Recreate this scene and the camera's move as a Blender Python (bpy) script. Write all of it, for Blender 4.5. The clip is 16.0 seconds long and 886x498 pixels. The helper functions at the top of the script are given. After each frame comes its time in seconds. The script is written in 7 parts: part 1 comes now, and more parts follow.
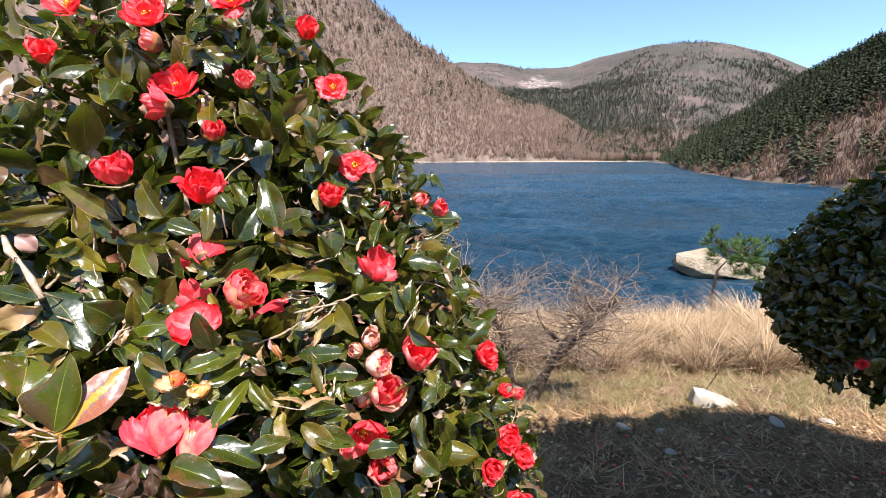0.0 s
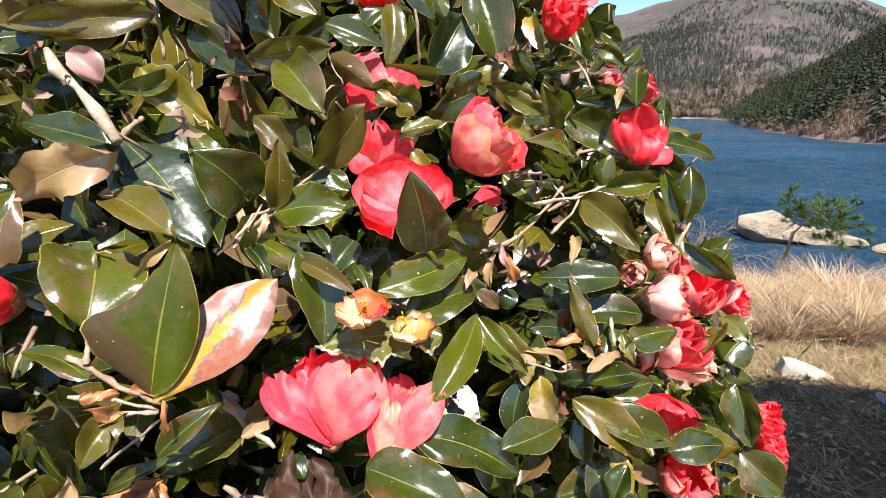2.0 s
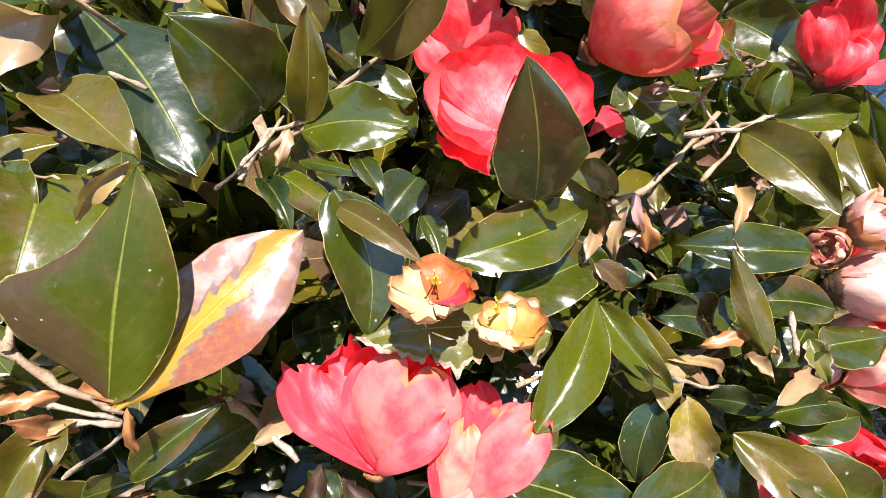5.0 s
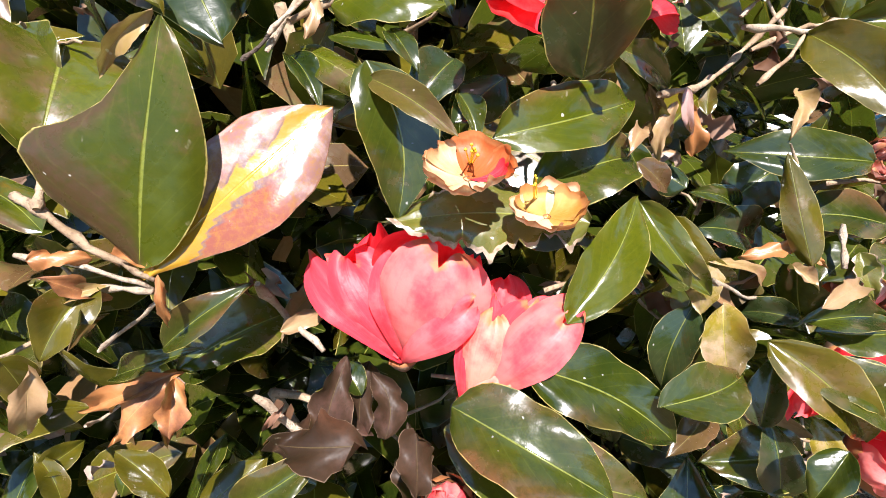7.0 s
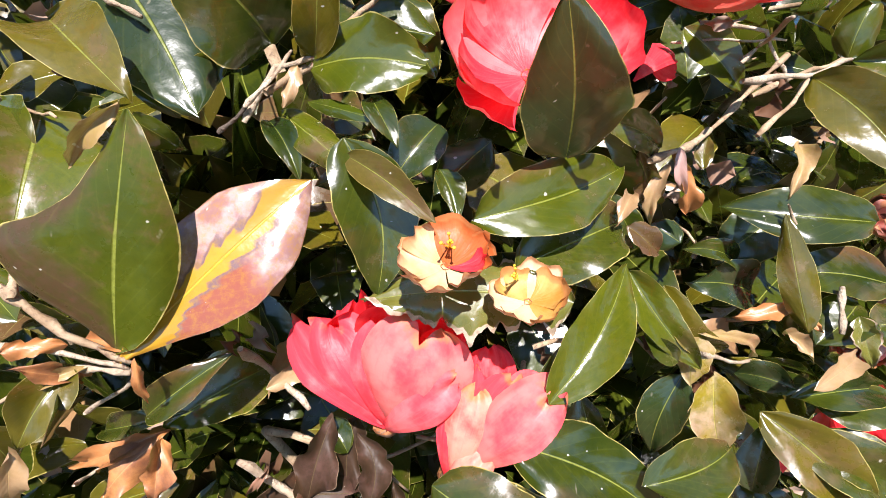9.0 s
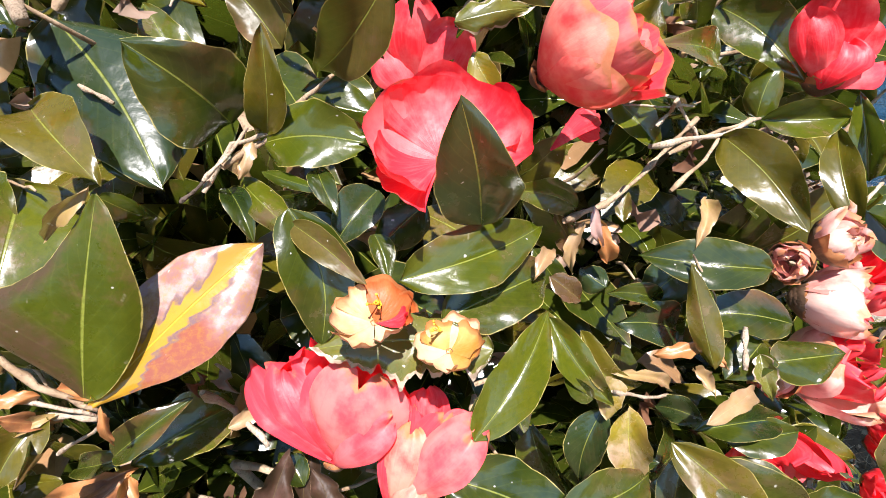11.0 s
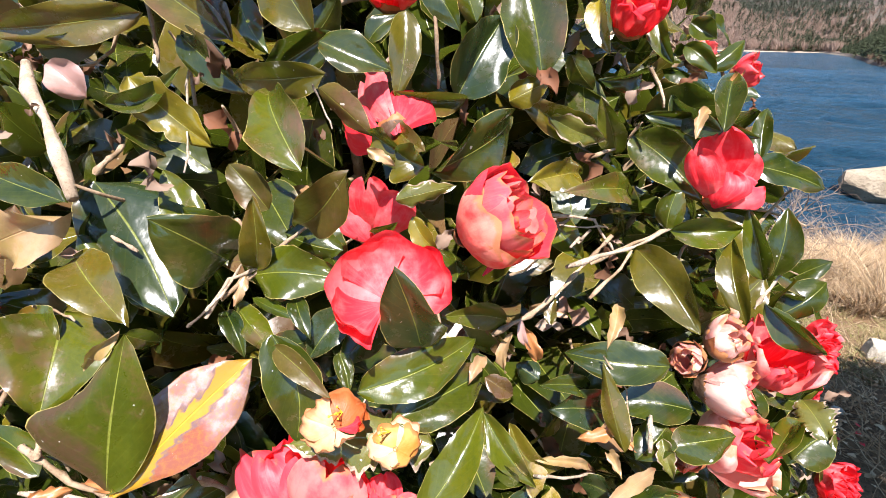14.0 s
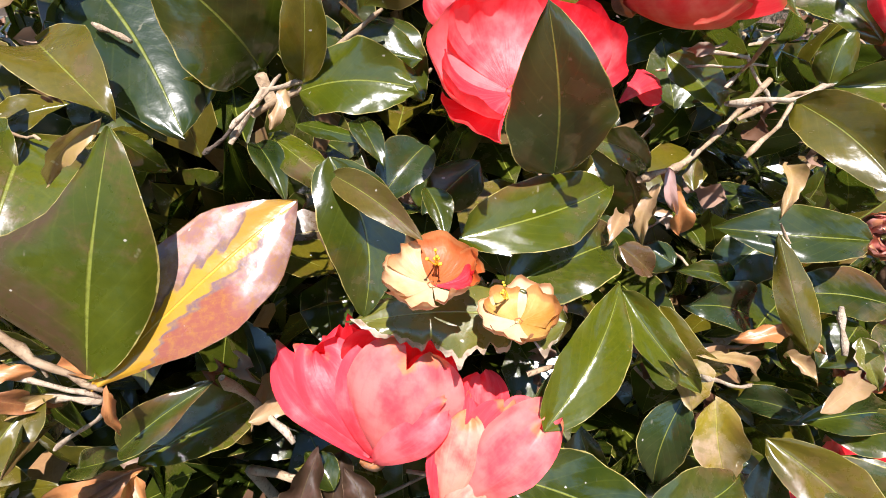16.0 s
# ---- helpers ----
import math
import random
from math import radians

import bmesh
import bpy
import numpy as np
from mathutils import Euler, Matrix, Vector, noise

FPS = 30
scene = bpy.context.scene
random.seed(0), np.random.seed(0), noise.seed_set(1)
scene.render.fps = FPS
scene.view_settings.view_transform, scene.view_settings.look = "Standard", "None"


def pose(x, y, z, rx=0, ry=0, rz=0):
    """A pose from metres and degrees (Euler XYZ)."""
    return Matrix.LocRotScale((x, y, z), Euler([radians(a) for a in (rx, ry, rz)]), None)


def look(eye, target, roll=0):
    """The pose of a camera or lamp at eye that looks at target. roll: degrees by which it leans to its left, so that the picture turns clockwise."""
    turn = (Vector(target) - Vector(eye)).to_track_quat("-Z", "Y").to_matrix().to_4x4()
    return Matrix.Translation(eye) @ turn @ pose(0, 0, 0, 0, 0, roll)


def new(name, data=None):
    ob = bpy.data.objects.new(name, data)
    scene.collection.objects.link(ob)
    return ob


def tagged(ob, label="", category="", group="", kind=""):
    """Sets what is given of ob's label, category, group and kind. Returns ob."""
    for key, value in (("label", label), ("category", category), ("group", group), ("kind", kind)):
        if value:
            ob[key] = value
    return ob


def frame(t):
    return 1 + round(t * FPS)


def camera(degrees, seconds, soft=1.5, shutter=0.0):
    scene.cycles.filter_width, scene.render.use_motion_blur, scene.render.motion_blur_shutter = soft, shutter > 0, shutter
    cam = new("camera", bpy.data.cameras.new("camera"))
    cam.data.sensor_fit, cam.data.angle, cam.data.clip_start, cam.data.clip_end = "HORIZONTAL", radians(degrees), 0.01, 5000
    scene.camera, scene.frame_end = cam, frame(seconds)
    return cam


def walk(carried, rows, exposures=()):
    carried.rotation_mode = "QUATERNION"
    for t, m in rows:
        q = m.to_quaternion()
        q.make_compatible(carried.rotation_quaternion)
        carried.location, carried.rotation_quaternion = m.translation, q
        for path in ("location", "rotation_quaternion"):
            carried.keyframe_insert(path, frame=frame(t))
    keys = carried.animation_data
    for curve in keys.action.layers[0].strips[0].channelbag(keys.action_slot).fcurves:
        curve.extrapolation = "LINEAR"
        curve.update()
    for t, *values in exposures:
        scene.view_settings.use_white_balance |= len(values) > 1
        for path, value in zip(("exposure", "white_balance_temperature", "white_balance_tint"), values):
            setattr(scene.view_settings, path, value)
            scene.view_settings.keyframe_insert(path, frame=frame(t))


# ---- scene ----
cam = camera(87.0, 16.0, soft=0.9)
PATH = [
    (0, (0.018, -0.024, 1.512), (0.012, 1.939, 1.129), -0.5),
    (0.5, (-0.043, 0.023, 1.492), (-0.092, 1.979, 1.079), -0.6),
    (1, (-0.097, 0.091, 1.458), (-0.193, 2.035, 0.997), -0.5),
    (1.5, (-0.168, 0.155, 1.419), (-0.307, 2.084, 0.91), -0.3),
    (2, (-0.199, 0.197, 1.388), (-0.373, 2.11, 0.831), -0.2),
    (2.5, (-0.209, 0.23, 1.377), (-0.415, 2.127, 0.778), 0.1),
    (3, (-0.228, 0.265, 1.371), (-0.473, 2.137, 0.712), 0.3),
    (3.5, (-0.229, 0.272, 1.367), (-0.498, 2.125, 0.666), 0.6),
    (4, (-0.231, 0.275, 1.366), (-0.523, 2.112, 0.629), 0.8),
    (4.2, (-0.233, 0.278, 1.363), (-0.535, 2.112, 0.625), 0.8),
    (6.3, (-0.233, 0.288, 1.36), (-0.613, 2.015, 0.426), 1.8),
    (6.5, (-0.233, 0.287, 1.354), (-0.613, 2.003, 0.401), 2.0),
    (7, (-0.237, 0.281, 1.338), (-0.624, 1.98, 0.357), 2.3),
    (7.5, (-0.238, 0.281, 1.334), (-0.632, 1.967, 0.333), 2.4),
    (8, (-0.235, 0.296, 1.357), (-0.641, 1.979, 0.356), 2.0),
    (8.5, (-0.235, 0.298, 1.362), (-0.647, 1.97, 0.344), 1.9),
    (9, (-0.233, 0.301, 1.363), (-0.649, 1.964, 0.333), 1.8),
    (9.5, (-0.219, 0.303, 1.375), (-0.636, 1.961, 0.337), 1.6),
    (9.7, (-0.217, 0.305, 1.39), (-0.631, 1.955, 0.338), 1.7),
    (11.8, (-0.207, 0.29, 1.384), (-0.597, 2.041, 0.499), 1.4),
    (12, (-0.206, 0.29, 1.388), (-0.598, 2.045, 0.513), 1.3),
    (12.5, (-0.187, 0.282, 1.429), (-0.595, 2.044, 0.574), 1.0),
    (13, (-0.178, 0.275, 1.454), (-0.593, 2.045, 0.621), 0.7),
    (13.5, (-0.175, 0.277, 1.448), (-0.595, 2.051, 0.624), 0.7),
    (14, (-0.18, 0.274, 1.443), (-0.602, 2.052, 0.628), 0.8),
    (14.5, (-0.188, 0.275, 1.436), (-0.616, 2.047, 0.614), 1.0),
    (15, (-0.21, 0.275, 1.401), (-0.635, 2.041, 0.566), 1.2),
    (15.5, (-0.223, 0.28, 1.372), (-0.645, 2.041, 0.524), 1.4),
    (16, (-0.23, 0.302, 1.356), (-0.657, 2.043, 0.469), 1.4),
]
walk(cam, [(t, look(eye, target, roll)) for t, eye, target, roll in PATH], ((0, 1.40), (2.5, 1.44), (4, 1.46), (7, 1.53), (9, 1.45), (10, 1.46), (13, 1.62), (14.5, 1.56), (16, 1.37)))

# ---- light ----
SUN = Vector((0.16, -0.46, 0.87)).normalized()
world = bpy.data.worlds.new("sky")
scene.world = world
world.use_nodes = True
wn = world.node_tree.nodes
sky = wn.new("ShaderNodeTexSky")
sky.sky_type, sky.sun_disc = "NISHITA", False
sky.sun_elevation = math.asin(SUN.z)
sky.sun_rotation = math.atan2(SUN.x, SUN.y)
sky.air_density, sky.dust_density, sky.ozone_density = 0.9, 0.0, 0.6
wn["Background"].inputs["Strength"].default_value = 0.090
# a cool white balance under the blue sky
tint = wn.new("ShaderNodeMix")
tint.data_type, tint.blend_type = "RGBA", "MULTIPLY"
tint.inputs[0].default_value = 1.0
tint.inputs[7].default_value = (0.86, 1.0, 1.07, 1.0)
world.node_tree.links.new(sky.outputs[0], tint.inputs[6])
world.node_tree.links.new(tint.outputs[2], wn["Background"].inputs["Color"])
sun_data = bpy.data.lights.new("sun", "SUN")
sun_data.energy, sun_data.angle, sun_data.color = 5.0, radians(0.53), (1.0, 0.935, 0.925)
sun = new("sun", sun_data)
sun.matrix_world = look(SUN * 20, (0, 0, 0))


# ---- materials ----
def shader(name):
    m = bpy.data.materials.new(name)
    m.use_nodes = True
    nt = m.node_tree
    return m, nt, nt.nodes["Principled BSDF"], nt.nodes["Material Output"]


def node(nt, kind, **sets):
    n = nt.nodes.new(kind)
    for key, value in sets.items():
        if key in n.inputs:
            n.inputs[key].default_value = value
    return n


def noise_tex(nt, scale, detail=4.0, rough=0.55, vec=None):
    n = node(nt, "ShaderNodeTexNoise", Scale=scale, Detail=detail, Roughness=rough)
    if vec is not None:
        nt.links.new(vec, n.inputs["Vector"])
    return n.outputs["Fac"]


def ramp(nt, fac, stops):
    n = nt.nodes.new("ShaderNodeValToRGB")
    e = n.color_ramp.elements
    while len(e) < len(stops):
        e.new(0.5)
    for el, (p, c) in zip(e, stops):
        el.position, el.color = p, (*c, 1.0)
    nt.links.new(fac, n.inputs["Fac"])
    return n.outputs["Color"]


def mix(nt, fac, a, b):
    n = nt.nodes.new("ShaderNodeMix")
    n.data_type = "RGBA"
    for slot, v in ((0, fac), (6, a), (7, b)):
        if isinstance(v, bpy.types.NodeSocket):
            nt.links.new(v, n.inputs[slot])
        elif slot == 0:
            n.inputs[0].default_value = v
        else:
            n.inputs[slot].default_value = (*v, 1.0)
    return n.outputs[2]


def calc(nt, op, a, b=0.0, c=0.0):
    n = nt.nodes.new("ShaderNodeMath")
    n.operation = op
    for i, v in enumerate((a, b, c)):
        if isinstance(v, bpy.types.NodeSocket):
            nt.links.new(v, n.inputs[i])
        else:
            n.inputs[i].default_value = v
    return n.outputs[0]


def smooth(nt, v, lo, hi):
    n = nt.nodes.new("ShaderNodeMapRange")
    n.interpolation_type = "SMOOTHSTEP"
    nt.links.new(v, n.inputs["Value"])
    n.inputs["From Min"].default_value, n.inputs["From Max"].default_value = lo, hi
    return n.outputs["Result"]


def bump(nt, bsdf, height, strength=0.3, distance=0.002):
    n = node(nt, "ShaderNodeBump", Strength=strength, Distance=distance)
    nt.links.new(height, n.inputs["Height"])
    nt.links.new(n.outputs["Normal"], bsdf.inputs["Normal"])


def see_through(nt, bsdf, out, color, share):
    """A share of the light goes through a thin sheet."""
    tr = nt.nodes.new("ShaderNodeBsdfTranslucent")
    if isinstance(color, bpy.types.NodeSocket):
        nt.links.new(color, tr.inputs["Color"])
    else:
        tr.inputs["Color"].default_value = (*color, 1)
    ms = nt.nodes.new("ShaderNodeMixShader")
    ms.inputs[0].default_value = share
    nt.links.new(bsdf.outputs[0], ms.inputs[1])
    nt.links.new(tr.outputs[0], ms.inputs[2])
    nt.links.new(ms.outputs[0], out.inputs["Surface"])


def leaf_material(name, low, high, rib, rim, patch, patch_share, rough=0.27, island=False, mottled=None, rim_width=0.010, bronzed=False, gloss=0.8):
    """Waxy leaf: rib, side veins, a thin rim, blotches and specks, laid out along the leaf."""
    m, nt, bsdf, out = shader(name)
    uv = nt.nodes.new("ShaderNodeUVMap").outputs["UV"]
    sep = nt.nodes.new("ShaderNodeSeparateXYZ")
    nt.links.new(uv, sep.inputs[0])
    rnd = nt.nodes.new("ShaderNodeNewGeometry").outputs["Random Per Island"] if island else nt.nodes.new("ShaderNodeObjectInfo").outputs["Random"]
    pos = nt.nodes.new("ShaderNodeNewGeometry").outputs["Position"]
    off = calc(nt, "ABSOLUTE", calc(nt, "SUBTRACT", sep.outputs["X"], 0.5))
    along = sep.outputs["Y"]
    col = mix(nt, rnd, low, high)
    col = mix(nt, calc(nt, "MULTIPLY", smooth(nt, noise_tex(nt, 48, 4, 0.6, vec=pos), 0.38, 0.66), 0.8), col, high)
    if mottled:
        # yellow along the rib and at both ends, with a toothed dark border to the pale parts
        tooth = calc(nt, "PINGPONG", calc(nt, "SUBTRACT", calc(nt, "MULTIPLY", along, 9.0), calc(nt, "MULTIPLY", off, 7.0)), 0.5)
        wide = calc(nt, "ADD", calc(nt, "ADD", off, calc(nt, "MULTIPLY", tooth, 0.11)), calc(nt, "MULTIPLY", noise_tex(nt, 150, 5, 0.6, vec=pos), 0.14))
        ends = calc(nt, "ADD", calc(nt, "MULTIPLY", smooth(nt, along, 0.34, 0.12), 0.4), calc(nt, "MULTIPLY", calc(nt, "MULTIPLY", smooth(nt, along, 0.72, 0.92), smooth(nt, sep.outputs["X"], 0.56, 0.46)), 0.4))
        wide = calc(nt, "SUBTRACT", wide, ends)
        tone = mix(nt, smooth(nt, noise_tex(nt, 140, 4, vec=pos), 0.4, 0.62), mottled[0], mottled[1])
        low_side = calc(nt, "MULTIPLY", smooth(nt, sep.outputs["X"], 0.54, 0.62), smooth(nt, calc(nt, "ADD", along, calc(nt, "MULTIPLY", noise_tex(nt, 60, 3, vec=pos), 0.3)), 0.85, 0.68))
        tone = mix(nt, low_side, tone, mottled[2])
        tone = mix(nt, smooth(nt, wide, 0.27, 0.22), tone, (0.15, 0.085, 0.085))
        col = mix(nt, smooth(nt, wide, 0.185, 0.215), col, tone)
    worn = smooth(nt, calc(nt, "ADD", noise_tex(nt, 38, 6, 0.7, vec=pos), calc(nt, "MULTIPLY", rnd, 0.12)), 0.62 - patch_share, 0.86 - patch_share)
    col = mix(nt, worn, col, patch)
    # bronze flush towards the rim of some leaves
    flush = calc(nt, "MULTIPLY", smooth(nt, noise_tex(nt, 21, 3, vec=pos), 0.53, 0.7), smooth(nt, off, 0.1, 0.5))
    col = mix(nt, calc(nt, "MULTIPLY", flush, 0.7), col, (0.13, 0.052, 0.028))
    if bronzed:
        lobe = calc(nt, "ADD", calc(nt, "SUBTRACT", 0.5, sep.outputs["X"]), calc(nt, "MULTIPLY", calc(nt, "SUBTRACT", 0.5, along), 0.7))
        col = mix(nt, calc(nt, "MULTIPLY", smooth(nt, calc(nt, "ADD", lobe, calc(nt, "MULTIPLY", noise_tex(nt, 60, 4, vec=pos), 0.35)), 0.36, 0.58), 0.85), col, (0.062, 0.032, 0.018))
    # side veins run forward from the rib
    vein = calc(nt, "SINE", calc(nt, "SUBTRACT", calc(nt, "MULTIPLY", along, 52.0), calc(nt, "MULTIPLY", off, 38.0)))
    vline = smooth(nt, vein, 0.9, 1.0)
    col = mix(nt, calc(nt, "MULTIPLY", vline, 0.05), col, rib)
    line = smooth(nt, off, 0.016, 0.005)
    col = mix(nt, calc(nt, "MULTIPLY", line, 0.75), col, rib)
    grain = smooth(nt, noise_tex(nt, 420, 5, 0.75, vec=pos), 0.42, 0.68)
    col = mix(nt, calc(nt, "MULTIPLY", grain, 0.42), col, low)
    edge = smooth(nt, calc(nt, "ADD", off, calc(nt, "MULTIPLY", noise_tex(nt, 200, 2, vec=pos), 0.03)), 0.508 - rim_width, 0.520 - rim_width)
    col = mix(nt, calc(nt, "MULTIPLY", calc(nt, "MULTIPLY", edge, smooth(nt, noise_tex(nt, 45, 3, vec=pos), 0.28, 0.45)), 0.9), col, mix(nt, smooth(nt, noise_tex(nt, 260, 3, vec=pos), 0.45, 0.6), rim, tuple(0.5 * c for c in rim)))
    speck = smooth(nt, noise_tex(nt, 300, 1, vec=pos), 0.77, 0.80)
    col = mix(nt, calc(nt, "MULTIPLY", speck, 0.7), col, (0.5, 0.47, 0.38))
    drawn = node(nt, "ShaderNodeMapping")
    nt.links.new(pos, drawn.inputs["Vector"])
    drawn.inputs["Scale"].default_value = (210, 60, 120)
    drawn.inputs["Rotation"].default_value = (0.3, 0.5, 0.8)
    scuff = smooth(nt, noise_tex(nt, 1.0, 3, 0.6, vec=drawn.outputs["Vector"]), 0.70, 0.76)
    col = mix(nt, calc(nt, "MULTIPLY", scuff, 0.35), col, (0.30, 0.26, 0.17))
    nt.links.new(col, bsdf.inputs["Base Color"])
    r = calc(nt, "ADD", calc(nt, "MULTIPLY", noise_tex(nt, 70, 4, vec=pos), 0.2), rough - 0.12)
    r = calc(nt, "ADD", r, calc(nt, "MULTIPLY", worn, 0.25))
    nt.links.new(r, bsdf.inputs["Roughness"])
    bsdf.inputs["Specular IOR Level"].default_value = gloss
    h = calc(nt, "ADD", calc(nt, "ADD", calc(nt, "MULTIPLY", noise_tex(nt, 190, 3, vec=pos), 0.25), noise_tex(nt, 62, 2, vec=pos)), calc(nt, "MULTIPLY", vein, -0.012))
    h = calc(nt, "SUBTRACT", h, calc(nt, "MULTIPLY", line, 0.6))
    bump(nt, bsdf, h, 0.34, 0.0024)
    see_through(nt, bsdf, out, mix(nt, 0.5, col, (0.26, 0.36, 0.03)), 0.17)
    return m


RIB, RIM = (0.22, 0.24, 0.04), (0.40, 0.33, 0.10)
M = {}
for isl in (False, True):
    s = "_cluster" if isl else ""
    M["green" + s] = leaf_material("leaf_green" + s, (0.011, 0.021, 0.003), (0.043, 0.053, 0.004), RIB, RIM, (0.085, 0.06, 0.02), 0.03, 0.22, isl)
    M["olive" + s] = leaf_material("leaf_olive" + s, (0.048, 0.046, 0.004), (0.100, 0.078, 0.006), RIB, RIM, (0.13, 0.07, 0.025), 0.05, 0.24, isl)
    M["brown" + s] = leaf_material("leaf_brown" + s, (0.070, 0.040, 0.018), (0.155, 0.085, 0.036), (0.32, 0.26, 0.08), RIM, (0.09, 0.10, 0.02), 0.06, 0.3, isl)
    M["dry" + s] = leaf_material("leaf_dry" + s, (0.24, 0.13, 0.058), (0.35, 0.205, 0.095), (0.32, 0.19, 0.09), (0.20, 0.10, 0.05), (0.18, 0.09, 0.045), 0.08, 0.45, isl)
M["fresh"] = leaf_material("leaf_fresh", (0.030, 0.045, 0.003), (0.072, 0.080, 0.004), RIB, RIM, (0.12, 0.06, 0.03), 0.03, 0.22)
M["dark"] = leaf_material("leaf_dark", (0.010, 0.021, 0.006), (0.024, 0.038, 0.010), RIB, RIM, (0.05, 0.04, 0.02), 0.02, 0.27)
M["yellow"] = leaf_material("leaf_yellow", (0.10, 0.088, 0.006), (0.22, 0.165, 0.012), (0.34, 0.30, 0.05), (0.55, 0.42, 0.20), (0.38, 0.26, 0.16), 0.06, 0.26)
M["bronze"] = leaf_material("leaf_bronze", (0.052, 0.030, 0.010), (0.105, 0.060, 0.022), (0.20, 0.16, 0.04), (0.42, 0.28, 0.13), (0.10, 0.045, 0.035), 0.08, 0.26)
M["tan"] = leaf_material("leaf_tan", (0.27, 0.16, 0.075), (0.40, 0.26, 0.14), (0.40, 0.28, 0.12), (0.30, 0.17, 0.09), (0.27, 0.18, 0.05), 0.10, 0.33)
M["pinkish"] = leaf_material("leaf_pinkish", (0.36, 0.20, 0.17), (0.46, 0.29, 0.25), (0.42, 0.26, 0.20), (0.20, 0.10, 0.08), (0.28, 0.15, 0.12), 0.05, 0.4)
M["rust"] = leaf_material("leaf_rust", (0.32, 0.11, 0.03), (0.50, 0.22, 0.075), (0.45, 0.24, 0.09), (0.22, 0.09, 0.04), (0.18, 0.06, 0.025), 0.1, 0.45)
M["faded"] = leaf_material("leaf_faded", (0.36, 0.19, 0.014), (0.44, 0.25, 0.016), (0.50, 0.33, 0.03), (0.26, 0.12, 0.06), (0.22, 0.08, 0.045), 0.02, 0.26, mottled=((0.26, 0.135, 0.125), (0.40, 0.27, 0.25), (0.24, 0.065, 0.035)))
M["torn"] = leaf_material("leaf_torn", (0.06, 0.068, 0.010), (0.13, 0.12, 0.02), RIB, (0.44, 0.32, 0.23), (0.25, 0.17, 0.12), 0.05, 0.28, rim_width=0.06)
# brown olive, darkened and low in gloss to paint leaves as shaded
M["dull_shaded"] = leaf_material("leaf_dull_shaded", (0.040, 0.034, 0.006), (0.078, 0.058, 0.010), RIB, RIM, (0.10, 0.05, 0.025), 0.06, 0.4, gloss=0.25)
# withered brown, with the shade below the blooms put into its colour
M["shaded_umber"] = leaf_material("leaf_shaded_umber", (0.020, 0.011, 0.007), (0.048, 0.026, 0.015), (0.10, 0.07, 0.03), (0.24, 0.16, 0.10), (0.09, 0.045, 0.035), 0.08, 0.5, gloss=0.2)
M["flushed"] = leaf_material("leaf_flushed", (0.026, 0.040, 0.002), (0.056, 0.068, 0.003), RIB, RIM, (0.12, 0.06, 0.03), 0.05, 0.30, bronzed=True, gloss=0.35)


def petal_material(name, deep, pale, pale_from, rough=0.45, brown=0.0):
    m, nt, bsdf, out = shader(name)
    uv = nt.nodes.new("ShaderNodeUVMap").outputs["UV"]
    sep = nt.nodes.new("ShaderNodeSeparateXYZ")
    nt.links.new(uv, sep.inputs[0])
    pos = nt.nodes.new("ShaderNodeTexCoord").outputs["Object"]
    rnd = nt.nodes.new("ShaderNodeObjectInfo").outputs["Random"]
    stretch = node(nt, "ShaderNodeMapping")
    nt.links.new(uv, stretch.inputs["Vector"])
    stretch.inputs["Scale"].default_value = (15, 2.2, 1)
    streak = noise_tex(nt, 1.0, 4, 0.6, vec=stretch.outputs["Vector"])
    f = calc(nt, "ADD", calc(nt, "MULTIPLY", noise_tex(nt, 85, 4, vec=pos), 0.75), calc(nt, "MULTIPLY", rnd, 0.25))
    col = mix(nt, smooth(nt, f, pale_from, pale_from + 0.28), deep, pale)
    col = mix(nt, calc(nt, "MULTIPLY", smooth(nt, streak, 0.45, 0.72), 0.22), col, pale)
    col = mix(nt, calc(nt, "MULTIPLY", smooth(nt, streak, 0.44, 0.30), 0.18), col, deep)
    if brown:
        rimmed = smooth(nt, calc(nt, "ADD", sep.outputs["Y"], calc(nt, "MULTIPLY", noise_tex(nt, 110, 4, vec=pos), 0.35)), 1.16 - brown, 1.24 - brown)
        col = mix(nt, calc(nt, "MULTIPLY", rimmed, 0.75), col, (0.50, 0.20, 0.07))
    nt.links.new(col, bsdf.inputs["Base Color"])
    bsdf.inputs["Roughness"].default_value = rough
    bsdf.inputs["Specular IOR Level"].default_value = 0.3
    bump(nt, bsdf, calc(nt, "ADD", calc(nt, "MULTIPLY", streak, 0.3), calc(nt, "MULTIPLY", noise_tex(nt, 120, 4, vec=pos), 0.7)), 0.35, 0.0022)
    see_through(nt, bsdf, out, col, 0.27)
    return m


M["red"] = petal_material("petal_red", (0.90, 0.028, 0.044), (0.96, 0.22, 0.22), 0.50)
M["rose"] = petal_material("petal_rose", (0.85, 0.042, 0.062), (0.88, 0.165, 0.17), 0.44, brown=0.02)
M["pink"] = petal_material("petal_pink", (0.84, 0.08, 0.10), (0.88, 0.30, 0.26), 0.38, brown=0.03)
M["husk"] = petal_material("petal_husk", (0.40, 0.19, 0.030), (0.57, 0.36, 0.12), 0.34, brown=0.27)
M["blush"] = petal_material("petal_blush", (0.78, 0.055, 0.075), (0.84, 0.195, 0.175), 0.36, brown=0.05)
M["coral"] = petal_material("petal_coral", (0.86, 0.055, 0.055), (0.92, 0.30, 0.22), 0.44, brown=0.10)
M["amber"] = petal_material("petal_amber", (0.40, 0.09, 0.022), (0.54, 0.19, 0.06), 0.46, brown=0.12)
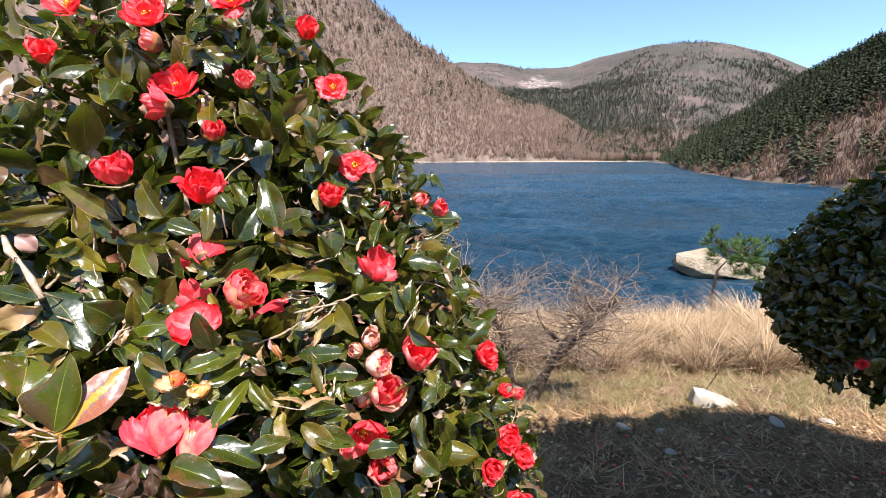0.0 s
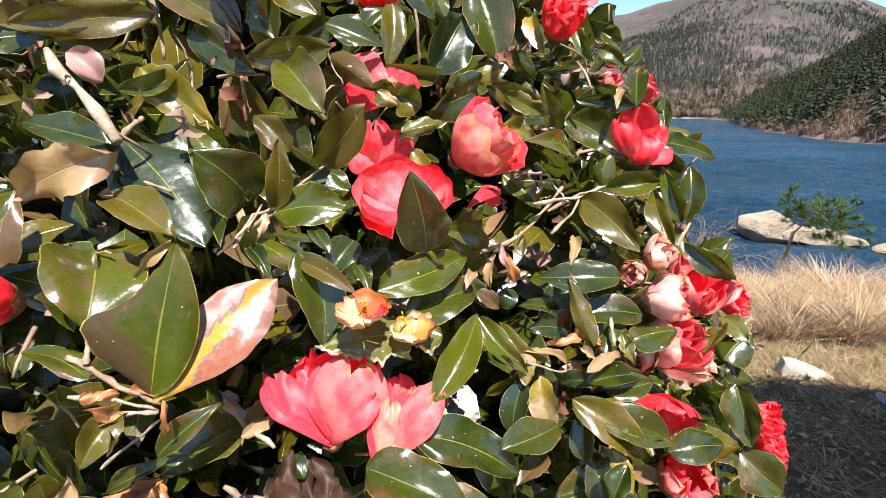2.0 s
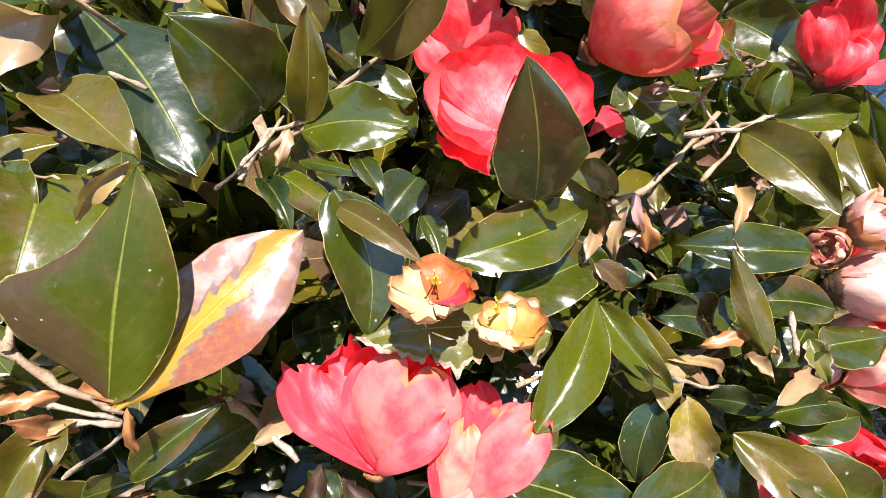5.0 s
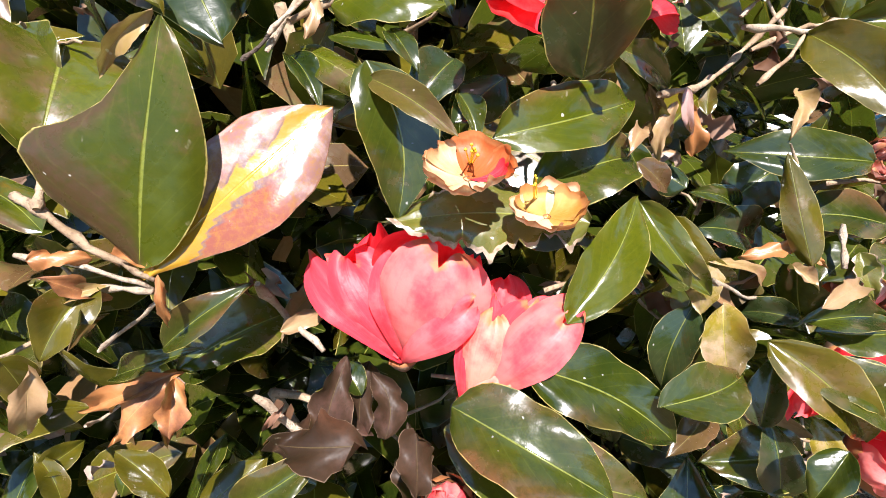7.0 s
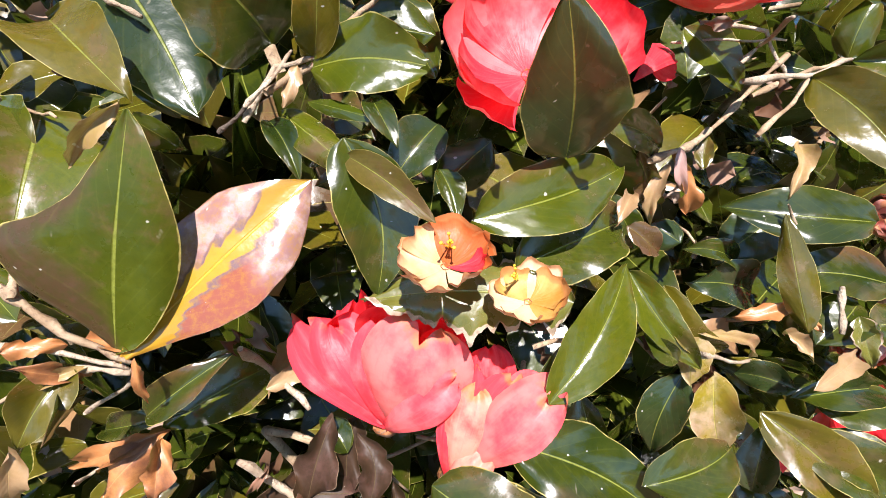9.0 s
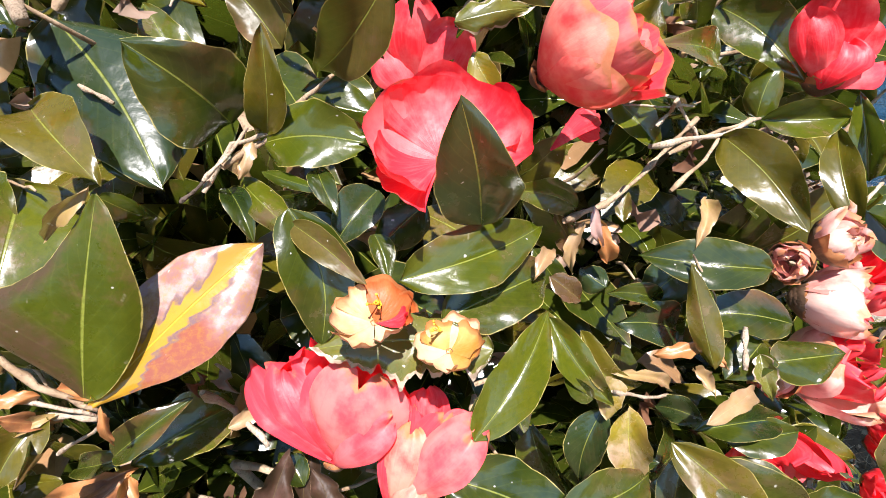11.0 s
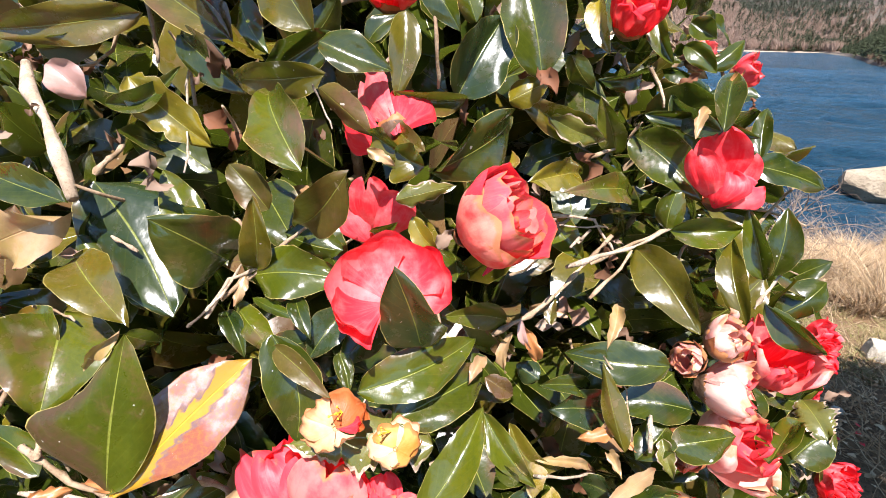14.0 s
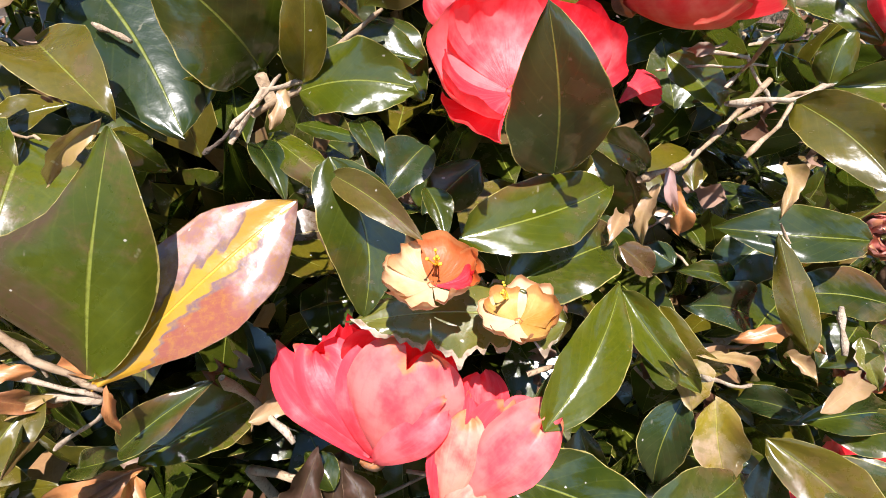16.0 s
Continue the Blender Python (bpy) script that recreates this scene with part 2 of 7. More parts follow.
M["cream"] = petal_material("petal_cream", (0.50, 0.29, 0.12), (0.66, 0.47, 0.29), 0.30, brown=0.10)
M["dusky"] = petal_material("petal_dusky", (0.66, 0.24, 0.20), (0.88, 0.58, 0.48), 0.34, brown=0.12)
M["scale"] = petal_material("bud_scale", (0.13, 0.075, 0.045), (0.32, 0.20, 0.13), 0.4, brown=0.3)


def plain(name, a, b, scale, rough, depth=0.003, strength=0.5, spec=0.4, second=None):
    """A rough surface with two tones at two scales."""
    m, nt, bsdf, out = shader(name)
    pos = nt.nodes.new("ShaderNodeNewGeometry").outputs["Position"]
    big, fine = noise_tex(nt, scale, 4, vec=pos), noise_tex(nt, scale * 9, 5, 0.65, vec=pos)
    col = mix(nt, smooth(nt, big, 0.35, 0.65), a, b)
    if second:
        col = mix(nt, smooth(nt, fine, 0.5, 0.72), col, second)
    nt.links.new(col, bsdf.inputs["Base Color"])
    bsdf.inputs["Roughness"].default_value = rough
    bsdf.inputs["Specular IOR Level"].default_value = spec
    bump(nt, bsdf, fine, strength, depth)
    return m


def tinted(name, colours, rough=0.8, through_share=0.0):
    """Small loose pieces, each of its own tone."""
    m, nt, bsdf, out = shader(name)
    rnd = nt.nodes.new("ShaderNodeNewGeometry").outputs["Random Per Island"]
    col = ramp(nt, rnd, [(i / (len(colours) - 1), c) for i, c in enumerate(colours)])
    nt.links.new(col, bsdf.inputs["Base Color"])
    bsdf.inputs["Roughness"].default_value = rough
    bsdf.inputs["Specular IOR Level"].default_value = 0.25
    if through_share:
        see_through(nt, bsdf, out, col, through_share)
    return m


M["twig"] = plain("twig_bark", (0.20, 0.13, 0.07), (0.38, 0.28, 0.18), 60, 0.7, 0.0015, 0.6, second=(0.13, 0.08, 0.05))
M["pale_twig"] = plain("pale_twig", (0.31, 0.23, 0.155), (0.47, 0.385, 0.285), 90, 0.7, 0.0015, 0.8, second=(0.20, 0.13, 0.08))
M["bark"] = plain("dark_bark", (0.045, 0.032, 0.022), (0.09, 0.065, 0.047), 30, 0.85, 0.004, 0.8)
M["grey_twig"] = plain("grey_twig", (0.13, 0.090, 0.062), (0.23, 0.165, 0.118), 20, 0.8, 0.002, 0.5)
M["stamen"] = plain("stamen", (0.75, 0.45, 0.02), (0.85, 0.62, 0.06), 300, 0.6, 0.0005, 0.3)
M["stone"] = plain("pale_stone", (0.34, 0.30, 0.23), (0.48, 0.43, 0.36), 9, 0.85, 0.02, 0.7, second=(0.36, 0.31, 0.24))
M["rock"] = plain("lake_rock", (0.26, 0.205, 0.135), (0.37, 0.30, 0.21), 1.2, 0.85, 0.10, 1.0, second=(0.16, 0.12, 0.08))
M["straw"] = tinted("straw", ((0.33, 0.215, 0.12), (0.46, 0.335, 0.20), (0.13, 0.078, 0.042), (0.58, 0.45, 0.30), (0.20, 0.125, 0.068), (0.27, 0.17, 0.095)), 0.75, 0.2)
M["rust_straw"] = tinted("rust_straw", ((0.30, 0.185, 0.095), (0.44, 0.31, 0.17), (0.11, 0.065, 0.035), (0.58, 0.45, 0.28)), 0.75, 0.2)
M["turf"] = tinted("turf_blades", ((0.38, 0.28, 0.15), (0.20, 0.20, 0.06), (0.48, 0.37, 0.22), (0.17, 0.185, 0.05), (0.35, 0.26, 0.14), (0.14, 0.165, 0.045)), 0.75, 0.2)
M["crumb"] = tinted("withered_crumbs", ((0.17, 0.105, 0.065), (0.27, 0.19, 0.14), (0.10, 0.052, 0.028), (0.17, 0.065, 0.03), (0.33, 0.25, 0.19)), 0.7, 0.15)
M["litter"] = tinted("litter", ((0.34, 0.185, 0.085), (0.48, 0.30, 0.155), (0.13, 0.070, 0.032), (0.62, 0.45, 0.26), (0.22, 0.12, 0.055)), 0.8)
M["bare_wood"] = tinted("bare_woods", ((0.25, 0.162, 0.118), (0.31, 0.21, 0.158), (0.20, 0.135, 0.098), (0.35, 0.25, 0.195), (0.26, 0.175, 0.132)), 0.9)
# greyer than bare_wood, with distance haze mixed into the colour
M["hazy_wood"] = tinted("hazy_bare_woods", ((0.15, 0.103, 0.080), (0.19, 0.135, 0.106), (0.12, 0.085, 0.067), (0.22, 0.162, 0.130)), 0.95)
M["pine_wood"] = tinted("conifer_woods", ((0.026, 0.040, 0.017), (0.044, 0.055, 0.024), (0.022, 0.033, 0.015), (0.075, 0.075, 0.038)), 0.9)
# aerial haze is put into these tones: paler and greyer than pine_wood
M["hazy_pine"] = tinted("hazy_conifers", ((0.062, 0.076, 0.050), (0.080, 0.090, 0.060), (0.052, 0.064, 0.044), (0.105, 0.105, 0.075)), 0.95)
M["shore_wood"] = tinted("shore_scrub", ((0.16, 0.095, 0.060), (0.21, 0.135, 0.088), (0.11, 0.070, 0.048), (0.24, 0.165, 0.115)), 0.95)
M["needle"] = tinted("pine_needles", ((0.04, 0.08, 0.015), (0.07, 0.115, 0.022), (0.03, 0.06, 0.014)), 0.6)


def ground_material():
    """Straw turf and bare soil near by, bare woods and conifer soil on the slopes, pale sand at the water's edge."""
    m, nt, bsdf, out = shader("ground")
    pos = nt.nodes.new("ShaderNodeNewGeometry").outputs["Position"]
    sep = nt.nodes.new("ShaderNodeSeparateXYZ")
    nt.links.new(pos, sep.inputs[0])
    near = mix(nt, smooth(nt, noise_tex(nt, 2.2, 5, 0.6, vec=pos), 0.4, 0.62), (0.125, 0.072, 0.036), (0.20, 0.125, 0.064))
    near = mix(nt, smooth(nt, noise_tex(nt, 60, 4, 0.7, vec=pos), 0.5, 0.7), near, (0.055, 0.03, 0.014))
    far = mix(nt, smooth(nt, noise_tex(nt, 0.012, 6, 0.62, vec=pos), 0.42, 0.6), (0.125, 0.088, 0.068), (0.175, 0.125, 0.098))
    far = mix(nt, smooth(nt, noise_tex(nt, 0.03, 8, 0.72, vec=pos), 0.42, 0.62), far, (0.12, 0.093, 0.070))
    far = mix(nt, smooth(nt, noise_tex(nt, 0.12, 4, 0.7, vec=pos), 0.45, 0.7), far, (0.075, 0.06, 0.042))
    dist = nt.nodes.new("ShaderNodeVectorMath")
    dist.operation = "LENGTH"
    nt.links.new(pos, dist.inputs[0])
    ridge = mix(nt, smooth(nt, noise_tex(nt, 0.006, 7, 0.66, vec=pos), 0.42, 0.6), (0.062, 0.056, 0.046), (0.105, 0.078, 0.068))
    ridge = mix(nt, smooth(nt, noise_tex(nt, 0.035, 8, 0.75, vec=pos), 0.45, 0.65), ridge, (0.046, 0.045, 0.036))
    # bare scree below the saddle
    away = nt.nodes.new("ShaderNodeVectorMath")
    away.operation = "DISTANCE"
    nt.links.new(pos, away.inputs[0])
    away.inputs[1].default_value = (292, 1450, 225)
    bare = smooth(nt, calc(nt, "ADD", away.outputs["Value"], calc(nt, "MULTIPLY", noise_tex(nt, 0.03, 6, 0.7, vec=pos), 230)), 205, 150)
    ridge = mix(nt, bare, ridge, mix(nt, smooth(nt, noise_tex(nt, 0.09, 6, 0.7, vec=pos), 0.4, 0.6), (0.09, 0.07, 0.06), (0.30, 0.245, 0.215)))
    far = mix(nt, smooth(nt, dist.outputs["Value"], 650, 850), far, ridge)
    col = mix(nt, smooth(nt, dist.outputs["Value"], 30, 60), near, far)
    edge = smooth(nt, calc(nt, "ADD", sep.outputs["Z"], calc(nt, "MULTIPLY", noise_tex(nt, 0.05, 3, vec=pos), 1.5)), -1.3, -1.7)
    sand = calc(nt, "MULTIPLY", edge, smooth(nt, dist.outputs["Value"], 280, 330))
    col = mix(nt, sand, col, (0.31, 0.25, 0.185))
    nt.links.new(col, bsdf.inputs["Base Color"])
    bsdf.inputs["Roughness"].default_value = 0.95
    bsdf.inputs["Specular IOR Level"].default_value = 0.2
    bump(nt, bsdf, noise_tex(nt, 40, 5, 0.7, vec=pos), 0.7, 0.02)
    return m


def water_material():
    m, nt, bsdf, out = shader("lake_water")
    pos = nt.nodes.new("ShaderNodeNewGeometry").outputs["Position"]
    mp = node(nt, "ShaderNodeMapping")
    nt.links.new(pos, mp.inputs["Vector"])
    mp.inputs["Scale"].default_value = (0.38, 1.3, 1.0)
    mp.inputs["Rotation"].default_value = (0, 0, radians(12))
    small = noise_tex(nt, 2.0, 6, 0.65, vec=mp.outputs["Vector"])
    large = noise_tex(nt, 0.10, 3, 0.5, vec=mp.outputs["Vector"])
    col = mix(nt, smooth(nt, large, 0.4, 0.65), (0.010, 0.040, 0.068), (0.018, 0.058, 0.098))
    nt.links.new(col, bsdf.inputs["Base Color"])
    bsdf.inputs["Roughness"].default_value = 0.15
    bsdf.inputs["IOR"].default_value = 1.33
    bump(nt, bsdf, calc(nt, "ADD", small, calc(nt, "MULTIPLY", large, 2.0)), 1.0, 1.0)
    return m


M["ground"] = ground_material()
M["water"] = water_material()


# ---- mesh helpers ----
def mesh_of(name, verts, faces, mat, uvs=None, smooth_faces=True):
    """One mesh from vertices and faces of one size; uvs: one per vertex."""
    verts, faces = np.asarray(verts, np.float32), np.asarray(faces, np.int32)
    me = bpy.data.meshes.new(name)
    n, k = faces.shape
    me.vertices.add(len(verts))
    me.vertices.foreach_set("co", verts.ravel())
    me.loops.add(n * k)
    me.loops.foreach_set("vertex_index", faces.ravel())
    me.polygons.add(n)
    me.polygons.foreach_set("loop_start", np.arange(0, n * k, k, dtype=np.int32))
    me.polygons.foreach_set("loop_total", np.full(n, k, np.int32))
    if uvs is not None:
        layer = me.uv_layers.new(name="UVMap")
        layer.data.foreach_set("uv", np.asarray(uvs, np.float32)[faces.ravel()].ravel())
    if smooth_faces:
        me.polygons.foreach_set("use_smooth", np.ones(n, bool))
    me.materials.append(mat)
    me.update()
    me.validate()
    return me


def part(name, me, parent, label="", m=None):
    ob = new(name, me)
    ob.parent = parent
    if m is not None:
        ob.matrix_basis = m
    return tagged(ob, label)


def grid_faces(nu, nv):
    a = np.arange((nu + 1) * nv).reshape(nv, nu + 1)[:, :-1].ravel()
    return np.stack([a, a + 1, a + nu + 2, a + nu + 1], 1)


def leaf_grid(length, width, fold, bend, nu=6, nv=9, wave=0.0, seed=0, ragged=0.0, lean=0.0, skew=0.0, tip_heavy=False, cut=0.0):
    """A leaf along +y from its stalk, face up +z: pointed oval, folded on the rib, bulged by bend; cut: torn off at that share of its length."""
    u, v = np.meshgrid(np.linspace(-1, 1, nu + 1), np.linspace(0, 1, nv + 1))
    rs = np.random.RandomState(seed)
    shape = np.sin(np.pi * np.clip(v, 0, 1) ** 0.80) ** 0.66 * (1.08 - 0.30 * v ** 3)
    if cut:
        w = v * cut
        shape = np.sin(np.pi * w ** 0.80) ** 0.66 * (1.08 - 0.30 * w ** 3)
    if tip_heavy:
        shape = np.sin(np.pi * v ** 1.2) ** 0.95
    shape = np.maximum(shape, 0.03 * (v < 0.5))
    ph = rs.rand(4) * 6.28
    rag = 1 + ragged * (0.4 * np.sin(17 * v + ph[0]) + 0.35 * np.sin(31 * v + ph[1]) + (0.3 * np.sin(67 * v + ph[2]) + 0.22 * np.sin(113 * v + ph[3]) if nv > 30 else 0)) * np.abs(u) ** 3
    for _ in range(rs.randint(0, 4) if ragged > 0.1 else 0):
        # bites and tears along one side
        where, deep, span = rs.uniform(0.15, 0.95), rs.uniform(0.10, 0.30), rs.uniform(0.02, 0.05)
        rag = rag - deep * np.exp(-((v - where) / span) ** 2) * (u * rs.choice((-1, 1)) > 0.4)
    half = 1.0
    if skew:
        # one half narrow, the other wide near the stalk and hollow towards the tip
        wide = np.interp(v, (0, 0.1, 0.25, 0.42, 0.51, 0.56, 0.66, 0.75, 0.87, 1), (0, 0.28, 0.77, 1.0, 0.84, 0.58, 0.36, 0.27, 0.14, 0.02))
        shape = np.where(u * skew > 0, wide, (1 - abs(skew)) * np.sin(np.pi * v ** 0.85) ** 0.7)
    x = u * shape * width / 2 * rag * np.cos(fold * 0.9) * half
    y = v * length
    if cut or ragged > 0.3:
        y = y + length * v ** 6 * (0.035 * np.sin(9 * u + ph[0]) + 0.02 * np.sin(21 * u + ph[1]))
    z = np.abs(u) ** 1.3 * shape * width / 2 * np.sin(fold * 0.9)
    z = z + bend * length * 2 * v * (1 - v)
    z = z - 0.22 * width * np.clip(np.abs(u) - 0.6, 0, 1) ** 1.5 * shape * (1 + np.sin(4 * v + ph[1]))
    z = z + wave * width * np.abs(u) ** 2 * np.sin(9 * v + ph[2] + u * 1.5)
    x = x + lean * width * np.sin(np.pi * v) if lean else x + 0.05 * length * np.sin(np.pi * v) * np.sin(ph[3])
    uv = np.stack([(u + 1) / 2, v], -1).reshape(-1, 2)
    return np.stack([x, y, z], -1).reshape(-1, 3), grid_faces(nu, nv), uv


OUT = Vector((0.05, -0.8, 0.6)).normalized()


def leaf_frame(base, tip, roll=0.0, face=OUT):
    """The pose of a leaf with its stalk end at base, its tip towards tip and its face towards face, rolled about its rib."""
    y = (tip - base).normalized()
    z = (face - y * face.dot(y)).normalized()
    x = y.cross(z)
    r = Matrix((x, y, z)).transposed().to_4x4()
    return Matrix.Translation(base) @ r @ Matrix.Rotation(radians(roll), 4, "Y")


def scatter(name, template, frames, scales, mat):
    """Many copies of one shape in one mesh. frames: n x 4 x 4."""
    tv, tf, tu = template
    n, k = len(frames), len(tv)
    pts = np.einsum("nij,nkj->nki", frames[:, :3, :3], tv[None] * scales[:, None, :]) + frames[:, None, :3, 3]
    faces = tf[None] + (np.arange(n) * k)[:, None, None]
    return mesh_of(name, pts.reshape(-1, 3), faces.reshape(-1, tf.shape[1]), mat, np.tile(tu, (n, 1)) if tu is not None else None)


def frames_from(pos, ydir, zdir):
    y = ydir / np.linalg.norm(ydir, axis=1, keepdims=True)
    z = zdir - y * (zdir * y).sum(1, keepdims=True)
    z /= np.linalg.norm(z, axis=1, keepdims=True)
    x = np.cross(y, z)
    f = np.zeros((len(pos), 4, 4))
    f[:, :3, 0], f[:, :3, 1], f[:, :3, 2], f[:, :3, 3], f[:, 3, 3] = x, y, z, pos, 1
    return f


def tube(points, radii, sides=7, knobs=0.0, seed=0):
    """A tapered round rod along points: vertices and quads."""
    rs = np.random.RandomState(seed)
    p = [Vector(q) for q in points]
    verts, up = [], Vector((0.3, 0.2, 1))
    for i, q in enumerate(p):
        d = (p[min(i + 1, len(p) - 1)] - p[max(i - 1, 0)]).normalized()
        a = d.cross(up if abs(d.dot(up.normalized())) < 0.95 else Vector((1, 0, 0))).normalized()
        b = d.cross(a)
        r = radii[i] * (1 + knobs * (rs.rand() - 0.5))
        verts += [q + (a * math.cos(6.2832 * k / sides) + b * math.sin(6.2832 * k / sides)) * r for k in range(sides)]
    faces = []
    for i in range(len(p) - 1):
        for k in range(sides):
            a0, b0 = i * sides + k, i * sides + (k + 1) % sides
            faces.append((a0, b0, b0 + sides, a0 + sides))
    # closed ends
    for i, q in ((0, p[0]), (len(p) - 1, p[-1])):
        c = len(verts)
        verts.append(q)
        for k in range(sides):
            faces.append((c, c, i * sides + k, i * sides + (k + 1) % sides))
    return [tuple(v) for v in verts], faces


def tube_mesh(name, rods, mat):
    """Several rods in one mesh."""
    bm = bmesh.new()
    for verts, faces in rods:
        vs = [bm.verts.new(v) for v in verts]
        for f in faces:
            ids = list(dict.fromkeys(f))
            try:
                bm.faces.new([vs[i] for i in ids])
            except ValueError:
                pass
    for f in bm.faces:
        f.smooth = True
    me = bpy.data.meshes.new(name)
    bm.to_mesh(me)
    bm.free()
    me.materials.append(mat)
    return me


def bent(a, b, n=6, sag=0.06, seed=0):
    """Points from a to b on an uneven line."""
    rs = np.random.RandomState(seed)
    a, b = Vector(a), Vector(b)
    size = (b - a).length
    off = Vector(rs.randn(3)) * sag * size
    return [a.lerp(b, i / n) + off * math.sin(math.pi * i / n) + Vector(rs.randn(3)) * 0.012 * size * (0 < i < n) for i in range(n + 1)]


# ---- ground, lake and hills ----
LAKE = -3.0
SHORE = ((-180, 30), (-100, 60), (-60, 300), (-30, 430), (-4, 505), (15, 450), (23, 440), (24.8, 318), (26.5, 190), (28.4, 137), (33, 100), (39.6, 84), (50, 62), (75, 45), (100, 40), (180, 30))
LEFT = ((-60, 26), (-17.1, 22.6), (-7.9, 16.8), (-4.1, 13.9), (1, 10.7), (4.4, 8.3), (7.7, 6.7), (11.6, 5.4), (15.5, 3.4), (18, 1.8), (22.3, 0.5), (24.1, -1.5), (40, -2))
FAR = ((-60, 8), (-5.5, 10.1), (2, 10.9), (6.3, 10.6), (9.5, 9.8), (14.5, 9.9), (17.5, 10.7), (19.8, 11), (23.1, 11.5), (27.6, 11.4), (30.4, 10.7), (33.3, 9.7), (36.6, 7.9), (42.1, 6.6), (90, 5))
RIGHT = ((20, -2), (24.1, -0.9), (26.2, 0.7), (28.2, 2.0), (30.6, 3.3), (32.9, 4.6), (35.4, 6.4), (37, 7.5), (39.2, 8.7), (41.6, 9.7), (55, 13), (90, 14), (140, 8))


def profile(rows, az):
    rows = np.array(rows, float)
    return np.interp(az, rows[:, 0], rows[:, 1])


def wobble(x, y, size, seed):
    """Smooth uneven ground, about -1 to 1."""
    rs = np.random.RandomState(seed)
    h = np.zeros_like(x)
    for k in range(1, 5):
        for _ in range(3):
            a = rs.rand() * 6.28
            h = h + np.sin((x * np.cos(a) + y * np.sin(a)) * 6.28 * 1.7 ** k / size + rs.rand() * 6.28) / (3 * 1.5 ** k)
    return h


def patchy(x, y, size, seed):
    """Uneven patches at five scales, about -1 to 1."""
    table = np.random.RandomState(seed).rand(64, 64)
    h, amp = np.zeros_like(x, dtype=float), 0.55
    for k in range(5):
        u, v = np.asarray(x) / size * 2 ** k + 17.3 * k, np.asarray(y) / size * 2 ** k + 5.1 * k
        i, j = np.floor(u).astype(int), np.floor(v).astype(int)
        p, q = u - i, v - j
        p, q = p * p * (3 - 2 * p), q * q * (3 - 2 * q)
        t = lambda di, dj: table[(i + di) % 64, (j + dj) % 64]
        h = h + amp * ((t(0, 0) * (1 - p) + t(1, 0) * p) * (1 - q) + (t(0, 1) * (1 - p) + t(1, 1) * p) * q - 0.5) * 2
        amp *= 0.6
    return h


def near_bank(x, y):
    d = y + 0.06 * x
    z = np.interp(d, (-30, 0, 1.5, 3.0, 3.9, 5.8, 8.0, 9.5, 12.5, 20), (2.0, 0.08, -0.16, -0.44, -0.62, -1.08, -1.55, -2.0, -3.3, -6))
    return z + 0.03 * wobble(x, y, 3.0, 5) + 0.012 * wobble(x, y, 0.6, 6)


def shoreline(az):
    return profile(SHORE, az) * (1 + 0.006 * np.sin(az * 2.3) + 0.003 * np.sin(az * 7.1))


def land(x, y):
    """The height of the ground."""
    az, r = np.degrees(np.arctan2(x, y)), np.hypot(x, y)
    shore = shoreline(az)
    def slope(crest, run, lift, start):
        s = np.clip((r - start) / run, 0, None)
        top = np.tan(np.radians(crest)) * (start + run) + lift
        up = np.where(s < 1, s ** 0.85, np.maximum(1 - 0.6 * (s - 1), 0.0))
        return LAKE - 0.3 + (top - LAKE) * up
    rough = wobble(x, y, 140, 7)
    left = slope(profile(LEFT, az), 260, 1.5, shore) + rough * 4 * np.clip((r - shore) / 120, 0, 1)
    far = slope(profile(FAR, az), 1150, 1.5, np.full_like(r, 700.0)) + patchy(x, y, 330, 8) * 42 * np.clip((r - 750) / 500, 0, 1) * np.clip((1850 - r) / 300, 0.12, 1)
    right = slope(profile(RIGHT, az), 190, 1.5, shore) + rough * 3 * np.clip((r - shore) / 90, 0, 1)
    hills = np.maximum(np.maximum(left, right), far)
    hills = np.where(r > shore, np.maximum(hills, LAKE + np.clip((r - shore) * 0.12, 0, 1.2)), -6.0)
    return np.where(r < 26, np.where(y > -26, near_bank(x, y), 2.0), np.where((np.abs(az) > 95), 2.0 + 0.05 * (r - 26), hills))


def build_ground():
    deg = np.concatenate([np.linspace(-180, -62, 40), np.linspace(-60, 60, 420), np.linspace(62, 178, 40)])
    near_r = np.concatenate([[0.0], np.geomspace(0.3, 25.5, 90)])
    # beyond the bank the rings follow the shoreline
    edge = shoreline(deg)[None]
    inner = 27 + (edge - 0.05 - 27) * np.linspace(0, 1, 12)[:, None]
    outer = edge + 0.05 + (4200 - edge) * (np.geomspace(1, 1500, 170)[:, None] - 1) / 1499
    R = np.concatenate([np.repeat(near_r[:, None], len(deg), 1), inner, outer])
    A = np.repeat(np.radians(deg)[None], len(R), 0)
    X, Y = R * np.sin(A), R * np.cos(A)
    Z = land(X, Y)
    nr, na = R.shape
    i = np.arange(nr * na).reshape(nr, na)
    a, b, c, d = i[:-1], np.roll(i, -1, 1)[:-1], np.roll(i, -1, 1)[1:], i[1:]
    faces = np.stack([a, b, c, d], -1).reshape(-1, 4)
    ob = new("ground", mesh_of("ground", np.stack([X, Y, Z], -1).reshape(-1, 3), faces, M["ground"]))
    tagged(ob, "straw-covered bank sloping to a reservoir, brown wooded hills beyond", "ground", kind="structure")


build_ground()


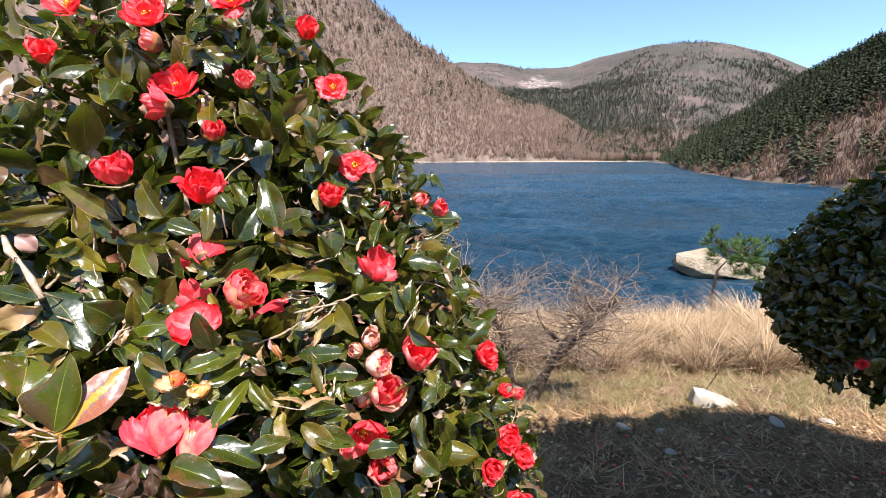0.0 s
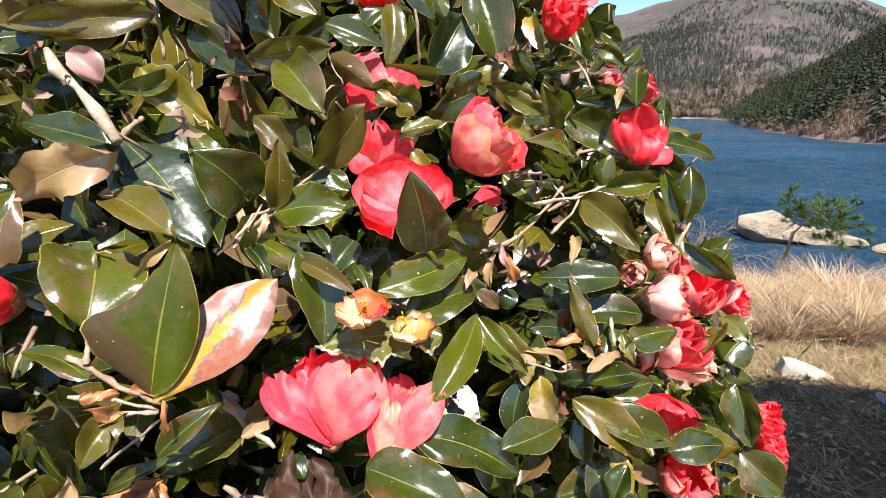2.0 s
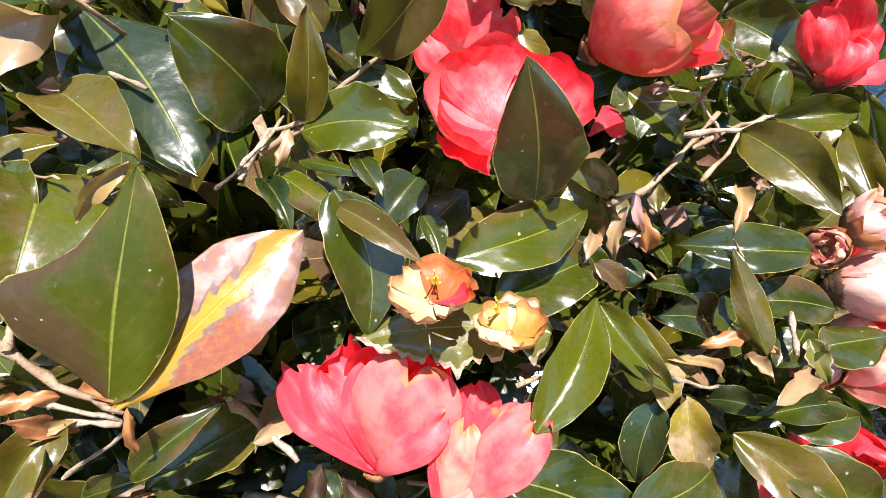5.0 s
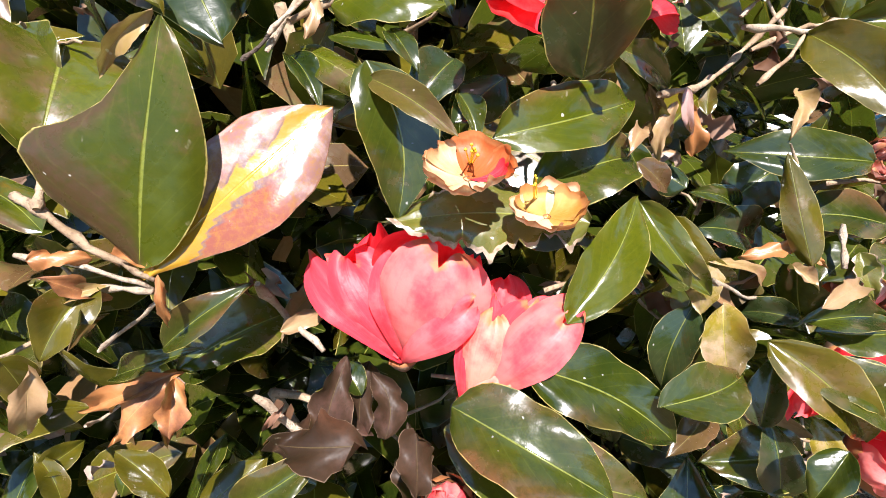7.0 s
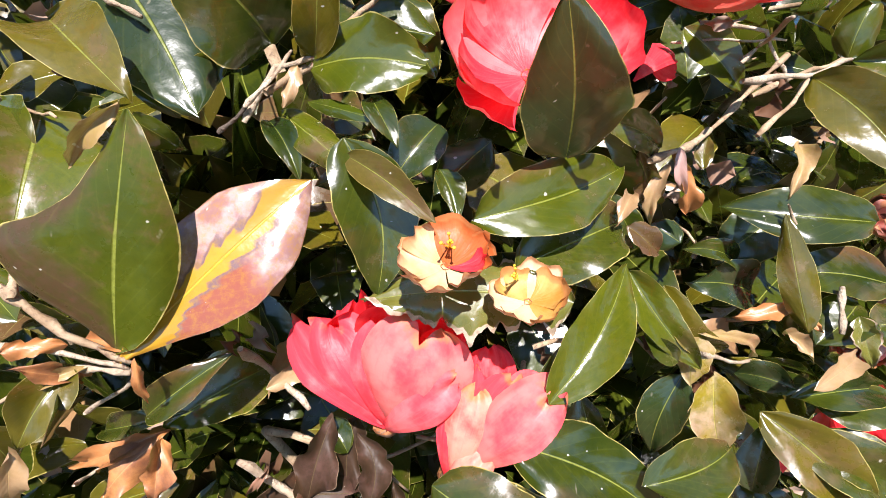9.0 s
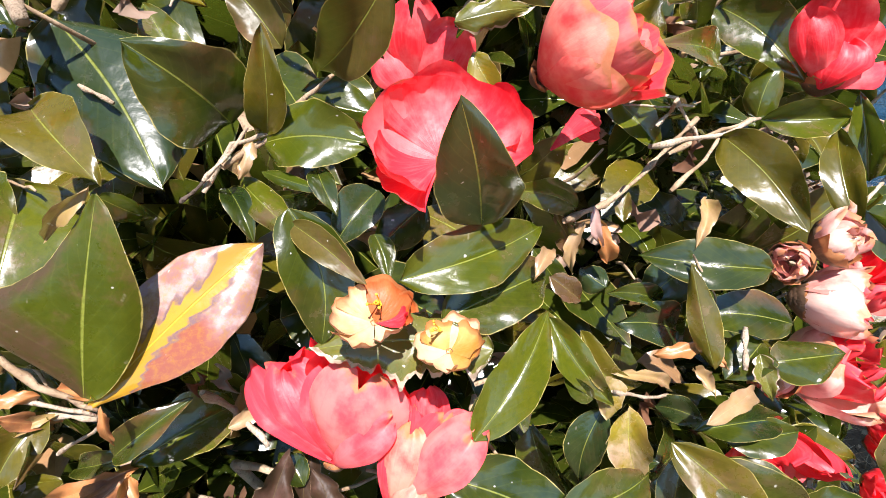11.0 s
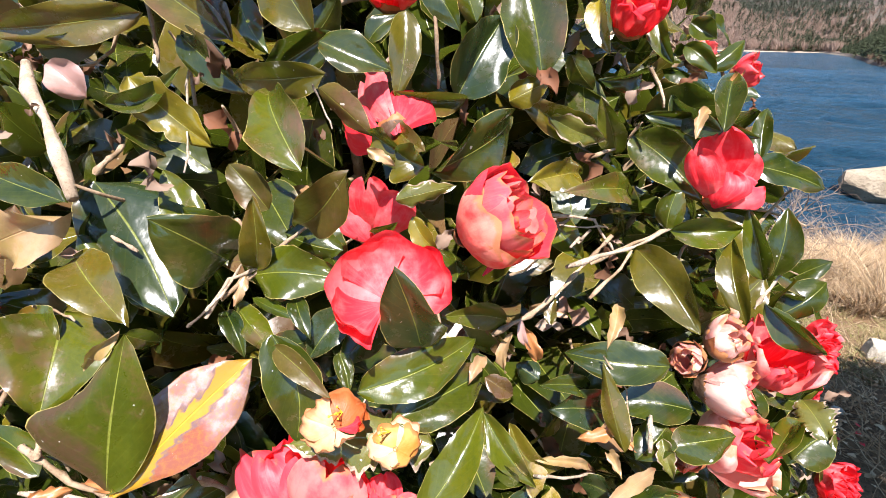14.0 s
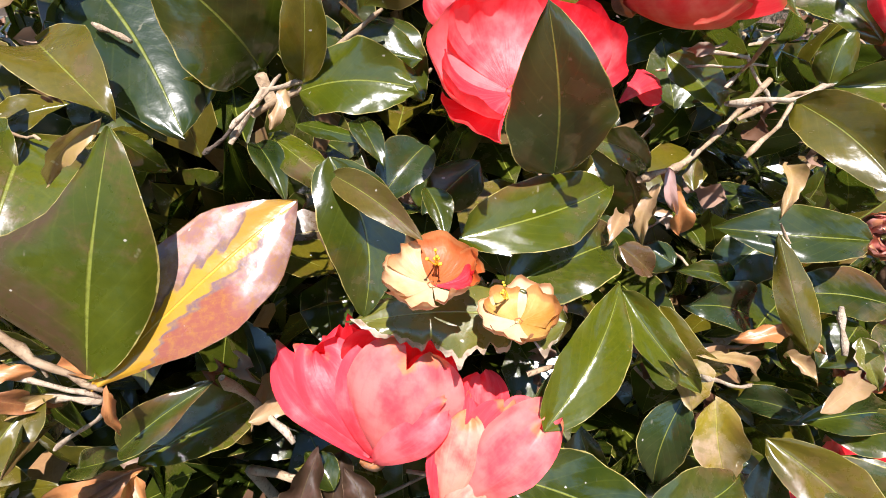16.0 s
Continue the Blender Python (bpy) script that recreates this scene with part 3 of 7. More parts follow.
def build_water():
    """Wind ripples near by, a flat sheet towards the far shore."""
    deg = np.concatenate([np.linspace(-150, -42, 12), np.linspace(-40, 60, 460), np.linspace(62, 150, 12)])
    r = np.concatenate([[8.0], np.geomspace(12, 130, 620), np.geomspace(140, 1000, 24)])
    R, A = np.meshgrid(r, np.radians(deg), indexing="ij")
    X, Y = R * np.sin(A), R * np.cos(A)
    rs = np.random.RandomState(77)
    Z = np.zeros_like(X)
    for k in range(26):
        length = 0.45 * 1.09 ** k
        turn = radians(68) + rs.randn() * 0.45
        fade = np.clip(1.5 - R * 0.010 / length, 0, 1)
        Z += fade * 0.0165 * length * np.sin((X * math.cos(turn) + Y * math.sin(turn)) * 6.2832 / length + rs.rand() * 6.28 + 0.8 * np.sin(X * 0.21 / length + Y * 0.13 / length + k))
    # gusts
    Z *= 0.65 + 0.5 * wobble(X, Y, 45, 78)
    na = len(deg)
    ob = new("water", mesh_of("water", np.stack([X, Y, Z + LAKE], -1).reshape(-1, 3), grid_faces(na - 1, len(r) - 1), M["water"]))
    tagged(ob, "deep blue rippled water of a reservoir", "water", kind="structure")


build_water()

# ---- woods on the hills ----
def bare_tree():
    """A leafless tree of many thin rising limbs, one metre high."""
    rs = np.random.RandomState(3)
    v, f = [], []
    for k in range(18):
        a, lean, top = rs.rand() * 6.28, rs.uniform(0.04, 0.38), rs.uniform(0.55, 1.0)
        z0 = rs.uniform(0.0, 0.45)
        w = 0.011 if k else 0.02
        d = np.array((math.cos(a), math.sin(a)))
        s = np.array((-d[1], d[0])) * w
        n = len(v)
        v += [(*(d * lean * z0 * 0.4 + s), z0), (*(d * lean * z0 * 0.4 - s), z0), (*(d * lean - s * 0.8), top), (*(d * lean + s * 0.8), top)]
        f.append((n, n + 1, n + 2, n + 3))
    return np.array(v), np.array(f), None


def conifer():
    """A tapering crown of drooping tufts in uneven tiers round a stem, one metre high."""
    rs = np.random.RandomState(4)
    v, f = [], []
    for k in range(60):
        z = 0.10 + 0.90 * (k / 59)
        r = 0.25 * (1.04 - z) ** 0.8 * rs.uniform(0.3, 1.15)
        a = rs.rand() * 6.2832
        out = np.array((math.cos(a), math.sin(a), 0.0))
        side = np.array((-out[1], out[0], 0.0))
        c = out * r + (0, 0, z)
        size = 0.105 * (1.2 - 0.75 * z) * rs.uniform(0.7, 1.3)
        n = len(v)
        v += [c + side * size * 0.6 - out * size * 0.5, c - side * size * 0.6 - out * size * 0.5 + (0, 0, size * rs.uniform(0.1, 0.6)), c + out * size - (0, 0, size * rs.uniform(0.1, 0.6))]
        f.append((n, n + 1, n + 2))
    return np.array(v), np.array(f), None


def woods(name, template, n, az_range, r_range, keep, size, mat, label, seed):
    rs = np.random.RandomState(seed)
    az = np.radians(rs.uniform(*az_range, n * 3))
    r = np.exp(rs.uniform(math.log(r_range[0]), math.log(r_range[1]), n * 3))
    x, y = r * np.sin(az), r * np.cos(az)
    ok = keep(x, y, r, np.degrees(az), rs)
    x, y = x[ok][:n], y[ok][:n]
    z = land(x, y) - 0.3
    k = len(x)
    spin = rs.rand(k) * 6.28
    f = np.zeros((k, 4, 4))
    c, s = np.cos(spin), np.sin(spin)
    f[:, 0, 0], f[:, 0, 1], f[:, 1, 0], f[:, 1, 1], f[:, 2, 2], f[:, 3, 3] = c, -s, s, c, 1, 1
    f[:, 0, 3], f[:, 1, 3], f[:, 2, 3] = x, y, z
    h = rs.uniform(*size, k)
    sc = np.stack([h * rs.uniform(0.8, 1.3, k), h * rs.uniform(0.8, 1.3, k), h], 1)
    ob = new(name, scatter(name, template, f, sc, mat))
    tagged(ob, label, "woods", kind="stuff")


def on_left(x, y, r, az, rs):
    return (r > profile(SHORE, az) + 6) & (r < 760) & (az < 24)


def on_right(x, y, r, az, rs):
    return (r > profile(SHORE, az) + 1) & (r < 420) & (az > 24.5)


def pines_left(x, y, r, az, rs):
    up = (r - profile(SHORE, az)) / 260
    return on_left(x, y, r, az, rs) & (rs.rand(len(x)) < np.clip(up * 1.1 - 0.35 + 0.9 * patchy(x, y, 90, 21), 0, 1))


def pines_right(x, y, r, az, rs):
    up = (r - profile(SHORE, az)) / 190
    return on_right(x, y, r, az, rs) & (rs.rand(len(x)) < np.clip(up * np.interp(az, (24, 31, 34, 45), (9, 6, 4.2, 3.4)) - np.interp(az, (30, 35), (0.3, 0.45)) + 0.7 * patchy(x, y, 40, 22), 0.02, 1))


def pines_far(x, y, r, az, rs):
    return (land(x, y) > 8) & (rs.rand(len(x)) < np.clip(0.85 - (r - 800) / 1000 + 1.9 * patchy(x, y, 260, 23), 0.004, 1))


woods("bare_woods", bare_tree(), 20000, (-22, 24), (300, 760), on_left, (4.0, 8.0), M["bare_wood"], "leafless brown deciduous woods on the lakeside hill", 11)
woods("pine_woods", conifer(), 1500, (-22, 24), (330, 760), pines_left, (6, 11), M["pine_wood"], "scattered dark pines among bare woods on a hill", 12)
woods("conifer_woods", conifer(), 12000, (24, 50), (62, 420), pines_right, (2.0, 5.4), M["pine_wood"], "dense dark green conifers on a steep lakeside slope", 13)
woods("bare_shore_woods", bare_tree(), 7000, (24, 50), (62, 220), on_right, (0.9, 2.2), M["shore_wood"], "leafless brown scrub along the lake shore", 14)
woods("distant_woods", conifer(), 24000, (-12, 48), (780, 1900), pines_far, (4.5, 9), M["hazy_pine"], "distant green forest on the mountain flanks", 15)
woods("distant_bare_woods", bare_tree(), 9000, (-12, 48), (780, 1700), lambda x, y, r, az, rs: land(x, y) > 8, (3, 5.5), M["hazy_wood"], "distant leafless woods on the mountain flanks", 16)
woods("valley_woods", conifer(), 2600, (12, 36), (440, 800), lambda x, y, r, az, rs: (r > shoreline(az) + 4) & (rs.rand(len(x)) < np.clip((az - 13) / 9, 0, 1) * (0.5 + 0.8 * patchy(x, y, 70, 24))), (5, 10), M["pine_wood"], "dark pines at the valley head", 18)
woods("valley_bare_woods", bare_tree(), 5000, (12, 36), (440, 800), lambda x, y, r, az, rs: r > shoreline(az) + 3, (5, 8), M["bare_wood"], "leafless brown woods at the valley head", 19)


# ---- the bank ----
def height(x, y):
    return float(land(np.array([float(x)]), np.array([float(y)]))[0])


def blade(bow=0.35, tip=0.15):
    """A bent grass blade one metre long."""
    v, f = [], []
    for i, t in enumerate((0, 0.4, 0.75, 1.0)):
        w = 0.5 * (1 - (1 - tip) * t)
        v += [(-w, bow * t * t, t), (w, bow * t * t, t)]
        if i:
            f.append((2 * i - 2, 2 * i - 1, 2 * i + 1, 2 * i))
    return np.array(v), np.array(f), None


def grass(name, n, x_range, y_range, keep, long, wide, lean, mat, label, category, seed):
    rs = np.random.RandomState(seed)
    x, y = rs.uniform(*x_range, n), rs.uniform(*y_range, n)
    ok = keep(x, y, rs)
    x, y = x[ok], y[ok]
    k = len(x)
    pos = np.stack([x, y, land(x, y) - 0.01], 1)
    up = np.stack([rs.randn(k) * lean, rs.randn(k) * lean, np.ones(k)], 1)
    side = rs.randn(k, 3)
    f = frames_from(pos, np.cross(up, side), up)
    ln = rs.uniform(*long, k)
    sc = np.stack([rs.uniform(*wide, k), ln, ln], 1)
    tagged(new(name, scatter(name, blade(), f, sc, mat)), label, category, kind="stuff")


def clumped(size, seed, floor):
    return lambda x, y, rs: rs.rand(len(x)) < np.clip(floor + 0.9 * wobble(x, y, size, seed), 0, 1)


grass("dry_grass", 16000, (-1.5, 11), (5.4, 9.2), clumped(1.6, 31, 0.5), (0.10, 0.42), (0.004, 0.010), 0.85, M["straw"], "dry straw-coloured grass on the bank's brow", "dry grass", 41)


def tussocks(n, blades, seed, mat, name, label, xs=(-0.6, 10), ys=(5.6, 9.0), sizes=(0.4, 1.15)):
    """Sprawling clumps of tall dead grass."""
    rs = np.random.RandomState(seed)
    x, y = rs.uniform(*xs, n), rs.uniform(*ys, n)
    size = rs.uniform(*sizes, n) * np.clip(0.62 + 0.75 * patchy(x, y, 2.6, 48), 0.25, 1.4)
    cx, cy, cs = np.repeat(x, blades), np.repeat(y, blades), np.repeat(size, blades)
    k = len(cx)
    a, r = rs.rand(k) * 6.28, np.abs(rs.randn(k)) * 0.10
    px, py = cx + r * np.cos(a), cy + r * np.sin(a)
    out = np.abs(rs.randn(k)) * 1.5 + 0.25
    wind = np.repeat(rs.randn(n) * 0.6, blades)
    up = np.stack([np.cos(a) * out + wind, np.sin(a) * out, np.ones(k)], 1) + rs.randn(k, 3) * 0.38
    f = frames_from(np.stack([px, py, land(px, py) - 0.01], 1), up * (1, 1, -0.3) + rs.randn(k, 3) * 0.05, up)
    ln = cs * rs.uniform(0.35, 0.85, k)
    sc = np.stack([rs.uniform(0.007, 0.019, k), ln, ln], 1)
    tagged(new(name, scatter(name, blade(0.85), f, sc, mat)), label, "dry grass", kind="stuff")


tussocks(260, 120, 45, M["straw"], "tall_dead_grass", "sprawling clumps of tall dead grass above the lake")
tussocks(170, 150, 46, M["rust_straw"], "russet_grass", "russet clumps of dead grass and weeds above the lake")
tussocks(150, 130, 49, M["rust_straw"], "russet_scrub", "tangled russet weeds and twigs behind a bare shrub", (0.2, 5.0), (5.0, 7.2), (0.6, 1.35))
grass("dead_stalks", 900, (-0.4, 8), (5.2, 8.6), clumped(1.3, 37, 0.5), (0.35, 0.85), (0.004, 0.008), 0.35, M["rust_straw"], "upright dead weed stalks among the grass", "dry grass", 50)
grass("dry_grass_tufts", 22000, (0.5, 9), (4.8, 6.2), clumped(1.5, 32, 0.25), (0.15, 0.42), (0.004, 0.010), 0.5, M["straw"], "loose tufts of dry grass on the slope", "dry grass", 42)
grass("turf", 90000, (0.0, 6.0), (3.2, 6.0), clumped(1.1, 33, 0.5), (0.04, 0.11), (0.003, 0.007), 1.3, M["turf"], "short yellow and green winter turf", "turf", 43)
grass("bank_turf", 70000, (-5.0, 6.5), (-4.5, 6.0), lambda x, y, rs: ((x < 0.2) | (y < 1.0) | (x > 4.0)) & (np.hypot(x + 0.461, y - 0.93) > 0.25) & (rs.rand(len(x)) < 0.6 + 0.6 * wobble(x, y, 1.6, 36)), (0.05, 0.13), (0.004, 0.010), 1.3, M["turf"], "short yellowed winter turf on the bank", "turf", 48)
grass("thatch", 22000, (0.3, 6.0), (3.1, 6.2), clumped(0.5, 35, 0.35), (0.06, 0.22), (0.003, 0.008), 3.5, M["straw"], "flattened yellow thatch over the turf", "dry grass", 47)
grass("straw_litter", 52000, (0.2, 4.0), (1.0, 3.5), clumped(0.9, 34, 0.42), (0.05, 0.19), (0.003, 0.010), 4.5, M["litter"], "flattened dry straw and leaf litter on the soil", "litter", 44)


def fallen_leaves(n, seed):
    """Brown leaves and bits of bark lying flat in the shade."""
    rs = np.random.RandomState(seed)
    x, y = rs.uniform(0.3, 3.6, n), rs.uniform(1.2, 3.35, n)
    p = np.stack([x, y, land(x, y) + rs.uniform(0.004, 0.02, n)], 1)
    f = frames_from(p, rs.randn(n, 3) * (1, 1, 0.15), np.array((0, 0, 1)) + rs.randn(n, 3) * 0.35)
    ln = rs.uniform(0.015, 0.048, n)
    sc = np.stack([ln * rs.uniform(0.6, 1.2, n), ln, ln], 1)
    tagged(new("leaf_litter", scatter("leaf_litter", leaf_grid(1.0, 0.5, 0.4, 0.15, 4, 6, 0.2, 2, 0.2), f, sc, M["litter"])), "curled brown fallen leaves on the shaded soil", "litter", kind="stuff")


fallen_leaves(2600, 52)


def boulder(name, size, spot, turn, mat, label, cuts, seed, category="rock"):
    """A broken block with split faces and worn edges."""
    rs = np.random.RandomState(seed)
    bm = bmesh.new()
    bmesh.ops.create_icosphere(bm, subdivisions=4 if size[0] > 1 else 3, radius=1.0)
    planes = []
    for _ in range(cuts):
        d = Vector(rs.randn(3)).normalized()
        planes.append((d, rs.uniform(0.45, 0.8)))
    for v in bm.verts:
        for d, h in planes:
            over = v.co.dot(d) - h
            if over > 0:
                v.co -= d * over
        v.co += v.co.normalized() * 0.03 * noise.noise(v.co * 2.1 + Vector((seed, 0, 0)))
        v.co += v.co.normalized() * 0.02 * noise.noise(v.co * 11)
        v.co = Vector((v.co.x * size[0] / 2, v.co.y * size[1] / 2, v.co.z * size[2] / 2))
    me = bpy.data.meshes.new(name)
    bm.to_mesh(me)
    bm.free()
    me.polygons.foreach_set("use_smooth", np.zeros(len(me.polygons), bool))
    me.materials.append(mat)
    ob = new(name, me)
    ob.matrix_basis = pose(*spot, *turn)
    return tagged(ob, label, category)


boulder("boulder", (3.1, 2.1, 1.7), (10.05, 17.9, LAKE + 0.34), (0, 8, -35), M["rock"], "large pale split boulder standing in the lake", 16, 3)
boulder("flat_rock", (2.7, 1.6, 0.8), (11.55, 17.0, LAKE + 0.14), (0, 3, -20), M["rock"], "low flat pale rock at the water's edge", 7, 5)
boulder("flat_rock", (2.2, 1.2, 0.45), (13.6, 16.2, LAKE + 0.02), (0, 0, 10), M["rock"], "low brown rock shelf in shallow water", 7, 8)
def wedge_stone():
    """A split slab: high and blunt at one end, thin at the other."""
    bm = bmesh.new()
    for p in ((-0.23, -0.05, -0.06), (-0.21, 0.11, -0.06), (-0.205, -0.03, 0.125), (-0.19, 0.06, 0.14), (-0.06, -0.08, 0.085), (-0.05, 0.10, 0.105), (0.02, -0.12, -0.06), (0.10, -0.09, 0.03), (0.06, 0.10, 0.05), (0.26, -0.05, -0.02), (0.25, 0.06, -0.02), (0.12, 0.12, -0.06), (-0.12, -0.12, -0.06)):
        bm.verts.new(p)
    bmesh.ops.convex_hull(bm, input=bm.verts)
    bmesh.ops.bevel(bm, geom=bm.edges[:], offset=0.006, segments=1, affect="EDGES")
    bmesh.ops.triangulate(bm, faces=bm.faces[:])
    bmesh.ops.subdivide_edges(bm, edges=bm.edges[:], cuts=2, use_grid_fill=True)
    for v in bm.verts:
        v.co += v.co.normalized() * (0.012 * noise.noise(v.co * 14) + 0.006 * noise.noise(v.co * 45))
    me = bpy.data.meshes.new("stone")
    bm.to_mesh(me)
    bm.free()
    me.materials.append(M["stone"])
    ob = new("stone", me)
    ob.matrix_basis = pose(2.30, 3.66, height(2.3, 3.66) + 0.03, 0, 0, -6) @ Matrix.Diagonal((0.76, 0.8, 0.68, 1))
    tagged(ob, "white angular stone lying on the turf", "stone")


wedge_stone()
for i, (sx, sy, w) in enumerate(((1.35, 3.18, 0.14), (1.62, 3.12, 0.12), (2.55, 3.22, 0.15), (2.95, 3.25, 0.12), (1.5, 2.75, 0.09), (0.95, 3.3, 0.08))):
    boulder("stone", (w, w * 0.7, w * 0.4), (sx, sy, height(sx, sy) + w * 0.1), (0, 0, 40 * i), M["stone"], "small pale stone half sunk in the soil", 6, 20 + i, "stone")


def grow(rods, start, way, length, radius, depth, rs, spread=0.6, droop=0.0, tips=None, forks=(2, 3)):
    """A limb and its side limbs."""
    n = 4
    pts, p, d = [Vector(start)], Vector(start), Vector(way).normalized()
    for i in range(n):
        d = (d + Vector(rs.randn(3)) * 0.16 + Vector((0, 0, -droop))).normalized()
        p = p + d * length / n
        pts.append(p.copy())
    rods.append(tube(pts, [radius * (1 - 0.45 * i / n) for i in range(n + 1)], 5 if depth < 3 else 6))
    if depth == 0:
        if tips is not None:
            tips.append((p.copy(), d.copy()))
        return
    for k in range(rs.randint(forks[0], forks[1] + 1)):
        q = pts[rs.randint(1, n + 1)] if k else pts[-1]
        side = (d + Vector(rs.randn(3)) * spread).normalized()
        grow(rods, q, side, length * rs.uniform(0.55, 0.8), radius * 0.5, depth - 1, rs, spread, droop, tips, forks)


def bare_shrub():
    thing = new("bare_shrub")
    thing.location = (0.73, 3.73, height(0.73, 3.73))
    thing.scale = (1.15, 1.12, 1.0)
    tagged(thing, "leafless grey-twigged shrub leaning over the slope", "shrub")
    rs = np.random.RandomState(12)
    trunk = []
    a = [Vector((0, 0, -0.05)), Vector((0.12, 0.0, 0.22)), Vector((0.28, 0.02, 0.50)), Vector((0.42, 0.02, 0.68)), Vector((0.66, 0.0, 0.92))]
    trunk.append(tube(a, (0.062, 0.054, 0.047, 0.042, 0.026), 9, 0.6, 2))
    trunk.append(tube(bent(a[3], a[3] + Vector((0.26, 0.05, 0.16)), 5, 0.12, 5), (0.030, 0.026, 0.020, 0.015, 0.011, 0.007), 7, 0.5, 6))
    trunk.append(tube(bent(a[2], a[2] + Vector((-0.22, 0.05, 0.30)), 5, 0.12, 8), (0.024, 0.020, 0.016, 0.012, 0.009, 0.006), 7, 0.5, 9))
    b = [Vector((-0.10, 0.02, -0.03)), Vector((-0.14, 0.04, 0.3)), Vector((-0.2, 0.05, 0.6)), Vector((-0.34, 0.05, 0.95))]
    trunk.append(tube(b, (0.034, 0.028, 0.022, 0.013), 7, 0.4, 3))
    for spine, n in ((a, 70), (b, 72)):
        for k in range(n):
            t = 0.35 + 0.65 * k / (n - 1)
            i = min(int(t * (len(spine) - 1)), len(spine) - 2)
            q = spine[i].lerp(spine[i + 1], t * (len(spine) - 1) - i)
            way = Vector((rs.randn() * 0.95, rs.randn() * 0.5, 0.15 + 0.5 * rs.rand()))
            crown = []
            grow(crown, q, way, rs.uniform(0.18, 0.36), 0.0068, 3, rs, 0.9, forks=(3, 3))
            part("branch", tube_mesh("branch", crown, M["grey_twig"]), thing)
    part("trunk", tube_mesh("trunk", trunk, M["bark"]), thing, "dark rough leaning trunk")


bare_shrub()


def young_pine():
    thing = new("pine_sapling")
    x, y = 5.62, 9.5
    thing.location = (x, y, height(x, y))
    thing.scale = (1.15, 1.15, 0.93)
    tagged(thing, "young green pine on the bank above the water", "pine")
    rs = np.random.RandomState(5)
    tips = []
    spine = [Vector((0, 0, -0.05)), Vector((0.04, 0, 0.75)), Vector((0.10, 0, 1.40)), Vector((0.30, 0, 1.70)), Vector((0.62, 0, 1.80))]
    for k in range(15):
        t = 0.72 + 0.28 * k / 14
        i = min(int(t * 4), 3)
        q = spine[i].lerp(spine[i + 1], t * 4 - i)
        rods = []
        grow(rods, q, Vector((rs.randn() + 0.25, rs.randn(), 0.0)), rs.uniform(0.28, 0.5), 0.014, 2, rs, 0.6, 0.0, tips)
        part("branch", tube_mesh("branch", rods, M["bark"]), thing)
    part("trunk", tube_mesh("trunk", [tube(spine, (0.035, 0.03, 0.026, 0.02, 0.01), 7)], M["bark"]), thing, "thin dark curved trunk")
    n = 70
    p = np.repeat(np.array([tuple(t) for t, _ in tips]), n, 0)
    d = np.repeat(np.array([tuple(t) for _, t in tips]), n, 0)
    p = p - d * rs.rand(len(p), 1) * 0.12
    w = d * 0.7 + rs.randn(len(p), 3) * 0.5 + (0, 0, 0.4)
    # the blade's length lies on local z
    f2 = frames_from(p, np.cross(w, rs.randn(len(p), 3)), w)
    sc = np.stack([np.full(len(p), 0.008), np.full(len(p), 0.12), np.full(len(p), 0.12)], 1)
    crown = part("needles", scatter("needles", blade(0.1), f2, sc, M["needle"]), thing, "tufts of green needles")
    crown["kind"] = "stuff"


young_pine()


# ---- camellia bushes ----
class Bush:
    """A camellia with its leaves near the skin of a rounded cone."""

    def __init__(self, centre, radius, low, high, label):
        self.c, self.radius, self.low, self.high = Vector(centre), radius, low, high
        self.ob = new("camellia_bush")
        self.ob.location = (centre[0], centre[1], height(*centre[:2]))
        tagged(self.ob, label, "camellia bush", group="camellias on the bank")
        self.taken, self.lobe, self.edge = [], 0.0, 0.0

    def put(self, name, me, m, label="", parent=None):
        ob = new(name, me)
        ob.parent = parent or self.ob
        ob.matrix_basis = (Matrix.Translation(-self.ob.location) if parent is None else Matrix()) @ m
        return tagged(ob, label)

    def skin(self, n, sink, rs, face_at=-1.2):
        """Random places near the skin, with the outward normal there."""
        z = rs.uniform(self.low, self.high, n * 2)
        r = self.radius(z)
        keep = rs.rand(n * 2) * 0.9 < r
        z, r = z[keep][:n], r[keep][:n]
        a = np.where(rs.rand(len(z)) < 0.72, face_at + rs.uniform(-1.75, 1.75, len(z)), rs.rand(len(z)) * 6.2832)
        slope = (self.radius(z + 0.01) - self.radius(z - 0.01)) / 0.02
        nrm = np.stack([np.cos(a), np.sin(a), -slope], 1)
        nrm /= np.linalg.norm(nrm, axis=1, keepdims=True)
        r = r + self.lobe * np.clip(np.cos(a - 2.6), 0, 1) ** 2 * np.clip((z - 1.3) / 0.35, 0, 1)
        r = r + self.edge * np.clip(np.cos(a + 0.25), 0, 1) ** 2 * np.exp(-((z - 1.42) / 0.12) ** 2)
        lump = 0.018 * np.sin(a * 7 + z * 9) + 0.014 * np.sin(a * 13 - z * 17) + 0.006 * rs.randn(len(a))
        p = np.stack([self.c.x + (r + lump) * np.cos(a), self.c.y + (r + lump) * np.sin(a), z], 1)
        return p - nrm * rs.uniform(*sink, len(p))[:, None], nrm


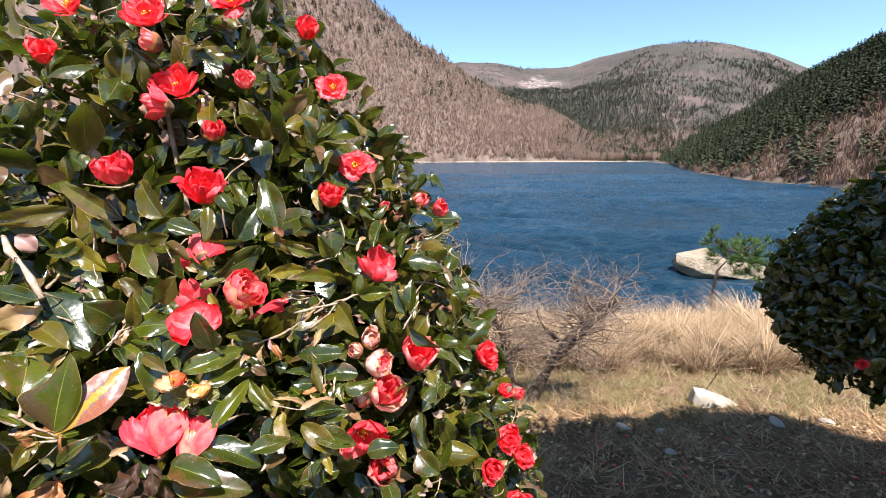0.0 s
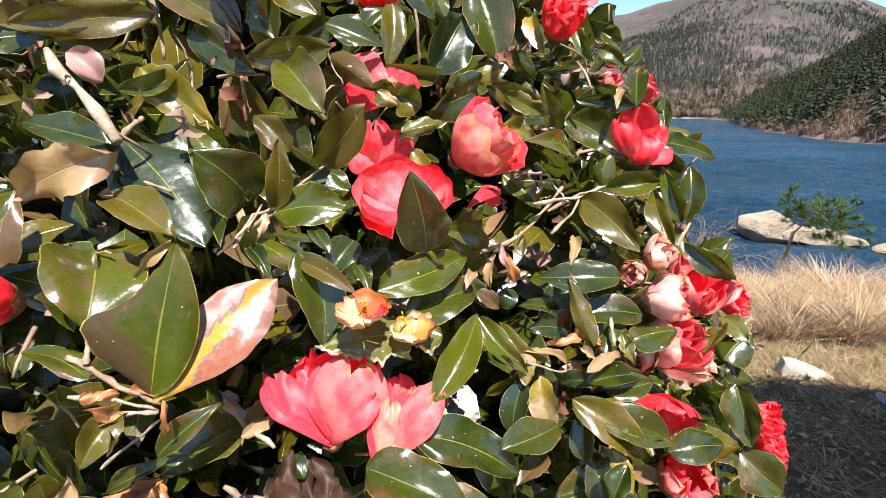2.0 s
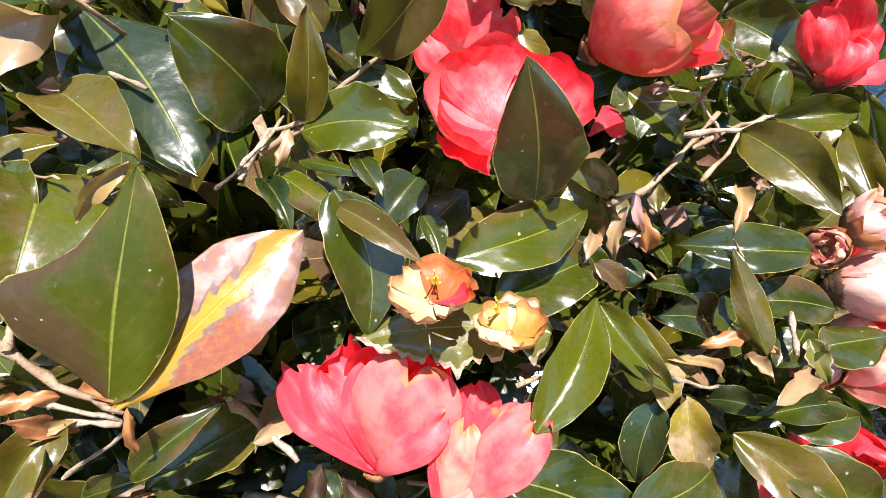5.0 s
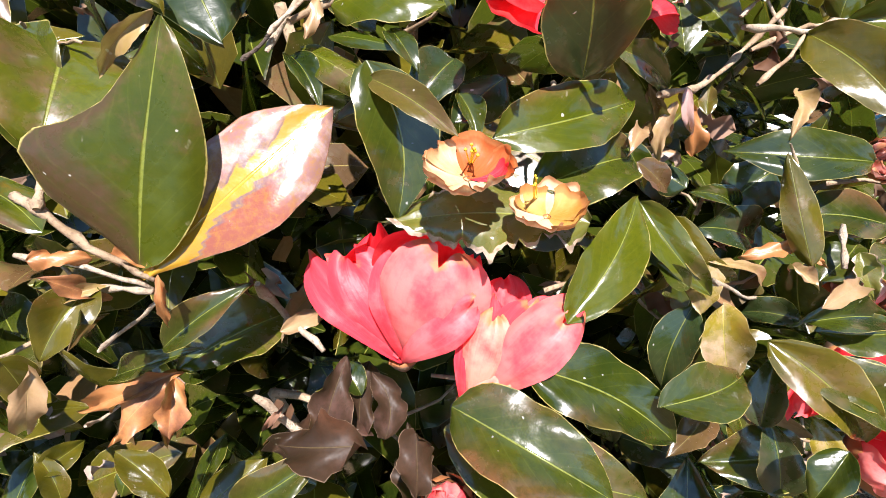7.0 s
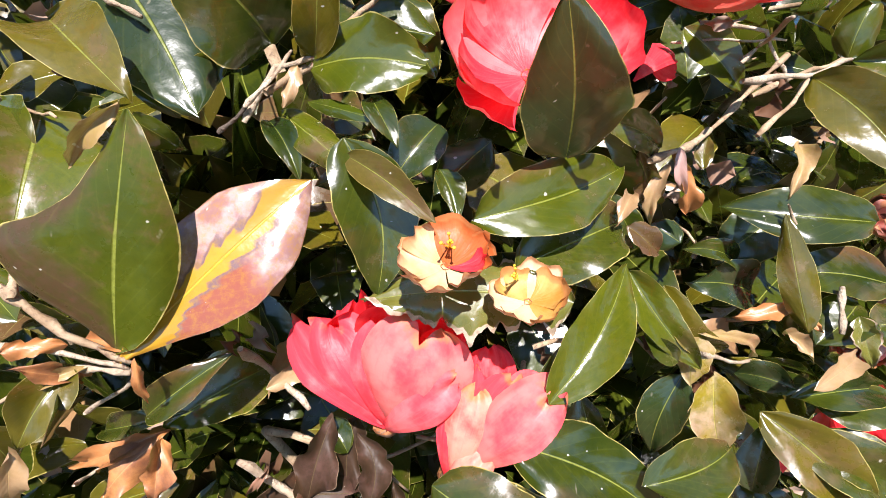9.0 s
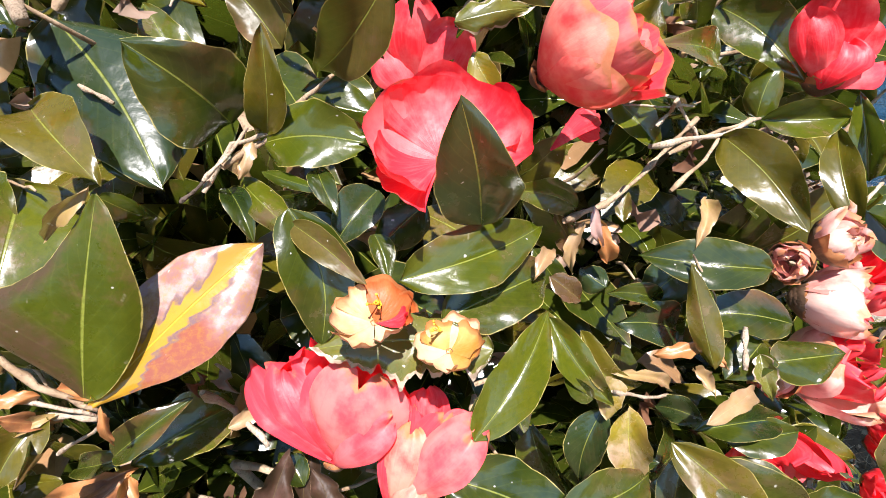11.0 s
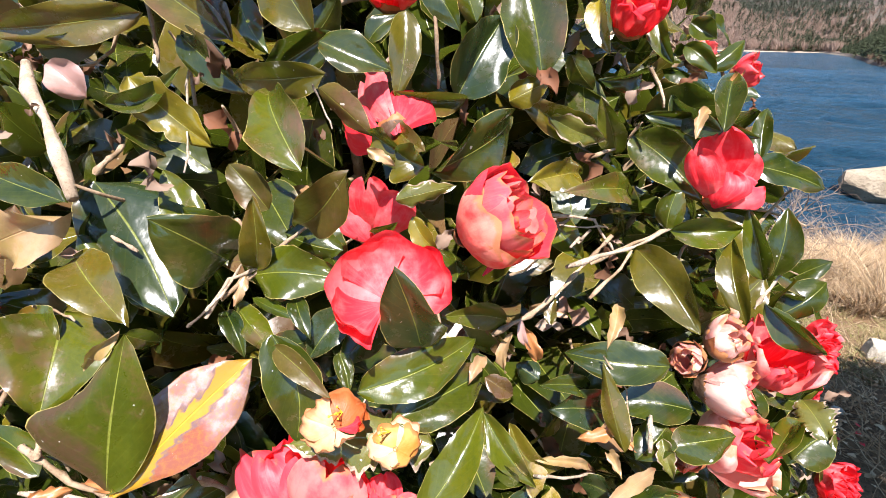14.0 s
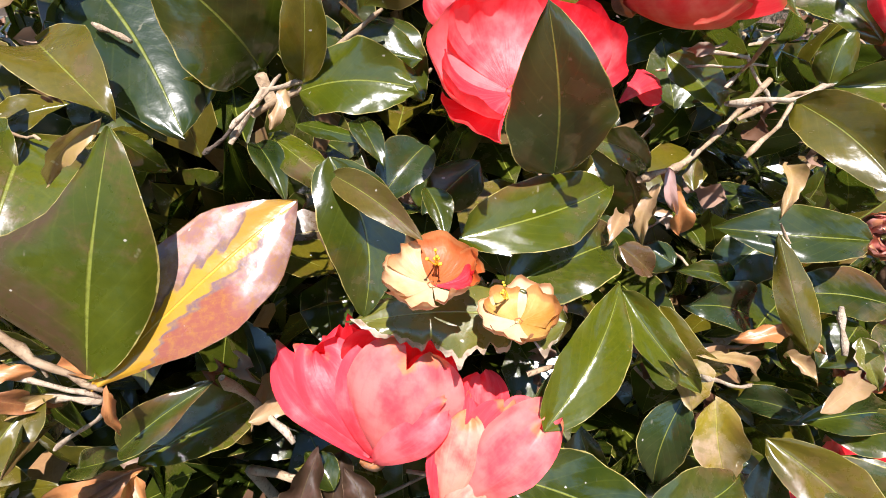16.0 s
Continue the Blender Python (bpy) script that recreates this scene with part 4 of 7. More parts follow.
def free_places(p, taken, gap=0.055):
    """Which places stay clear of the leaves and blooms that already stand there, and of what lies before them."""
    if not taken:
        return np.ones(len(p), bool)
    t = np.array([q for q, _ in taken])
    rad = np.array([r for _, r in taken])
    o = np.array(OUT)
    ok = np.ones(len(p), bool)
    for i in range(0, len(p), 500):
        d = p[i:i + 500, None] - t[None]
        deep = d @ o
        side = np.linalg.norm(d - deep[..., None] * o, axis=2)
        ok[i:i + 500] = ~((side < rad + 0.016) & (deep > -gap)).any(1)
    return ok


def clothe(bush, seed, layers, mats, singles, near, face_at=-1.2):
    """Leaves in layers: the near ones single, the rest joined."""
    rs = np.random.RandomState(seed)
    kinds = [leaf_grid(1.0, 0.50, f, b, 6, 10, 0.10, k + 3, 0.04) for k, (f, b) in enumerate(((0.25, 0.12), (0.45, 0.2), (-0.3, 0.28)))]
    rough_kinds = [leaf_grid(1.0, 0.56, f, b, 2, 4, 0.05, k) for k, (f, b) in enumerate(((0.25, 0.12), (0.4, 0.18), (0.15, 0.25)))]
    share = {}
    placed = 0
    for n, sink in layers:
        p, nrm = bush.skin(n, sink, rs, face_at)
        ok = free_places(p, bush.taken)
        # filler is thinned in this box so that the gaps look dark
        cut = (p[:, 0] > -0.47) & (p[:, 0] < 0.05) & (p[:, 1] < 0.66) & (p[:, 2] > 1.1) & (p[:, 2] < 1.58) & (sink[0] < 0.1)
        ok &= ~cut | (rs.rand(len(p)) < 0.4)
        p, nrm = p[ok], nrm[ok]
        k = len(p)
        way = nrm * rs.uniform(-0.1, 0.9, (k, 1)) + rs.randn(k, 3) * 0.75 + np.array((0, 0, -0.12))
        face = nrm * 0.8 + np.array((0, 0, 0.55)) + rs.randn(k, 3) * 0.68
        f = frames_from(p - way / np.linalg.norm(way, axis=1, keepdims=True) * 0.03, way, face)
        ln = rs.uniform(0.046, 0.082, k) * (1.25 if sink[0] > 0.1 else 1.0)
        shape, tone = rs.randint(0, 3, k), rs.choice(len(mats), k, p=[w for _, w in mats])
        ln = ln * np.where(tone == 3, 0.6, 1.0)
        single = near(p) & (sink[0] < 0.025)
        for i in np.flatnonzero(single):
            if placed >= singles:
                single[i] = False
                continue
            placed += 1
            key = (shape[i], tone[i])
            if key not in share:
                share[key] = mesh_of("leaf", kinds[shape[i]][0], kinds[shape[i]][1], M[mats[tone[i]][0]], kinds[shape[i]][2])
            bush.put("leaf", share[key], Matrix(f[i].tolist()) @ Matrix.Diagonal((ln[i], ln[i], ln[i], 1)))
        for s in range(3):
            for t, (mat, _) in enumerate(mats):
                w = (shape == s) & (tone == t) & ~single
                if w.any():
                    me = scatter("leaves", (kinds if sink[0] < 0.06 else rough_kinds)[s], f[w], np.repeat(ln[w][:, None], 3, 1), M[mat + "_cluster"])
                    ob = bush.put("leaves", me, Matrix(), "mass of glossy leaves")
                    ob["kind"] = "stuff"


main = Bush((-0.461, 0.930), lambda z: np.clip(0.512 - 0.4925 * (z - 1.3) - 0.305 * (z - 1.3) ** 2, 0.02, None), 0.12, 2.02, "large camellia bush, glossy dark leaves, red and pink blooms")
main.lobe, main.edge = 0.2, 0.03


EYE = Vector((-0.22, 0.29, 1.40))


def facing(mid, g):
    """A face turned to the open side of the bush; g: towards the sun."""
    v = (EYE - mid).normalized()
    return (v + ((v + SUN).normalized() - v) * 1.6 * g).normalized()


def leaf(bx, by, bz, tx, ty, tz, width, kind, g=None, roll=0.0, fold=None, bend=None, lean=0.0, skew=0.0, cut=0.0):
    """A single leaf of the main bush, from stalk to tip."""
    b, t = Vector((bx, by, bz)), Vector((tx, ty, tz))
    k = len(main.taken)
    rs = random.Random(k)
    g = rs.uniform(-0.5, 0.35) if g is None else g
    roll += rs.uniform(-9, 9)
    fold = rs.choice((0.2, 0.35, 0.5, 0.65, -0.3)) if fold is None else fold
    if kind not in ("faded", "torn") and not skew:
        fold += 0.22 if fold > 0 else -0.1
    bend = rs.uniform(0.08, 0.28) if bend is None else bend
    worn = {"rust": 0.28, "torn": 0.34, "tan": 0.2, "dry": 0.2, "bronze": 0.12, "yellow": 0.12, "shaded_umber": 0.22}.get(kind, 0.0 if skew else 0.05)
    wave = {"rust": 0.4, "tan": 0.22, "torn": 0.12, "faded": 0.05, "shaded_umber": 0.38}.get(kind, 0.03 if skew else rs.uniform(0.04, 0.12))
    v, f, uv = leaf_grid((t - b).length, width * 0.82 / math.cos(fold * 0.8), fold, bend, 24 if kind == "torn" else 12, 70 if kind == "torn" and width > 0.02 else 20, wave, k, worn, lean, skew, kind == "faded", cut)
    me = mesh_of("leaf", v, f, M[kind], uv)
    words = {"faded": "yellow-ribbed leaf faded to pink and white", "tan": "dry curled beige leaf", "dry": "dry curled beige leaf", "rust": "withered rust-brown leaf", "bronze": "leaf browned by the cold", "shaded_umber": "withered brown leaf, darkened as if in shade", "flushed": "large leaf flushed with bronze", "torn": "leaf with a torn pale withered edge", "yellow": "yellowing leaf", "pinkish": "leaf faded to pale pink"}
    main.put("leaf", me, leaf_frame(b, t, roll, facing((b + t) / 2, g)), words.get(kind, ""))
    for q in (0.15, 0.4, 0.65, 0.9):
        main.taken.append((tuple(b.lerp(t, q)), width * 0.42))


def petal_grid(length, spread, tilt0, tilt1, flare, seed, nu=8, nv=10, wrinkle=0.04, foot=0.10):
    """A petal that stands round the bloom's axis: tilt0 at its base and tilt1 at its rim in degrees off the axis, half as
    wide as spread in radians, its rim bent out by flare."""
    rs = np.random.RandomState(seed)
    u, v = np.meshgrid(np.linspace(-1, 1, nu + 1), np.linspace(0, 1, nv + 1))
    th = np.radians(tilt0 + (tilt1 - tilt0) * v)
    step = length / nv
    rad = foot * length + np.cumsum(np.sin(th), 0) * step - np.sin(th[0]) * step
    rise = np.cumsum(np.cos(th), 0) * step - np.cos(th[0]) * step
    rad = np.maximum(rad, 0.07 * length)
    ph = rs.rand(6) * 6.28
    cap = np.sqrt(np.clip(1 - np.clip((v - 0.66) / 0.345, 0, 1) ** 2.3, 0.0, 1))
    half = spread * (0.45 + 0.55 * np.sin(np.pi * 0.5 * np.clip(v * 1.7, 0, 1))) * cap
    phi = u * half
    rad = rad + flare * length * v ** 3 * (0.6 + 0.4 * np.cos(3 * u + ph[2])) + 0.07 * length * u ** 2 * v ** 2 * np.sin(ph[3] + u * 1.5)
    ruck = wrinkle * length * (np.sin(5 * u + 3 * v + ph[0]) * 0.55 + np.sin(10 * u - 6 * v + ph[1]) * 0.35 + np.sin(17 * u + 3 * v + ph[5]) * 0.22) * (0.25 + 0.75 * v)
    rise = rise + 0.03 * length * np.sin(7 * u + ph[4]) * v ** 4 - 0.05 * length * np.exp(-(u * 4) ** 2) * v ** 8
    x, y = (rad + ruck) * np.sin(phi), (rad + ruck) * np.cos(phi)
    return np.stack([x, y, rise + ruck * 0.4], -1).reshape(-1, 3), grid_faces(nu, nv), np.stack([(u + 1) / 2, v], -1).reshape(-1, 2)


RINGS = {
    "open": ((6, 1.0, 0.72, 46, 82, 0.0, 0), (4, 0.82, 0.8, 34, 55, 0.0, 0.5)),
    "cup": ((5, 1.0, 0.95, 66, -14, 0.10, 0), (4, 0.95, 1.0, 52, -16, 0.03, 0.5)),
    "wide": ((6, 1.0, 0.75, 66, 30, 0.08, 0), (3, 0.85, 0.9, 50, 10, 0.05, 0.5)),
    "double": ((6, 1.0, 0.8, 70, -8, 0.10, 0), (5, 1.0, 0.85, 56, -10, 0.06, 0.5), (5, 0.95, 0.85, 38, -12, 0.04, 0.2), (4, 0.88, 0.9, 20, -8, 0.03, 0.7)),
    "bud": ((4, 1.0, 1.05, 74, -44, 0.03, 0), (3, 1.0, 1.25, 62, -42, 0.0, 0.5)),
    "half": ((4, 1.0, 1.0, 72, -24, 0.07, 0), (4, 1.0, 1.0, 60, -22, 0.05, 0.5), (3, 0.95, 1.0, 42, -18, 0.04, 0.2)),
}
LABELS = {"open": "open bloom with yellow stamens", "cup": "half-open cupped bloom", "wide": "loosely opened bloom", "double": "full bloom of many petals", "bud": "swelling flower bud", "half": "half-open rumpled bloom"}


def calyx_mesh(size, reach, tilt):
    """Three rings of overlapping scales that carry the petals, the outer ones shorter."""
    v, f, uv = [], [], []
    for i in range(15):
        ring = i // 5
        pv, pf, pu = petal_grid(size * reach * (1 - 0.24 * ring), 0.75, 88, tilt, 0.0, i, 4, 5, 0.03)
        turn = 6.2832 * (i + 0.5 * ring) / 5
        c, s = math.cos(turn), math.sin(turn)
        grown = np.array((1.10 + 0.06 * ring + 0.01 * (i % 2), 1.10 + 0.06 * ring + 0.01 * (i % 2), 1.0))
        f.append(pf + len(v) * 30)
        v.append(pv * grown @ np.array(((c, s, 0), (-s, c, 0), (0, 0, 1))) - (0, 0, size * (0.03 + 0.025 * ring)))
        uv.append(pu)
    return mesh_of("calyx", np.concatenate(v), np.concatenate(f), M["scale"], np.concatenate(uv))


def calyx(x, y, z, size, ax, ay, az, label):
    """The foot of a flower whose petals are set one by one."""
    m = Matrix.Translation((x, y, z)) @ Vector((ax, ay, az)).to_track_quat("Z", "Y").to_matrix().to_4x4()
    return main.put("flower", calyx_mesh(size, 0.5, 20), m, label)


def petal_sheet(length, width, cup, bend, ruffle, seed, curl=0.0, nu=14, nv=16):
    """A broad petal along +y, face up +z: narrow foot, round notched rim, its sides turned down by cup and its middle raised by bend."""
    rs = np.random.RandomState(seed)
    u, v = np.meshgrid(np.linspace(-1, 1, nu + 1), np.linspace(0, 1, nv + 1))
    v = 1 - (1 - v) ** 1.7
    ph = rs.rand(8) * 6.28
    rim = 1 + 0.05 * np.sin(3 * u + ph[0]) + 0.03 * np.sin(7 * u + ph[1]) - 0.05 * np.exp(-((u - 0.3 * np.sin(ph[2])) * 4) ** 2)
    shape = np.clip(v / 0.6, 0.0, 1) ** 0.85 * np.sqrt(np.clip(1 - np.clip((v - 0.6) / 0.41, 0, 1) ** 2.6, 0, 1)) + 0.06
    arc = 1.9 * cup
    x = np.sin(u * arc) / max(abs(np.sin(arc)), 0.2) * shape * width / 2 * (1 if cup else 0)
    y = v * length * (1 + (rim - 1) * v ** 3)
    z = -cup * width * 0.62 * u ** 2 * shape + bend * length * 3.2 * v * (1 - v) - curl * length * v ** 4
    crease = np.sin(6 * u + 2 * v + ph[3]) * 0.5 + np.sin(11 * u - 3 * v + ph[4]) * 0.35 + np.sin(19 * u + 4 * v + ph[5]) * 0.2
    z = z + ruffle * width * crease * (0.2 + 0.8 * v) + 0.06 * width * np.sin(4 * u + ph[6]) * v ** 5
    x = x + 0.05 * width * np.sin(2.5 * v + ph[7]) * v
    return np.stack([x, y, z], -1).reshape(-1, 3), grid_faces(nu, nv), np.stack([(u + 1) / 2, v], -1).reshape(-1, 2)


def petal(flower, bx, by, bz, tx, ty, tz, width, tone, cup, bend, g=0.0, roll=0.0, ruffle=0.045, curl=0.0):
    """One petal of a flower, from foot to rim."""
    b, t = Vector((bx, by, bz)), Vector((tx, ty, tz))
    k = len(main.taken)
    v, f, uv = petal_sheet((t - b).length, width, cup, bend, ruffle, k, curl)
    m = leaf_frame(b, t, roll, facing((b + t) / 2, g))
    main.put("petal", mesh_of("petal", v, f, M[tone], uv), flower.matrix_basis.inverted() @ Matrix.Translation(-main.ob.location) @ m, parent=flower)
    for q in (0.2, 0.6, 0.95):
        main.taken.append((tuple(b.lerp(t, q)), width * 0.45))


def bowl_petal(flower, radius, height, turn, spread, tone, lift=2.0, close=0.0, ruffle=0.03, nu=14, nv=12):
    """A petal that is a sector of the flower's bowl: turn round its axis, spread at the rim; lift: 2 for a bowl, 1 for a tulip; close: how far the rim leans in."""
    k = len(main.taken) + int(turn)
    ph = np.random.RandomState(k % 9973).rand(6) * 6.28
    u, v = np.meshgrid(np.linspace(-1, 1, nu + 1), np.linspace(0, 1, nv + 1))
    top = 1 + 0.04 * np.sin(3 * u + ph[0]) + 0.025 * np.sin(8 * u + ph[1]) - 0.16 * u ** 4
    w = v * (1 + (top - 1) * v ** 2)
    ang = math.radians(turn) + u * math.radians(spread) / 2 * (0.75 + 0.25 * v)
    fold = np.sin(5 * u + 2 * v + ph[2]) * 0.5 + np.sin(11 * u - 3 * v + ph[3]) * 0.3 + np.sin(4 * v + 3 * u + ph[4]) * 0.35
    r = radius * np.sin(w * (math.pi / 2 + close)) * (1 + ruffle * 1.6 * fold * v - 0.05 * np.abs(u) ** 3)
    z = height * (w ** lift + 0.06) + ruffle * radius * 0.7 * np.sin(7 * u + ph[5]) * v ** 3
    pts = np.stack([r * np.cos(ang), r * np.sin(ang), z], -1).reshape(-1, 3)
    main.put("petal", mesh_of("petal", pts, grid_faces(nu, nv), M[tone], np.stack([(u + 1) / 2, v], -1).reshape(-1, 2)), Matrix.Identity(4), parent=flower)
    mid = flower.matrix_basis @ Vector(pts[(nv // 2 + 2) * (nu + 1) + nu // 2]) + main.ob.location
    main.taken.append((tuple(mid), radius * 0.6))


def stamens(flower, x, y, z, tx, ty, tz, size, n):
    """A loose bunch of threads with swollen ends."""
    rs = np.random.RandomState(n)
    b, t = Vector((x, y, z)), Vector((tx, ty, tz))
    rods = []
    for _ in range(n):
        p0, p1 = b + Vector(rs.randn(3)) * size * 0.12, t + Vector(rs.randn(3)) * size * 0.28
        d = (p1 - p0).normalized()
        rods.append(tube([p0, p1 - d * size * 0.1, p1, p1 + d * size * 0.12], [size * 0.05, size * 0.05, size * 0.13, size * 0.06], 6))
    main.put("stamen_cluster", tube_mesh("stamen_cluster", rods, M["stamen"]), flower.matrix_basis.inverted() @ Matrix.Translation(-main.ob.location), "yellow stamens", parent=flower)["kind"] = "stuff"


def bloom(x, y, z, size, ax, ay, az, kind="cup", tone="red", inner=None, owner=None):
    """A camellia flower; (x, y, z): its middle; (ax, ay, az): where it opens to."""
    owner = owner or main
    axis = Vector((ax, ay, az)).normalized()
    k = int((x * 7919 + y * 6101 + z * 4507) * 10) % 9973
    rs = np.random.RandomState(k)
    x, y, z = Vector((x, y, z)) - OUT * size * 0.42
    mid = Vector((x, y, z)) - axis * size * 0.45
    m = Matrix.Translation(mid) @ axis.to_track_quat("Z", "Y").to_matrix().to_4x4() @ Matrix.Rotation(rs.rand() * 6.28, 4, "Z")
    flower = owner.put("flower" if kind not in ("bud",) else "flower_bud", calyx_mesh(size, {"bud": 0.78, "half": 0.42, "cup": 0.42}.get(kind, 0.38), -8 if kind == "bud" else 12), m, f"{ {'red': 'bright red', 'rose': 'rose-red', 'pink': 'faded pink', 'husk': 'yellowed', 'amber': 'orange-brown', 'dusky': 'faded dusky-pink'}[tone]} {LABELS[kind]}")
    for ring, (n, ln, wd, t0, t1, cup, turn) in enumerate(RINGS[kind]):
        for i in range(n):
            a = 6.2832 * (i + turn + 0.25 * rs.randn() * 0.4) / n
            pv, pf, pu = petal_grid(size * ln * rs.uniform(0.9, 1.08), wd * rs.uniform(0.9, 1.1), t0 + rs.randn() * 7, t1 + rs.randn() * 13, cup + 0.04 * rs.randn(), k + 31 * ring + i, 12, 12, {"bud": 0.07, "husk": 0.03, "half": 0.07}.get(kind, 0.09))
            tone_i = inner if inner and (ring or kind == "husk" and i % 2) else tone
            pm = mesh_of("petal", pv, pf, M[tone_i], pu)
            # each petal a hair higher than the one before it
            owner.put("petal", pm, Matrix.Translation((0, 0, 0.0003 * i)) @ Matrix.Rotation(a, 4, "Z") @ Matrix.Diagonal((1 - 0.035 * (i % 3) - 0.04 * ring, 1 - 0.035 * (i % 3) - 0.04 * ring, 1, 1)), parent=flower)
    if kind in ("open", "wide", "husk"):
        rods = []
        for i in range(26 if kind == "open" else 16 if kind == "wide" else 7):
            a, r0, r1 = rs.rand() * 6.28, rs.uniform(0, 0.09) * size, rs.uniform(0.05, 0.2) * size
            h = size * rs.uniform(0.42, 0.62) * (0.5 if kind == "husk" else 0.85)
            p0, p1 = (r0 * math.cos(a), r0 * math.sin(a), 0.02 * size), (r1 * math.cos(a), r1 * math.sin(a), h)
            p2 = (r1 * math.cos(a), r1 * math.sin(a), h + 0.05 * size)
            rods.append(tube([p0, p1, p1, p2], [0.014 * size, 0.012 * size, 0.032 * size, 0.02 * size], 5))
        owner.put("stamen_cluster", tube_mesh("stamen_cluster", rods, M["stamen"]), Matrix(), "yellow stamens", parent=flower)["kind"] = "stuff"
    for s in (-0.2, 0.25):
        owner.taken.append((tuple(Vector((x, y, z)) + axis * size * s), size * 0.62))
    return flower


def twig(points, radius, kind="twig", sides=8):
    """A branch piece of the main bush, with a swollen end."""
    pts = []
    for i in range(len(points) - 1):
        seg = bent(points[i], points[i + 1], 4, 0.012, i + len(main.taken))
        pts += seg if i == 0 else seg[1:]
    n = len(pts)
    radii = [0.6 * radius * (1.15 - 0.35 * i / (n - 1)) * (1.3 if i in (n - 2,) else 1.22 if i % 3 == 1 else 0.92) for i in range(n)]
    main.put("twig", tube_mesh("twig", [tube(pts, radii, sides, 0.65, n)], M[kind]), Matrix())


# ---- leaves and flowers placed one by one ----

# leaves of the front, low and left
leaf(-0.4121, 0.4254, 1.3148, -0.3909, 0.3860, 1.2862, 0.0547, 'fresh', g=0.05, fold=0.3)
leaf(-0.3500, 0.4028, 1.3299, -0.3680, 0.3961, 1.3114, 0.0069, 'tan', lean=0.3)
leaf(-0.3584, 0.3807, 1.2560, -0.3473, 0.4024, 1.3281, 0.0811, 'flushed', g=-0.2, roll=-18, fold=0.12, bend=0.06, skew=-0.5)
leaf(-0.3570, 0.3798, 1.2533, -0.3131, 0.4337, 1.3000, 0.0465, 'faded', g=0.35, fold=0.14, bend=0.05)
leaf(-0.3977, 0.4288, 1.3458, -0.3516, 0.4076, 1.3291, 0.0293, 'olive', g=0.1, fold=0.3)
leaf(-0.4130, 0.4621, 1.3735, -0.3522, 0.4328, 1.3174, 0.0582, 'dark', g=-0.9, fold=-0.05, bend=0.05)
leaf(-0.3377, 0.4593, 1.3383, -0.3503, 0.4300, 1.3703, 0.0452, 'green', g=-0.5, fold=0.15)
leaf(-0.3228, 0.4618, 1.3343, -0.3152, 0.4563, 1.3755, 0.0181, 'olive', g=-0.1)
leaf(-0.3955, 0.4314, 1.3733, -0.4490, 0.4357, 1.3845, 0.0215, 'green', g=0.6)
leaf(-0.3892, 0.4240, 1.3696, -0.4419, 0.4172, 1.3468, 0.0304, 'tan', g=0.1, bend=0.2)
leaf(-0.3806, 0.3729, 1.2700, -0.4220, 0.3817, 1.2769, 0.0169, 'fresh')
leaf(-0.3525, 0.4559, 1.3440, -0.3768, 0.4711, 1.3800, 0.0236, 'fresh')
leaf(-0.3122, 0.4630, 1.3669, -0.3324, 0.4660, 1.3875, 0.0211, 'dull_shaded', g=-0.3)
leaf(-0.3408, 0.4648, 1.3511, -0.3502, 0.4506, 1.3683, 0.0171, 'green')
leaf(-0.4023, 0.4081, 1.3018, -0.4340, 0.4187, 1.3130, 0.0292, 'fresh')
leaf(-0.4312, 0.4099, 1.2975, -0.4056, 0.3956, 1.2820, 0.0234, 'green')
leaf(-0.4091, 0.4420, 1.3449, -0.4104, 0.4601, 1.3620, 0.0121, 'green')
leaf(-0.4077, 0.4411, 1.3519, -0.3926, 0.4383, 1.3372, 0.0116, 'fresh', g=-0.2)
leaf(-0.3535, 0.4070, 1.3246, -0.3552, 0.4268, 1.3080, 0.0106, 'fresh', g=-0.3)
leaf(-0.3790, 0.4397, 1.3333, -0.3670, 0.4401, 1.3139, 0.0140, 'dark')
leaf(-0.3659, 0.4500, 1.3249, -0.3517, 0.4552, 1.3357, 0.0143, 'fresh')

# leaves round the withered cups
leaf(-0.3002, 0.4343, 1.3158, -0.2850, 0.4193, 1.2668, 0.0307, 'green', fold=0.25, lean=-0.24)
leaf(-0.2989, 0.4323, 1.3108, -0.2650, 0.4197, 1.2979, 0.0129, 'dull_shaded', g=-0.6, fold=0.35, bend=0.1)
leaf(-0.3364, 0.4569, 1.3147, -0.2925, 0.4311, 1.3034, 0.0158, 'fresh', g=-0.2)
leaf(-0.3379, 0.4504, 1.3133, -0.3191, 0.4360, 1.2974, 0.0134, 'green', g=0.8)
leaf(-0.3249, 0.4612, 1.3306, -0.2818, 0.4626, 1.3345, 0.0318, 'fresh', g=0.1, fold=0.15, cut=0.86)
leaf(-0.3255, 0.4615, 1.3312, -0.3238, 0.4627, 1.3640, 0.0121, 'olive', g=-0.2)
leaf(-0.3007, 0.4582, 1.3233, -0.2841, 0.4401, 1.3119, 0.0119, 'green', g=0.8)
leaf(-0.3240, 0.4558, 1.3202, -0.2875, 0.4468, 1.3177, 0.0067, 'fresh', g=0.2)
leaf(-0.3032, 0.4877, 1.3561, -0.2816, 0.4766, 1.3276, 0.0253, 'green', g=-0.3)
leaf(-0.2892, 0.4514, 1.3034, -0.3219, 0.4509, 1.2893, 0.0190, 'dark')
leaf(-0.2773, 0.4645, 1.3143, -0.2887, 0.4437, 1.2968, 0.0223, 'dark')
leaf(-0.2579, 0.4699, 1.3084, -0.2727, 0.4459, 1.2949, 0.0225, 'dark')
